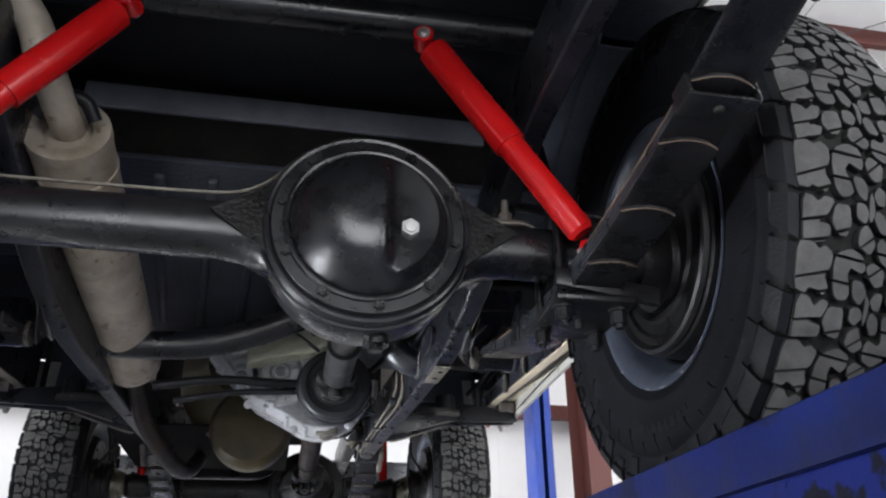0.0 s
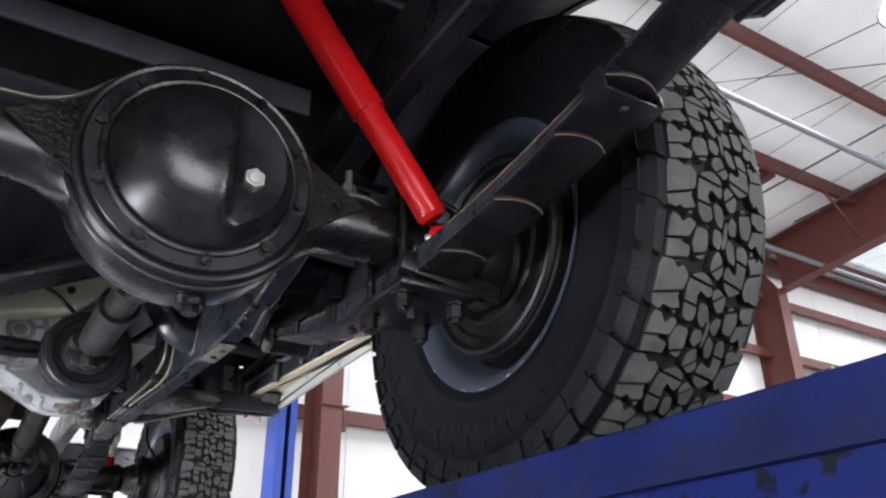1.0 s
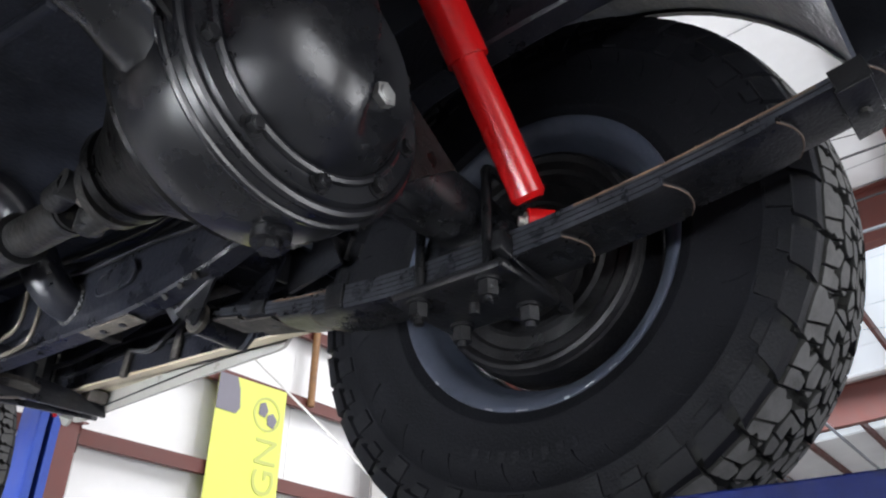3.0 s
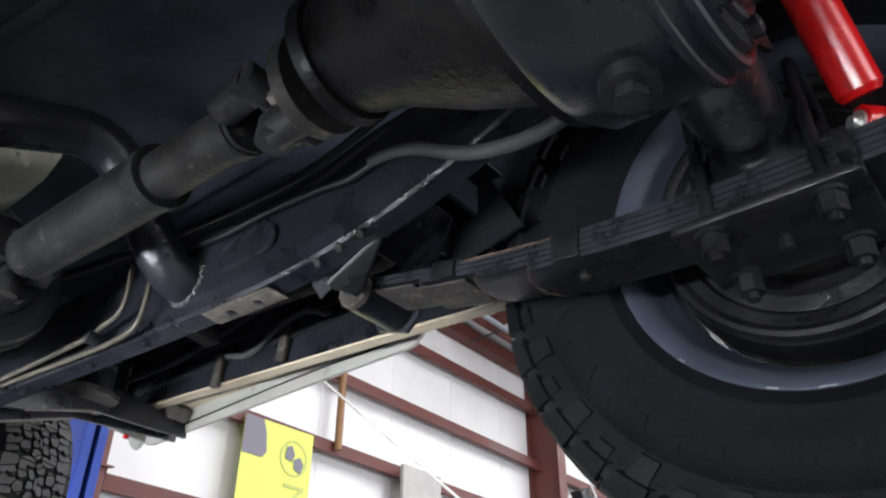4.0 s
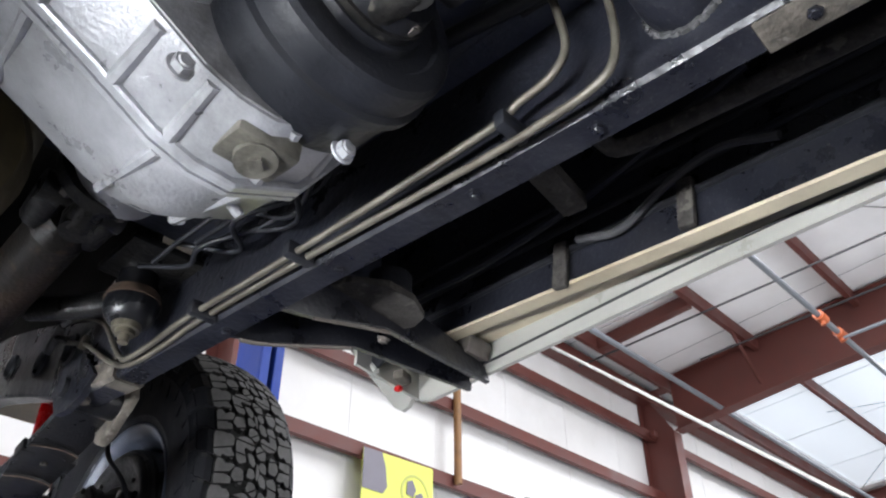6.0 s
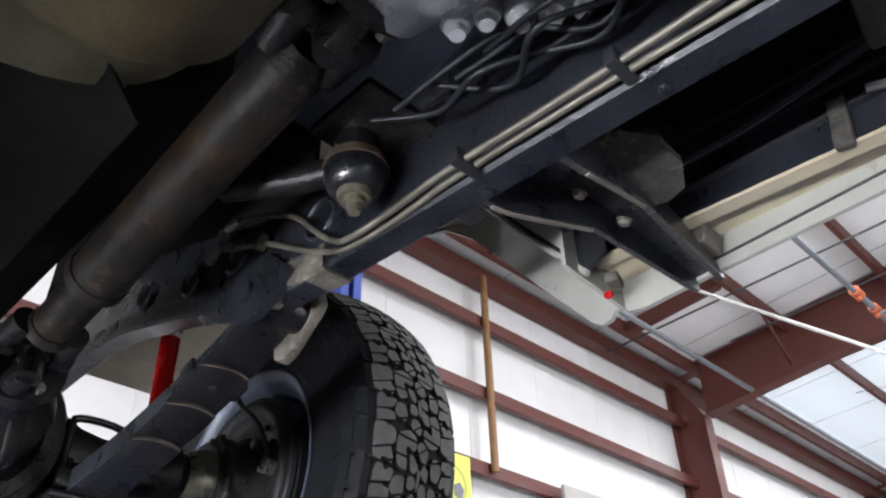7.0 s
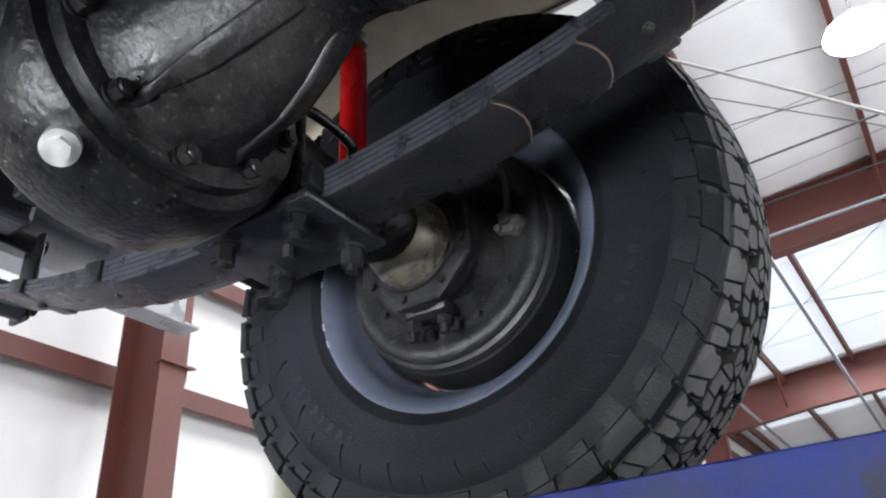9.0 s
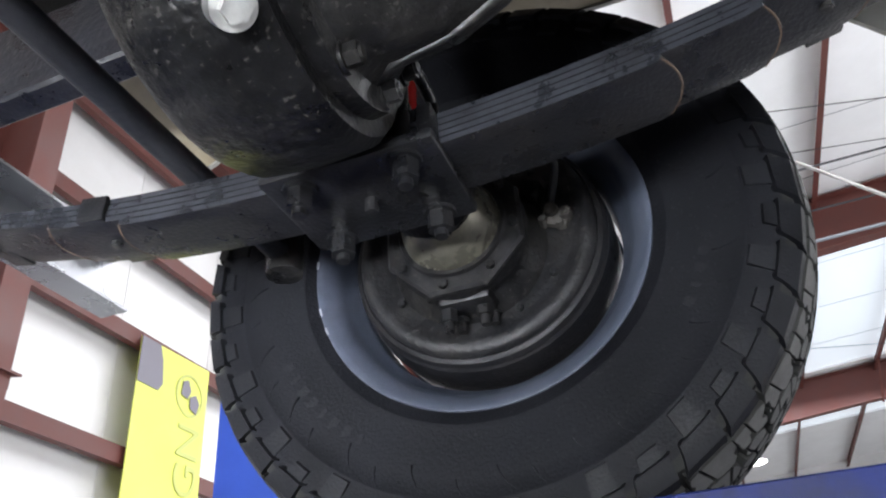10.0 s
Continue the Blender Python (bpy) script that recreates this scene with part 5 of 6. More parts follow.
def inside(p, k):
    """Whether a point lies within the case's outline, scaled by k."""
    q = [(0.10 + (x - 0.10) * k, 2.10 + (z - 2.10) * k) for x, z in OUT]
    hit = False
    for (x0, z0), (x1, z1) in zip(q, q[1:] + q[:1]):
        if (z0 > p[1]) != (z1 > p[1]) and p[0] < x0 + (x1 - x0) * (p[1] - z0) / (z1 - z0):
            hit = not hit
    return hit


for (pcx, pcz), r0, r1, n, ph in (((0.055, 2.10), 0.012, 0.022, 1, 0), ((0.055, 2.10), 0.028, 0.05, 3, 0.4), ((0.055, 2.10), 0.056, 0.092, 7, 0.2),
                                  ((-0.045, 2.085), 0.010, 0.020, 1, 0), ((-0.045, 2.085), 0.026, 0.046, 4, 0.9), ((-0.06, 2.17), 0.012, 0.036, 2, 0.4), ((0.06, 2.215), 0.010, 0.03, 2, 1.0),
                                  ((0.14, 2.185), 0.010, 0.03, 2, 0.3)):
    for q in range(n):
        a0 = ph + q * 2 * math.pi / n
        a1 = ph + (q + 1) * 2 * math.pi / n - (0.0 if n == 1 else 0.006 / r0)
        am = (a0 + a1) / 2
        px, pz = pcx + (r0 + r1) / 2 * math.cos(am), pcz + (r0 + r1) / 2 * math.sin(am)
        if n > 1 and not inside((px, pz), 0.86):
            continue
        if n > 1 and (px > 0.285 or pz > 2.235 or pz < 1.935 or px < -0.115 or pz < 2.03 - 0.6 * px and px < 0.1):
            continue
        if r0 > 0.1 and (px < 0.14 and pz > 2.02):
            continue
        part("rib", ring_pad(fresh(), (pcx, pcz), r0, r1, a0, a1, 1.004, 0.986, 24 if n == 1 else 6), M_ALU, tc, "", 30)
# front output nose and its lugs
part("output_nose", lathe(fresh(), [(-0.06, 0.07), (0.0, 0.066), (0.015, 0.055), (0.05, 0.05), (0.055, 0.042), (0.055, 0)], Matrix.Translation((0.185, 1.27, 2.10)) @ Matrix.Rotation(math.pi / 2, 4, "Z"), 32), M_ALU, tc, "round cast output nose")
for px2, py2, pz2 in ((0.205, 1.115, 1.975), ):
    part("switch", rod(fresh(), (px2, py2, pz2), (px2 + 0.022, py2 + 0.005, pz2 - 0.012), 0.006, 0.005, seg=12), M_ALU, tc)
for lx, ly, lz in ((0.245, 1.285, 2.075), (0.262, 1.265, 2.085), (0.285, 1.245, 2.085), (0.305, 1.225, 2.09), (0.322, 1.205, 2.10)):
    part("cast_lug", lathe(fresh(), [(-0.05, 0.016), (0.0, 0.0155), (0.008, 0.012), (0.009, 0.008), (0.018, 0.0075), (0.018, 0)], Matrix.Translation((lx, ly, lz)) @ Matrix.Rotation(math.pi / 2, 4, "Y"), 16), M_ALU, tc)
for cx2, cz2 in ((-0.1, 2.1), (-0.02, 2.01), (0.1, 1.95), (0.24, 1.965), (0.28, 2.1)):
    part("case_bolt", hexbolt(fresh(), (cx2, 0.998, cz2), (0, -1, 0), 0.008, 0.009), M_ALU, tc, "", 30)
bm = fresh()
box(bm, (0.185, 1.032, 1.956), (0.056, 0.044, 0.02), Matrix.Rotation(0.1, 4, "X"), 0.004)
rod(bm, (0.185, 1.032, 1.955), (0.185, 1.029, 1.939), 0.017, seg=20)
rod(bm, (0.185, 1.029, 1.94), (0.185, 1.028, 1.935), 0.007, seg=4)
part("drain_plug", bm, M_DIRTYALU, tc, "oily drain plug in a square boss", 30)
bm = lathe(fresh(), [(0.10, 0.0), (0.10, 0.090), (0.052, 0.092), (0.049, 0.0985), (0.040, 0.0985), (0.037, 0.0935), (0.020, 0.0940), (0.012, 0.0925), (0.0075, 0.0885), (0.006, 0.083), (0.006, 0.074), (0.010, 0.071), (0.0105, 0.058), (0.004, 0.055), (0.003, 0.050), (-0.02, 0.046), (-0.03, 0.0)], Matrix.Translation((0.196, 0.915, 2.054)) @ Matrix.Rotation(math.pi / 2, 4, "Z"), 56)
part("parking_brake_drum", bm, M_COAT, tc, "black parking brake drum", 28)
bm = fresh()
part("brake_cable", tube(bm, [(-0.25, 0.93, 2.03), (-0.1, 0.94, 2.055), (0.02, 0.96, 2.06), (0.1, 0.98, 2.065)], 0.0115, 12), M_COAT, tc, "black ribbed brake cable")
part("brake_cable", tube(fresh(), [(-0.2, 0.95, 2.0), (-0.05, 0.96, 2.03), (0.1, 0.98, 2.045)], 0.008, 10), M_COAT, tc, "black brake cable")
bm = slab(fresh(), [(-0.03, 2.15), (0.04, 2.178), (0.10, 2.215), (0.14, 2.262), (0.145, 2.292), (0.175, 2.33), (0.205, 2.338), (0.228, 2.315), (0.231, 2.285), (0.218, 2.235), (0.195, 2.185), (0.168, 2.157), (0.126, 2.140), (0.04, 2.12), (-0.03, 2.10)], "y", 0.928, 1.06)
bmesh.ops.bevel(bm, geom=[e for e in bm.edges if all(abs(v.co.y - 0.928) < 1e-4 for v in e.verts)], offset=0.008, segments=3, affect="EDGES", profile=0.5)
gt = part("gearbox_tail", bm, M_PALE, tc, "stained pale olive gearbox tail", 40)
bm = slab(fresh(), [(0.160, 2.255), (0.172, 2.305), (0.198, 2.318), (0.215, 2.295), (0.210, 2.25), (0.185, 2.235)], "y", 0.914, 0.93)
bmesh.ops.bevel(bm, geom=[e for e in bm.edges if all(abs(v.co.y - 0.914) < 1e-4 for v in e.verts)], offset=0.006, segments=3, affect="EDGES", profile=0.5)
part("mount_pad", bm, M_PALE, tc, "oil-spotted pale mounting pad", 40)
part("tail_bolt", hexbolt(fresh(), (0.135, 0.928, 2.19), (0, -1, 0), 0.007, 0.008), M_COAT, tc, "", 30)
part("tail_wire", tube(fresh(), [(0.0, 0.91, 2.17), (0.04, 0.905, 2.185), (0.09, 0.91, 2.175), (0.13, 0.915, 2.15), (0.15, 0.93, 2.14)], 0.005, 8), M_COAT, tc)
# gearbox, bell housing and sump ahead
bm = lathe(fresh(), [(1.3, 0.10), (1.36, 0.13), (1.45, 0.19), (1.52, 0.2), (1.54, 0.2), (1.54, 0.0)], Matrix.Translation((-0.06, 0, 2.22)) @ Matrix.Rotation(math.pi / 2, 4, "Z"), 40)
part("bell_housing", bm, M_OLIVE, truck, "dirty olive bell housing")
bm = box(fresh(), (-0.05, 1.86, 2.16), (0.3, 0.5, 0.2), None, 0.04)
part("sump", bm, M_COAT, truck, "black engine sump", 30)
bm = lathe(fresh(), [(0.0, 0.0), (0.0, 0.10), (0.02, 0.115), (0.10, 0.115), (0.12, 0.1), (0.12, 0)], Matrix.Translation((-0.02, 1.26, 2.02)) @ Matrix.Rotation(math.pi / 2, 4, "Z"), 36)
part("gearbox_cover", bm, M_COVER, truck, "brownish round gearbox cover")

# crossmember tube, arched over the driveshaft
bm = fresh()
tube(bm, [(0.384, 0.757, 2.066), (0.362, 0.757, 2.068), (0.335, 0.757, 2.086), (0.308, 0.758, 2.120), (0.275, 0.76, 2.170), (0.23, 0.76, 2.207), (0.185, 0.76, 2.210), (0.14, 0.76, 2.190), (0.08, 0.76, 2.160), (0.0, 0.765, 2.125), (-0.1, 0.77, 2.095), (-0.2, 0.77, 2.082), (-0.37, 0.76, 2.075)], 0.033, 18, 6)
cm = part("tube_crossmember", bm, M_FRAME, truck, "arched black tube crossmember welded to the rails")
bead = []
for k in range(79):
    wa = 2 * math.pi * (k % 78) / 78
    rr = 0.0345 + 0.0012 * math.sin(k % 78 * 2.1)
    bead.append((0.3805 + 0.0008 * math.sin(k % 78 * 1.3), 0.757 + rr * math.cos(wa), 2.066 + rr * math.sin(wa)))
bm = tube(fresh(), bead, 0.0036, 8, 0)
part("weld_bead", bm, M_WELD, cm, "lumpy grey weld bead")

# muffler and pipes on the other side
mf = part("muffler", rod(fresh(), (-0.318, 0.14, 2.228), (-0.305, 0.93, 2.085), 0.067, seg=36), M_MUFFLER, truck, "stained aluminised muffler")
part("end_cap", lathe(fresh(), [(0.0, 0.0), (0.005, 0.036), (-0.004, 0.040), (-0.01, 0.060), (-0.008, 0.069), (0.012, 0.070), (0.014, 0.068), (0.075, 0.068), (0.077, 0.0705), (0.086, 0.0705), (0.088, 0.066)], Matrix.Translation((-0.318, 0.132, 2.229)) @ Matrix.Rotation(-0.18, 4, "X") @ Matrix.Rotation(math.pi / 2, 4, "Z"), 36), M_MUFFLER, mf)
part("tail_pipe", tube(fresh(), [(-0.318, 0.16, 2.235), (-0.322, 0.06, 2.243), (-0.336, 0.0, 2.278), (-0.358, -0.02, 2.33), (-0.40, -0.04, 2.372), (-0.47, -0.06, 2.39), (-0.60, -0.08, 2.39)], 0.027, 16), M_MUFFLER, mf)
part("hanger", tube(fresh(), [(-0.36, 0.09, 2.232), (-0.335, 0.075, 2.255), (-0.31, 0.072, 2.262), (-0.285, 0.08, 2.258), (-0.27, 0.10, 2.235)], 0.012, 10), M_COAT, mf, "black rubber hanger")
part("front_pipe", tube(fresh(), [(-0.305, 0.90, 2.088), (-0.305, 1.02, 2.05), (-0.29, 1.18, 1.99), (-0.24, 1.42, 1.935), (-0.21, 1.6, 1.95), (-0.2, 1.8, 2.03)], 0.024, 16), M_SHAFT_RUST, mf, "brown exhaust pipe")

# brake lines clipped along the rail
climb = ([(0.327, 1.56, 2.03), (0.328, 1.596, 2.063), (0.328, 1.639, 2.108), (0.328, 1.688, 2.139), (0.326, 1.741, 2.162), (0.322, 1.79, 2.172)],
         [(0.333, 1.56, 2.018), (0.331, 1.61, 2.044), (0.330, 1.679, 2.089), (0.330, 1.716, 2.111), (0.330, 1.764, 2.130), (0.326, 1.805, 2.146)])
for k, (dx, rise) in enumerate(((0.0, [(0.340, 0.868, 2.25), (0.344, 0.862, 2.17), (0.345, 0.851, 2.10), (0.345, 0.848, 2.053), (0.345, 0.866, 2.032), (0.345, 0.90, 2.027), (0.346, 0.95, 2.020)]),
                                (0.013, [(0.350, 0.828, 2.25), (0.352, 0.815, 2.15), (0.353, 0.806, 2.07), (0.353, 0.811, 2.018), (0.353, 0.832, 2.001), (0.354, 0.88, 1.999), (0.356, 0.95, 2.003)]))):
    bm = tube(fresh(), rise + [(0.331 + dx, 1.2, 2.01), (0.324 + dx, 1.38, 2.012), (0.326 + dx, 1.46, 2.012), (0.324 + dx, 1.525, 2.012 + 0.001 * k)] + climb[k], 0.0038, 10, 5)
    part("brake_line", bm, M_LINE, truck, "aged tan brake line clipped along the rail")
bm = box(fresh(), (0.318, 1.812, 2.150), (0.012, 0.05, 0.016), Matrix.Rotation(-0.75, 4, "X"), 0.003)
rod(bm, (0.318, 1.79, 2.168), (0.322, 1.765, 2.17), 0.006, seg=6)
rod(bm, (0.318, 1.80, 2.148), (0.326, 1.775, 2.138), 0.006, seg=6)
part("line_fitting", bm, M_WELD, truck, "dull steel brake line fitting", 30)
part("line_clip", box(fresh(), (0.330, 1.716, 2.113), (0.012, 0.012, 0.022), Matrix.Rotation(0.5, 4, "X"), 0.002), M_LINE, truck)
for y, xx in ((0.915, 0.352), (1.19, 0.338), (1.36, 0.330)):
    part("line_clip", box(fresh(), (xx, y, 2.013), (0.035, 0.012, 0.018), None, 0.003), M_COAT, truck)
for y, xx in ((0.63, 0.412), (0.68, 0.408), (0.86, 0.397), (0.992, 0.389), (1.175, 0.379), (1.37, 0.369)):
    part("frame_rivet", hexbolt(fresh(), (xx, y, 2.0075), (0, 0, -1), 0.006, 0.005), M_FRAME, truck, "", 30)
part("frame_patch", box(fresh(), (0.409, 0.655, 2.0065), (0.036, 0.13, 0.0028), Matrix.Rotation(0.05, 4, "Z"), 0.002), M_DUSTY, truck, "mud-stained plate under the rail")
# raised oval plate on the rail, in place of a dark slot
pts = []
for k in range(24):
    a = 2 * math.pi * k / 24
    pts.append((0.637 + 0.034 * (1 if math.cos(a) > 0 else -1) + 0.021 * math.cos(a), 2.08 + 0.021 * math.sin(a)))
part("slot_plate", slab(fresh(), pts, "x", 0.3855, 0.3935), M_FRAME, truck, "flat oval plate standing in for a slot", 0)
part("slot_lip", tube(fresh(), [(0.386, y, z) for y, z in pts + pts[:1]], 0.003, 6, 0), M_FRAME, truck)
# handbrake cable along the rail's inner side
part("cable", tube(fresh(), [(0.30, 1.0, 2.12), (0.34, 0.85, 2.13), (0.385, 0.7, 2.13), (0.40, 0.55, 2.14), (0.41, 0.42, 2.18), (0.43, 0.3, 2.2), (0.455, 0.15, 2.17), (0.48, 0.03, 2.10)], 0.009, 10), M_COAT, truck, "black sheathed cable")
part("cable", tube(fresh(), [(0.36, 0.9, 2.16), (0.39, 0.65, 2.165), (0.40, 0.5, 2.18), (0.41, 0.3, 2.25)], 0.006, 8), M_COAT, truck)
part("breather_hose", tube(fresh(), [(0.392, 0.42, 2.124), (0.397, 0.385, 2.124), (0.400, 0.345, 2.110), (0.400, 0.28, 2.070), (0.398, 0.223, 2.050), (0.392, 0.171, 2.040), (0.388, 0.126, 2.045), (0.40, 0.04, 2.07)], 0.0085, 12), M_HOSE, truck, "dull grey rubber hose below the rail")
part("cable", tube(fresh(), [(0.395, 0.41, 2.124), (0.392, 0.45, 2.112), (0.388, 0.52, 2.118), (0.380, 0.60, 2.116), (0.374, 0.70, 2.112), (0.37, 0.80, 2.13)], 0.0048, 10), M_COAT, truck)
# bump stop and inner arch behind the rear spring
fb = part("frame_bracket", slab(fresh(), [(0.33, 2.10), (0.45, 2.08), (0.50, 2.17), (0.385, 2.21)], "x", 0.594, 0.60), M_COAT, truck, "dusty open bracket outside the rail", 0)
part("web", slab(fresh(), [(0.455, 2.195), (0.594, 2.195), (0.594, 2.20), (0.455, 2.20)], "y", 0.36, 0.50), M_COAT, fb, "", 0)
part("front_lip", slab(fresh(), [(0.455, 2.085), (0.594, 2.10), (0.594, 2.195), (0.455, 2.195)], "y", 0.455, 0.46), M_COAT, fb, "", 0)
bm = fresh()
slab(bm, [(0.690, 2.355), (0.706, 2.357), (0.722, 2.230), (0.712, 2.190), (0.704, 2.192)], "y", 0.402, 0.408)
part("house_edge", bm, M_DUSTY, truck, "dusty pale edge of the wheel house", 0)

# body tub: floors, sills, arches
bm = fresh()
box(bm, (CX, -0.33, 2.56), (1.466, 1.46, 0.012))
tub = part("tub_floor", bm, M_COAT, truck, "black undercoated cargo floor", 0)
for yy in (-0.9, -0.62, -0.35, 0.12):
    part("floor_rib", box(fresh(), (CX, yy, 2.546), (1.2, 0.05, 0.022), None, 0.006), M_COAT, tub, "", 30)
bm = fresh()
box(bm, (CX + 0.02, 0.394, 2.497), (0.86, 0.012, 0.062), None, 0.004)
part("floor_riser", bm, M_RISER, truck, "dark grey floor riser", 0)
for xx in (-0.17, 0.02, 0.2):
    part("floor_bolt", hexbolt(fresh(), (xx, 0.16, 2.55), (0, 0, -1), 0.008, 0.008), M_STEEL, truck, "", 30)
bm = fresh()
box(bm, (CX, 1.06, 2.36), (1.44, 1.32, 0.012))
cab = part("cab_floor", bm, M_UNDER, truck, "black ribbed cab floor", 0)
for k in range(7):
    part("floor_rib", box(fresh(), (-0.6 + k * 0.11, 0.9, 2.350), (0.022, 0.9, 0.018), Matrix.Rotation(0.1, 4, "Z"), 0.006), M_UNDER, cab, "", 30)
for x0, x1, ya, yb in ((0.44, 0.47, 0.42, 1.6), (0.53, 0.555, 0.75, 1.3), (0.63, 0.645, 0.6, 1.34)):
    part("floor_rib", box(fresh(), ((x0 + x1) / 2, (ya + yb) / 2, 2.345), (x1 - x0, yb - ya, 0.03), None, 0.008), M_UNDER, cab, "", 30)
loop = [(0.565 + 0.036 * math.copysign(min(1, abs(1.6 * math.cos(q))), math.cos(q)), 0.755 + 0.20 * math.copysign(min(1, abs(1.12 * math.sin(q))), math.sin(q)), 2.155 + 0.02 * math.sin(q)) for q in [2 * math.pi * k / 24 for k in range(25)]]
part("floor_loop", tube(fresh(), loop, 0.011, 10, 2), M_DUSTY2, cab, "brown dusty pressed loop under the floor")
part("rail_tie", box(fresh(), (0.52, 1.02, 2.155), (0.22, 0.035, 0.025), Matrix.Rotation(0.15, 4, "Z"), 0.006), M_DUSTY2, cab, "", 30)
for z0, y0, y1 in ((2.175, 0.5, 1.42), (2.215, 0.55, 1.42), (2.26, 0.6, 1.42)):
    part("panel_bead", tube(fresh(), [(0.713, y0, z0 - 0.03), (0.713, (y0 + y1) / 2, z0 - 0.01), (0.713, y1, z0)], 0.006, 8), M_COAT, cab)
for yb in (0.93, 1.12):
    part("stay", box(fresh(), (0.706, yb, 2.145), (0.012, 0.022, 0.07), Matrix.Rotation(0.15, 4, "X"), 0.003), M_DUSTY2, cab, "", 30)
part("body_cable", tube(fresh(), [(0.69, 0.80, 2.16), (0.695, 0.87, 2.19), (0.70, 0.95, 2.18), (0.70, 1.02, 2.15), (0.69, 1.08, 2.16)], 0.006, 8), M_HOSE, cab)
part("body_cable", tube(fresh(), [(0.64, 1.33, 2.16), (0.655, 1.2, 2.17), (0.66, 1.0, 2.20), (0.645, 0.8, 2.24)], 0.007, 8), M_COAT, cab)
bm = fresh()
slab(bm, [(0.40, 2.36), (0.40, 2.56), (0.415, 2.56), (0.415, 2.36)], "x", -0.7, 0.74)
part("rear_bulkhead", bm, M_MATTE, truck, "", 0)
part("firewall", slab(fresh(), [(1.715, 2.36), (1.715, 2.9), (1.73, 2.9), (1.73, 2.36)], "x", -0.7, 0.74), M_UNDER, truck, "", 0)


def arch(bm, x, yc, zc, r, a0, a1, w0, w1, n=20, th=0.006):
    """A wheel arch: a curved sheet from x+w0 to x+w1."""
    v = []
    for k in range(n + 1):
        a = a0 + (a1 - a0) * k / n
        v.append([bm.verts.new((x + w, yc + rr * math.cos(a), zc + rr * math.sin(a))) for w, rr in ((w0, r), (w1, r), (w1, r + th), (w0, r + th))])
    for p, q in zip(v, v[1:]):
        for i in range(4):
            j = (i + 1) % 4
            bm.faces.new((p[i], p[j], q[j], q[i]))
    bm.faces.new(v[0])
    bm.faces.new(v[-1])
    bmesh.ops.recalc_face_normals(bm, faces=bm.faces)


for s in (1, -1):
    X = lambda v: v if s > 0 else 2 * CX - v
    lo = lambda a, b: (min(X(a), X(b)), max(X(a), X(b)))
    # rear side panel with its wheel opening
    pts = [(0.405, 2.13)] + [(0.006 + 0.43 * math.cos(a * 0.1), 2.027 + 0.43 * math.sin(a * 0.1)) for a in range(4, 15)] + [(0.006 + 0.476 * math.cos(a * 0.1), 2.027 + 0.476 * math.sin(a * 0.1)) for a in range(17, 28)] + [(-0.47, 2.2), (-1.05, 2.24), (-1.05, 3.1), (0.40, 3.1)]
    a, b = lo(0.755, 0.765)
    part("rear_side_panel", slab(fresh(), pts, "x", a, b), M_COAT, truck, "black coated rear side panel", 0)
    bm = fresh()
    arch(bm, X(0.60), 0.006, 2.027, 0.432, 0.25, 1.55, 0.0, s * 0.156, 16)
    part("wheel_house", bm, M_UNDER, truck, "black wheel house", 0)
    bm = fresh()
    arch(bm, X(0.60), 0.006, 2.027, 0.480, 1.5, 2.75, 0.0, s * 0.156, 16)
    part("wheel_house", bm, M_UNDER, truck, "black wheel house", 0)
    a, b = lo(0.60, 0.608)
    part("arch_wall", slab(fresh(), [(0.006 + 0.436 * math.cos(q * 0.1), 2.027 + 0.436 * math.sin(q * 0.1)) for q in range(8, 16)] + [(0.006 + 0.482 * math.cos(q * 0.1), 2.027 + 0.482 * math.sin(q * 0.1)) for q in range(16, 25)] + [(-0.36, 2.56), (0.4, 2.56)], "x", a, b), M_UNDER, truck, "", 0)
    # sill: a channel open below
    a, b = lo(0.715, 0.722)
    part("inner_sill", slab(fresh(), [(0.36, 2.073), (0.62, 2.091), (1.0, 2.113), (1.47, 2.143), (1.47, 2.36), (0.36, 2.36)], "x", a, b), M_FRAME, truck, "", 0)
    a, b = lo(0.712, 0.735)
    part("sill_edge", slab(fresh(), [(0.36, 2.066), (0.62, 2.085), (1.0, 2.108), (1.48, 2.138), (1.48, 2.143), (1.0, 2.113), (0.62, 2.090), (0.36, 2.071)], "x", a, b), M_BEIGE, truck, "pale folded sill edge", 0)
    bm = fresh()
    a, b = lo(0.722, 0.80)
    slab(bm, [(0.68, 2.140), (1.48, 2.145), (1.48, 2.150), (0.68, 2.145)], "x", a, b)
    part("sill_channel", bm, M_BEIGE, truck, "rust-stained beige sill channel", 0)
    a, b = lo(0.795, 0.803)
    pts = [(0.675, 2.122), (0.69, 2.108), (0.71, 2.105), (0.93, 2.103), (1.36, 2.093), (1.455, 2.090), (1.482, 2.095), (1.496, 2.115), (1.496, 3.1), (0.40, 3.1), (0.40, 2.13), (0.672, 2.128)]
    part("outer_sill", slab(fresh(), pts, "x", a, b), M_GREYP, truck, "grey outer sill panel", 0)
    part("sill_seam", tube(fresh(), [(X(0.794), 0.72, 2.127), (X(0.7945), 0.96, 2.127), (X(0.794), 1.35, 2.111)], 0.0022, 6), M_COAT, truck, "dark sealed seam along the sill")
    # front wall of the wheel house
    part("wheel_house_front", slab(fresh(), [(X(0.46), 2.15), (X(0.757), 2.14), (X(0.757), 2.56), (X(0.46), 2.56)], "y", 0.402, 0.41), M_UNDER, truck, "", 0)
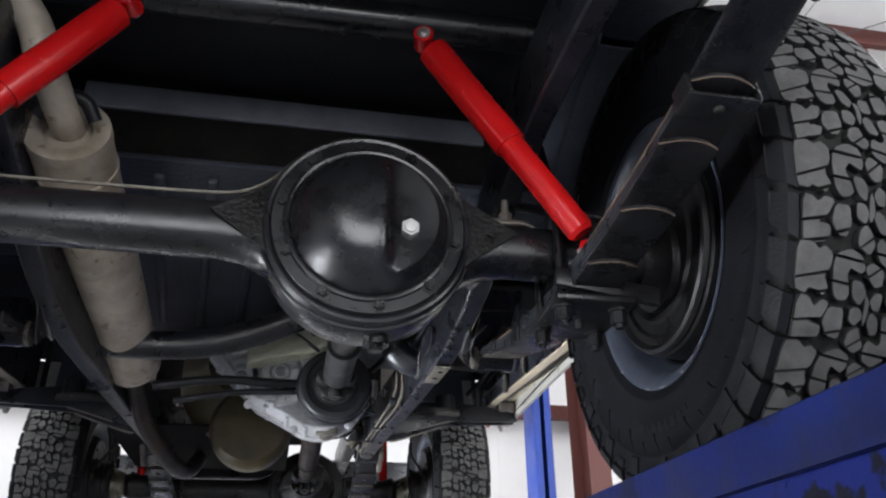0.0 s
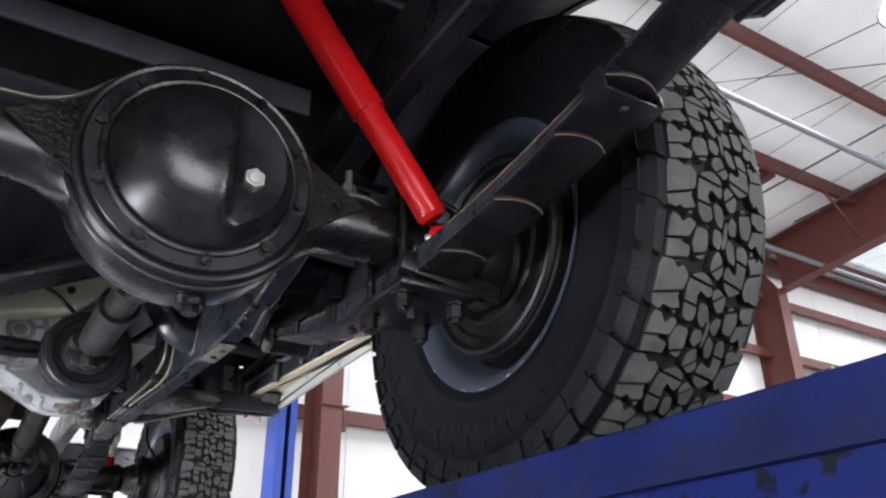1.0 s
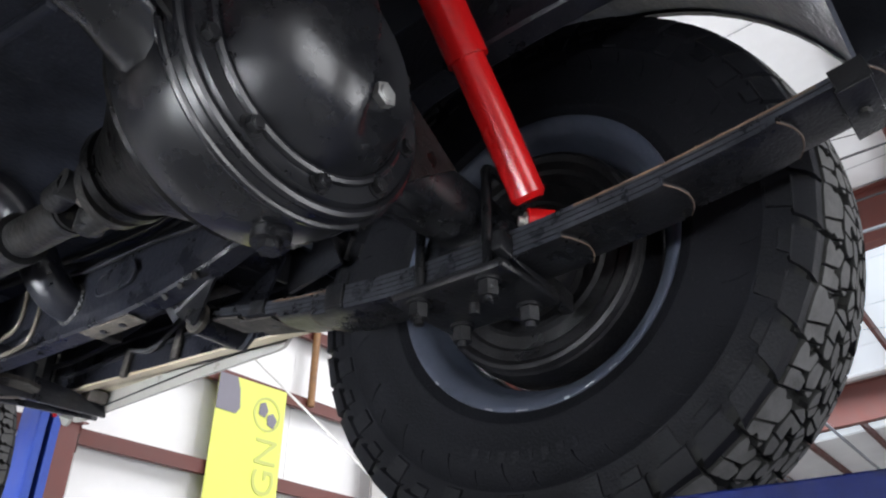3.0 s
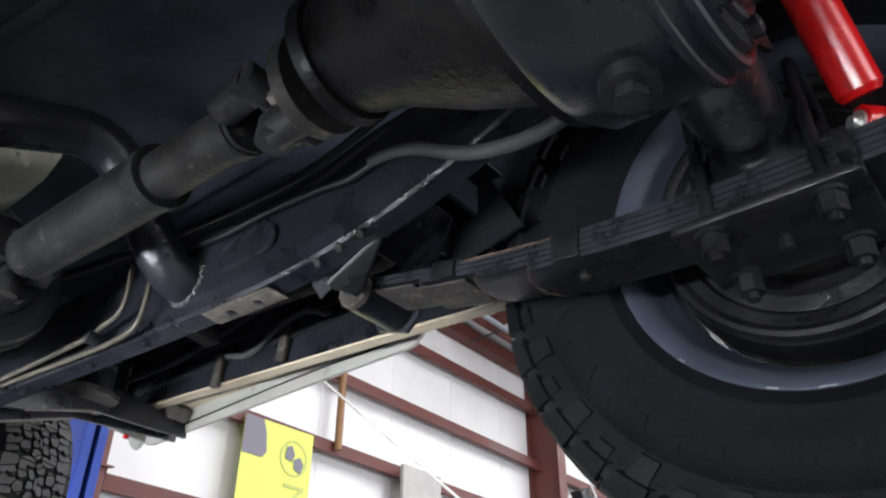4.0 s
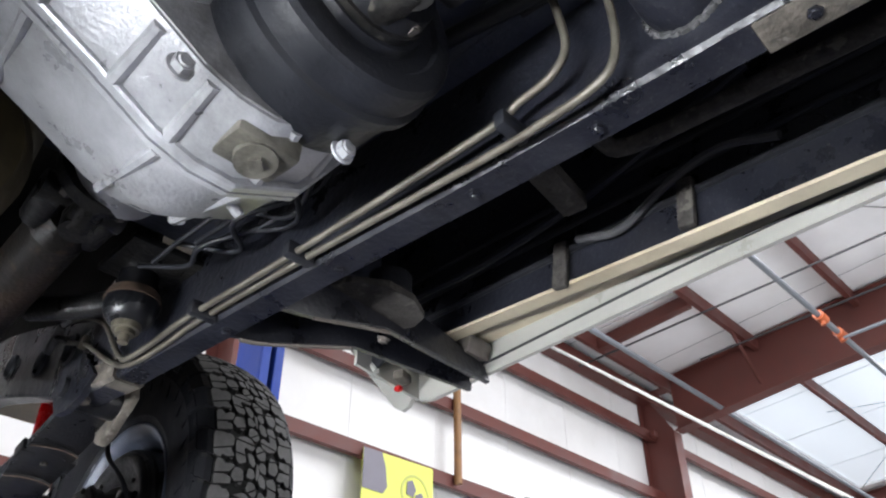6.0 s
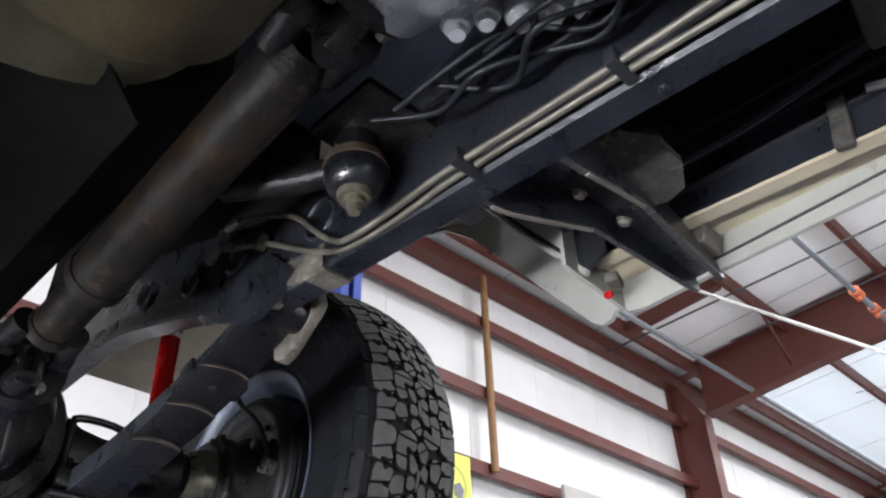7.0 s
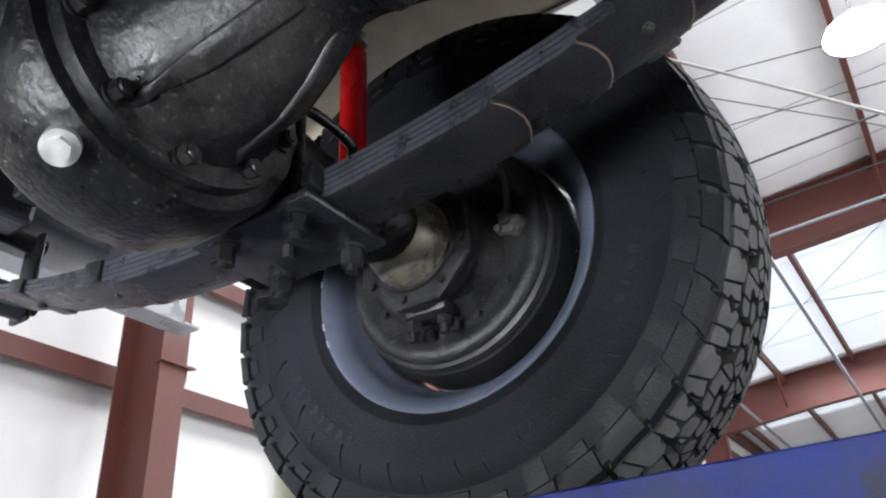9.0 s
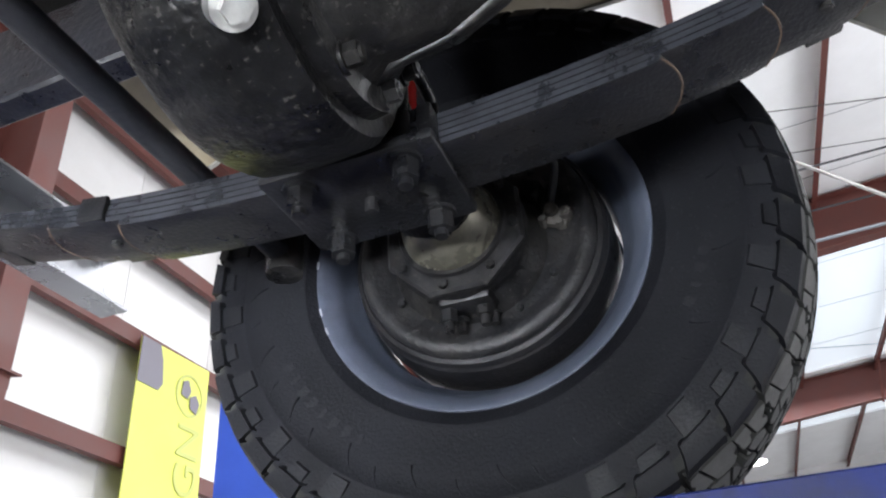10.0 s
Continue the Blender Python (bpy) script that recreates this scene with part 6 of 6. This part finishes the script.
    part("sill_block", box(fresh(), (X(0.765), 1.345, 2.128), (0.05, 0.05, 0.03), Matrix.Rotation(0.3, 4, "X"), 0.005), M_STEEL, truck, "", 30)
    # body mount outrigger: tapering arm, pale tubes painting its lit flange, mount plate
    bm = fresh()
    rings = []
    for x, ya, yb, za, zb in ((0.362, 1.295, 1.392, 2.010, 2.09), (0.44, 1.299, 1.388, 2.026, 2.10), (0.565, 1.312, 1.379, 2.066, 2.128), (0.70, 1.330, 1.379, 2.074, 2.122), (0.80, 1.340, 1.378, 2.080, 2.105)):
        e = (zb - za) * 0.72
        rings.append([bm.verts.new((X(x), y, z)) for y, z in ((ya - 0.004, za + 0.002), (ya - 0.003, za), (ya + 0.004, za), (ya + 0.006, za + e), (yb - 0.006, za + e), (yb - 0.004, za), (yb + 0.003, za), (yb + 0.004, za + 0.002), (yb, zb), (ya, zb))])
    for p, q in zip(rings, rings[1:]):
        for i in range(10):
            j = (i + 1) % 10
            bm.faces.new((p[i], p[j], q[j], q[i]))
    bm.faces.new(rings[0])
    bm.faces.new(rings[-1])
    bmesh.ops.recalc_face_normals(bm, faces=bm.faces)
    arm = part("body_outrigger", bm, M_FRAME, truck, "black pressed body mount arm", 30)
    part("lit_flange_edge", tube(fresh(), [(X(0.40), 1.391, 2.016), (X(0.44), 1.389, 2.025), (X(0.565), 1.380, 2.065)], 0.003, 6), M_STEEL, arm, "pale strip painting the lit flange edge")
    part("lit_flange_edge", tube(fresh(), [(X(0.44), 1.299, 2.026), (X(0.50), 1.306, 2.045), (X(0.575), 1.314, 2.067)], 0.003, 6), M_STEEL, arm, "pale strip painting the lit flange edge")
    bm = slab(fresh(), [(X(0.455), 1.308), (X(0.475), 1.275), (X(0.515), 1.250), (X(0.56), 1.252), (X(0.598), 1.272), (X(0.606), 1.30), (X(0.596), 1.32)], "z", 2.082, 2.092)
    part("mount_plate", bm, M_DUSTY2, arm, "dark dusty mount plate", 0)
    part("mount_rubber", rod(fresh(), (X(0.56), 1.30, 2.09), (X(0.56), 1.30, 2.14), 0.03, seg=20), M_COAT, arm)
    for bx, by in ((0.52, 1.36), (0.60, 1.355)):
        part("bolt", hexbolt(fresh(), (X(bx), by, 2.085), (0, 0.4, -1), 0.007, 0.007), M_STEEL, arm, "", 30)
    part("toe_board", slab(fresh(), [(X(0.44), 2.175), (X(0.66), 2.165), (X(0.655), 2.25), (X(0.79), 2.26), (X(0.79), 2.60), (X(0.44), 2.60)], "y", 1.474, 1.480), M_UNDER, truck, "dark undercoated toe board", 0)
    part("sill_front", slab(fresh(), [(X(0.66), 2.115), (X(0.797), 2.10), (X(0.797), 2.25), (X(0.66), 2.25)], "y", 1.486, 1.492), M_GREYP, truck, "grey front end of the sill", 0)
    part("sill_block", box(fresh(), (X(0.735), 1.462, 2.110), (0.03, 0.02, 0.016), Matrix.Rotation(0.3, 4, "Z"), 0.004), M_DUSTY, truck, "", 30)
    # front fender: skirt behind the wheel and the arch over it
    a, b = lo(0.795, 0.803)
    pts = [(1.502, 2.108), (1.512, 2.096), (1.528, 2.093), (1.545, 2.104), (1.63, 2.206), (1.715, 2.312), (1.775, 2.385), (1.84, 2.44), (2.0, 2.50), (2.5, 2.50), (2.72, 2.44), (2.80, 2.40), (2.80, 2.56), (1.9, 2.62), (1.502, 2.75)]
    part("front_fender", slab(fresh(), pts, "x", a, b), M_GREYP, truck, "grey front fender skirt", 0)
    a, b = lo(0.42, 0.797)
    bm = fresh()
    slab(bm, [(1.70, 2.40), (1.84, 2.446), (2.0, 2.505), (2.5, 2.505), (2.72, 2.445), (2.80, 2.405), (2.80, 2.42), (2.72, 2.46), (2.5, 2.52), (2.0, 2.52), (1.84, 2.46), (1.70, 2.415)], "x", a, b)
    part("fender_underside", bm, M_BEIGE, truck, "beige underside of the fender", 0)
    sp = part("splash_shield", slab(fresh(), [(1.44, 2.13), (1.475, 2.112), (1.56, 2.215), (1.65, 2.335), (1.71, 2.42), (1.44, 2.42)], "x", *lo(0.690, 0.694)), M_COAT, truck, "black splash shield inside the fender", 0)
    part("shield_edge", tube(fresh(), [(X(0.692), 1.475, 2.110), (X(0.692), 1.56, 2.213), (X(0.692), 1.65, 2.333), (X(0.692), 1.71, 2.418)], 0.005, 8), M_GREYP, sp, "pale grey shield edge")
    part("shield_flange", slab(fresh(), [(1.50, 2.155), (1.58, 2.255), (1.60, 2.30), (1.50, 2.22)], "x", *lo(0.672, 0.676)), M_GREYP, sp, "pale grey bent flange", 0)

# things between fender and sill
part("side_reflector", box(fresh(), (0.742, 1.478, 2.098), (0.010, 0.012, 0.008), None, 0.002), M_RED, truck, "small red reflector", 30)

# front axle
FX = 0.182
front = part("front_axle", banjo("", AX, FX, None, -0.5, 0.5, -1), M_CAST, truck, "rough black front axle housing")
FY = AX
T = Matrix.Translation((FX, FY, DZ)) @ Matrix.Rotation(-math.pi / 2, 4, "Z")
bm = lathe(fresh(), [(0.050, 0.132), (0.066, 0.130), (0.068, 0.112), (0.082, 0.100), (0.13, 0.094), (0.17, 0.078), (0.205, 0.058), (0.23, 0.05), (0.255, 0.047), (0.262, 0.056), (0.272, 0.056), (0.272, 0.0)], T, 44)
part("differential_carrier", bm, M_CAST, front, "ribbed cast differential carrier", 40)
for k in range(6):
    a = -math.pi / 2 + 0.55 + k * math.pi / 3
    ca, sa = math.cos(a), math.sin(a)
    bm = fresh()
    h = 0.012
    pts = [(0.066, 0.075), (0.066, 0.112), (0.09, 0.102), (0.135, 0.097), (0.175, 0.081), (0.215, 0.056), (0.225, 0.04)]
    v = []
    for d in (-h, h):
        v.append([bm.verts.new((FX + r * ca - d * sa * (1 if r < 0.1 else 0.6), FY - yy, DZ + r * sa + d * ca * (1 if r < 0.1 else 0.6))) for yy, r in pts])
    bm.faces.new(v[0])
    bm.faces.new(v[1])
    for i in range(len(pts)):
        j = (i + 1) % len(pts)
        bm.faces.new((v[0][i], v[0][j], v[1][j], v[1][i]))
    bmesh.ops.recalc_face_normals(bm, faces=bm.faces)
    bmesh.ops.bevel(bm, geom=bm.edges[:], offset=0.004, segments=3, affect="EDGES", profile=0.5)
    part("rib", bm, M_CAST, front, "", 40)
    a2 = a + math.pi / 6
    bm = lathe(fresh(), [(0.10 + 0.018 * q, 0.0955 - 0.006 * q + 0.004 * (q % 2)) for q in range(5)], T, 44)
    if k == 0:
        part("cast_ring", bm, M_CAST, front, "", 40)
    else:
        bm.free()
for k in range(10):
    a = -math.pi / 2 + 0.02 + k * 2 * math.pi / 10
    part("carrier_bolt", hexbolt(fresh(), (FX + 0.116 * math.cos(a), FY - 0.066, DZ + 0.116 * math.sin(a)), (0, -1, 0), 0.009, 0.014), M_CAST, front, "", 30)
bm = fresh()
pd = Vector((-0.35, -0.55, -0.75)).normalized()
pc = Vector((0.104, FY - 0.030, 1.872))
rod(bm, pc, pc + pd * 0.018, 0.0145, seg=24)
rod(bm, pc + pd * 0.016, pc + pd * 0.027, 0.0095, seg=6)
part("drain_plug", bm, M_ZINC, front, "worn bright drain plug", 30)
for s in (1, -1):
    X = lambda v: v if s > 0 else 2 * CX - v
    side = Matrix() if s > 0 else Matrix.Rotation(math.pi, 4, "Z")
    hub = Matrix.Translation((X(0.60), FY - 0.006, 2.012)) @ side
    part("axle_neck", lathe(fresh(), [(-0.13, 0.039), (-0.10, 0.040), (-0.088, 0.050), (-0.07, 0.053), (-0.064, 0.046), (-0.052, 0.044)], hub, 36), M_CAST, front)
    bm = lathe(fresh(), [(-0.055, 0.040), (-0.045, 0.048), (-0.03, 0.055), (-0.012, 0.060), (0.0, 0.062), (0.02, 0.06)], hub, 36)
    part("knuckle_ball", bm, M_BALL, front, "greasy steel steering ball")
    bm = lathe(fresh(), [(0.004, 0.060), (0.004, 0.084), (0.022, 0.088), (0.026, 0.080), (0.05, 0.086), (0.062, 0.100), (0.075, 0.104), (0.075, 0.0)], hub, 40)
    part("knuckle", bm, M_CAST, front, "black steering knuckle", 40)
    bm = lathe(fresh(), [(0.0, 0.061), (-0.002, 0.064), (-0.002, 0.088), (0.002, 0.092), (0.008, 0.092), (0.008, 0.061)], hub @ Matrix.Rotation(math.pi / 8, 4, "X"), 8)
    part("seal_retainer", bm, M_PLATE, front, "eight-sided bolted seal retainer", 0)
    part("seal_ring", lathe(fresh(), [(-0.003, 0.0585), (-0.007, 0.061), (-0.007, 0.066), (-0.003, 0.068)], hub, 40), M_DRUM, front)
    for k in range(8):
        a = k * math.pi / 4 + 0.2
        part("retainer_bolt", hexbolt(fresh(), hub @ Vector((-0.002, 0.077 * math.cos(a), 0.077 * math.sin(a))), (-s, 0, 0), 0.006, 0.006, False), M_CAST, front, "", 30)
    bm = box(fresh(), (X(0.640), FY - 0.006, 1.930), (0.044, 0.066, 0.020), None, 0.008)
    box(bm, (X(0.645), FY - 0.006, 1.95), (0.03, 0.06, 0.05), None, 0.01)
    part("knuckle_cap", bm, M_PLATE, front, "", 30)
    for sx3, yy, zl in ((0.626, 2.300, 1.893), (0.634, 2.258, 1.897), (0.652, 2.292, 1.902), (0.652, 2.252, 1.905)):
        bm = fresh()
        rod(bm, (X(sx3), yy, 1.916), (X(sx3), yy, zl + 0.008), 0.0105, seg=6)
        rod(bm, (X(sx3), yy, zl + 0.009), (X(sx3), yy, zl - 0.004), 0.0065, 0.006, seg=12)
        part("knuckle_stud", bm, M_SPRING, front, "", 30)
    plate = Matrix.Translation((X(0.662), 2.272, 2.027)) @ side
    bm = lathe(fresh(), [(0.004, 0.05), (0.004, 0.108), (0.001, 0.114), (0.0, 0.122), (-0.001, 0.130), (-0.0045, 0.136), (-0.0065, 0.143), (-0.0055, 0.150), (-0.001, 0.1555), (0.006, 0.158), (0.03, 0.159)], plate, 64)
    bp = part("backing_plate", bm, M_PLATE, front, "black pressed brake backing plate")
    for aa, rr2 in ((0.5, 0.12), (1.0, 0.122), (2.4, 0.118), (2.75, 0.121), (-0.6, 0.12), (-1.25, 0.122), (-2.0, 0.119), (-2.5, 0.12)):
        part("plate_bolt", hexbolt(fresh(), plate @ Vector((0.0, rr2 * math.cos(aa), rr2 * math.sin(aa))), (-s, 0, 0), 0.0055, 0.006, False), M_SPRING, bp, "", 30)
    part("anchor_boss", box(fresh(), (X(0.654), 2.19, 2.072), (0.03, 0.034, 0.024), Matrix.Rotation(0.5, 4, "X"), 0.006), M_CAST, bp, "", 30)
    part("anchor_boss", box(fresh(), (X(0.654), 2.355, 2.02), (0.024, 0.026, 0.034), Matrix.Rotation(0.2, 4, "X"), 0.006), M_CAST, bp, "", 30)
    bm = fresh()
    for wy2, wz2, wr in ((2.150, 2.027, 0.009), (2.166, 2.036, 0.0105), (2.158, 2.016, 0.006), (2.178, 2.024, 0.006)):
        rod(bm, (X(0.662), wy2, wz2), (X(0.646), wy2, wz2), wr, wr * 0.8, seg=10)
    box(bm, (X(0.659), 2.163, 2.028), (0.012, 0.036, 0.026), Matrix.Rotation(0.4, 4, "X"), 0.004)
    part("wheel_cylinder", bm, M_DUSTY2, front, "grimy wheel cylinder", 30)
    part("brake_hose", tube(fresh(), [(X(0.655), 2.165, 2.05), (X(0.62), 2.15, 2.09), (X(0.60), 2.19, 2.14), (X(0.60), 2.22, 2.2)], 0.005, 8), M_COAT, front)
    # shock absorber
    lo2, hi2 = Vector((X(0.500), 2.30, 2.0)), Vector((X(0.490), 2.290, 2.315))
    d = (hi2 - lo2).normalized()
    bm = fresh()
    rod(bm, lo2 + d * 0.03, hi2 - d * 0.04, 0.0180, seg=22)
    sh = part("front_shock", bm, M_RED, truck, "bright red shock absorber")
    part("stud", rod(fresh(), hi2 - d * 0.04, hi2 + d * 0.02, 0.008), M_ZINC, sh)
    part("washer", rod(fresh(), hi2 - d * 0.03, hi2 - d * 0.015, 0.02, seg=18), M_ZINC, sh)
    part("eye", rod(fresh(), lo2 - Vector((0.02, 0, 0)), lo2 + Vector((0.02, 0, 0)), 0.02, seg=18), M_RED, sh)
    bm = box(fresh(), (X(0.455), 2.29, 2.345), (0.11, 0.09, 0.012), None, 0.003)
    box(bm, (X(0.405), 2.29, 2.30), (0.012, 0.09, 0.09), None, 0.003)
    part("shock_tower", bm, M_FRAME, sh, "", 30)
# tie rod and draglink ahead of the axle
part("tie_rod", rod(fresh(), (-0.5, 2.47, 1.99), (0.54, 2.47, 1.99), 0.014), M_COAT, front, "black tie rod")
for xx in (-0.5, 0.54):
    part("rod_end", rod(fresh(), (xx, 2.47, 1.965), (xx, 2.47, 2.02), 0.022, seg=18), M_CAST, front)
# bumper, front crossmember, skid panel
bm = fresh()
slab(bm, [(2.93, 2.145), (2.985, 2.145), (2.985, 2.26), (2.93, 2.26), (2.93, 2.255), (2.98, 2.255), (2.98, 2.15), (2.93, 2.15)], "x", -0.76, 0.80)
part("front_bumper", bm, M_BUMPER, truck, "bright steel channel bumper", 0)
bm = fresh()
box(bm, (CX, 2.86, 2.185), (0.72, 0.09, 0.09), None, 0.01)
fc2 = part("front_crossmember", bm, M_FRAME, truck, "black front crossmember", 0)
for xx in (0.25, 0.28):
    part("bolt", hexbolt(fresh(), (xx, 2.81, 2.18), (0, -1, 0), 0.008, 0.008), M_ZINC, fc2, "", 30)
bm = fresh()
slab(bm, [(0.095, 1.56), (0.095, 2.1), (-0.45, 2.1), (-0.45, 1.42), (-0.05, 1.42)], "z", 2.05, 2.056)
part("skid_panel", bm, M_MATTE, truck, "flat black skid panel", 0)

# body closed above: unseen hood and cover over cab and tub, blocking light leaks
part("light_block_hood", slab(fresh(), [(1.73, 2.88), (1.73, 2.90), (2.86, 2.78), (2.86, 2.76)], "x", -0.42, 0.46), M_GREYP, truck, "grey engine hood, unseen, blocking light from above", 0)
part("light_block_cover", box(fresh(), (CX, 0.23, 3.105), (1.62, 2.58, 0.012)), M_COAT, truck, "plain dark cover blocking light over the tub", 0)
part("tailgate", box(fresh(), (CX, -1.055, 2.67), (1.48, 0.012, 0.86)), M_GREYP, truck, "pale grey tailgate, unseen", 0)
# dark stand-ins for engine block and aprons, added to close the bay
part("engine_bay_fill", box(fresh(), (-0.02, 2.12, 2.42), (0.5, 0.95, 0.34), None, 0.03), M_MATTE, truck, "dark stand-in for the engine block", 0)
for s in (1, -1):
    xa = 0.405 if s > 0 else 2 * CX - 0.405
    part("inner_apron", slab(fresh(), [(1.72, 2.26), (1.85, 2.2), (2.05, 2.25), (2.85, 2.25), (2.85, 2.75), (1.72, 2.9)], "x", xa - 0.004, xa + 0.004), M_MATTE, truck, "dark stand-in for the inner fender apron", 0)
# engine mount with its rubber and stud
EM = Matrix.Translation((0.297, 1.485, 2.008)) @ Matrix.Rotation(-math.pi / 2, 4, "Y")
bm = lathe(fresh(), [(0.024, 0.0), (0.024, 0.018), (0.027, 0.024), (0.034, 0.030), (0.044, 0.0335), (0.055, 0.034), (0.06, 0.030), (0.075, 0.029), (0.085, 0.025), (0.1, 0.025), (0.1, 0)], EM, 32)
em = part("engine_mount", bm, M_BLACK, truck, "black rubber engine mount with a brass cap")
part("cap", lathe(fresh(), [(0.0, 0.0), (0.0, 0.0065), (0.010, 0.0075), (0.0105, 0.012), (0.016, 0.0125), (0.0165, 0.017), (0.0245, 0.0185), (0.025, 0)], EM, 24), M_BRASS, em, "dull brass stud and washer")
part("rust_band", lathe(fresh(), [(0.055, 0.031), (0.055, 0.0355), (0.062, 0.0335), (0.069, 0.031), (0.069, 0.028)], EM, 32, True), M_WORN, em, "rusty worn band")
bm = tube(fresh(), [(0.29, 1.50, 2.07), (0.26, 1.56, 2.075), (0.22, 1.62, 2.08)], 0.016, 10)
box(bm, (0.31, 1.46, 2.11), (0.12, 0.1, 0.012), None, 0.004)
part("arm", bm, M_CAST, em)
# wiring along the inside of the rail
rnd = random.Random(8)
for k in range(6):
    y0 = 0.98 + 0.035 * k
    pts = [(0.30 + rnd.uniform(-0.03, 0.03), y0 + j * 0.07, 2.06 + rnd.uniform(-0.02, 0.03)) for j in range(5)]
    part("wire", tube(fresh(), pts, 0.0032, 10, 6), M_COAT, truck)
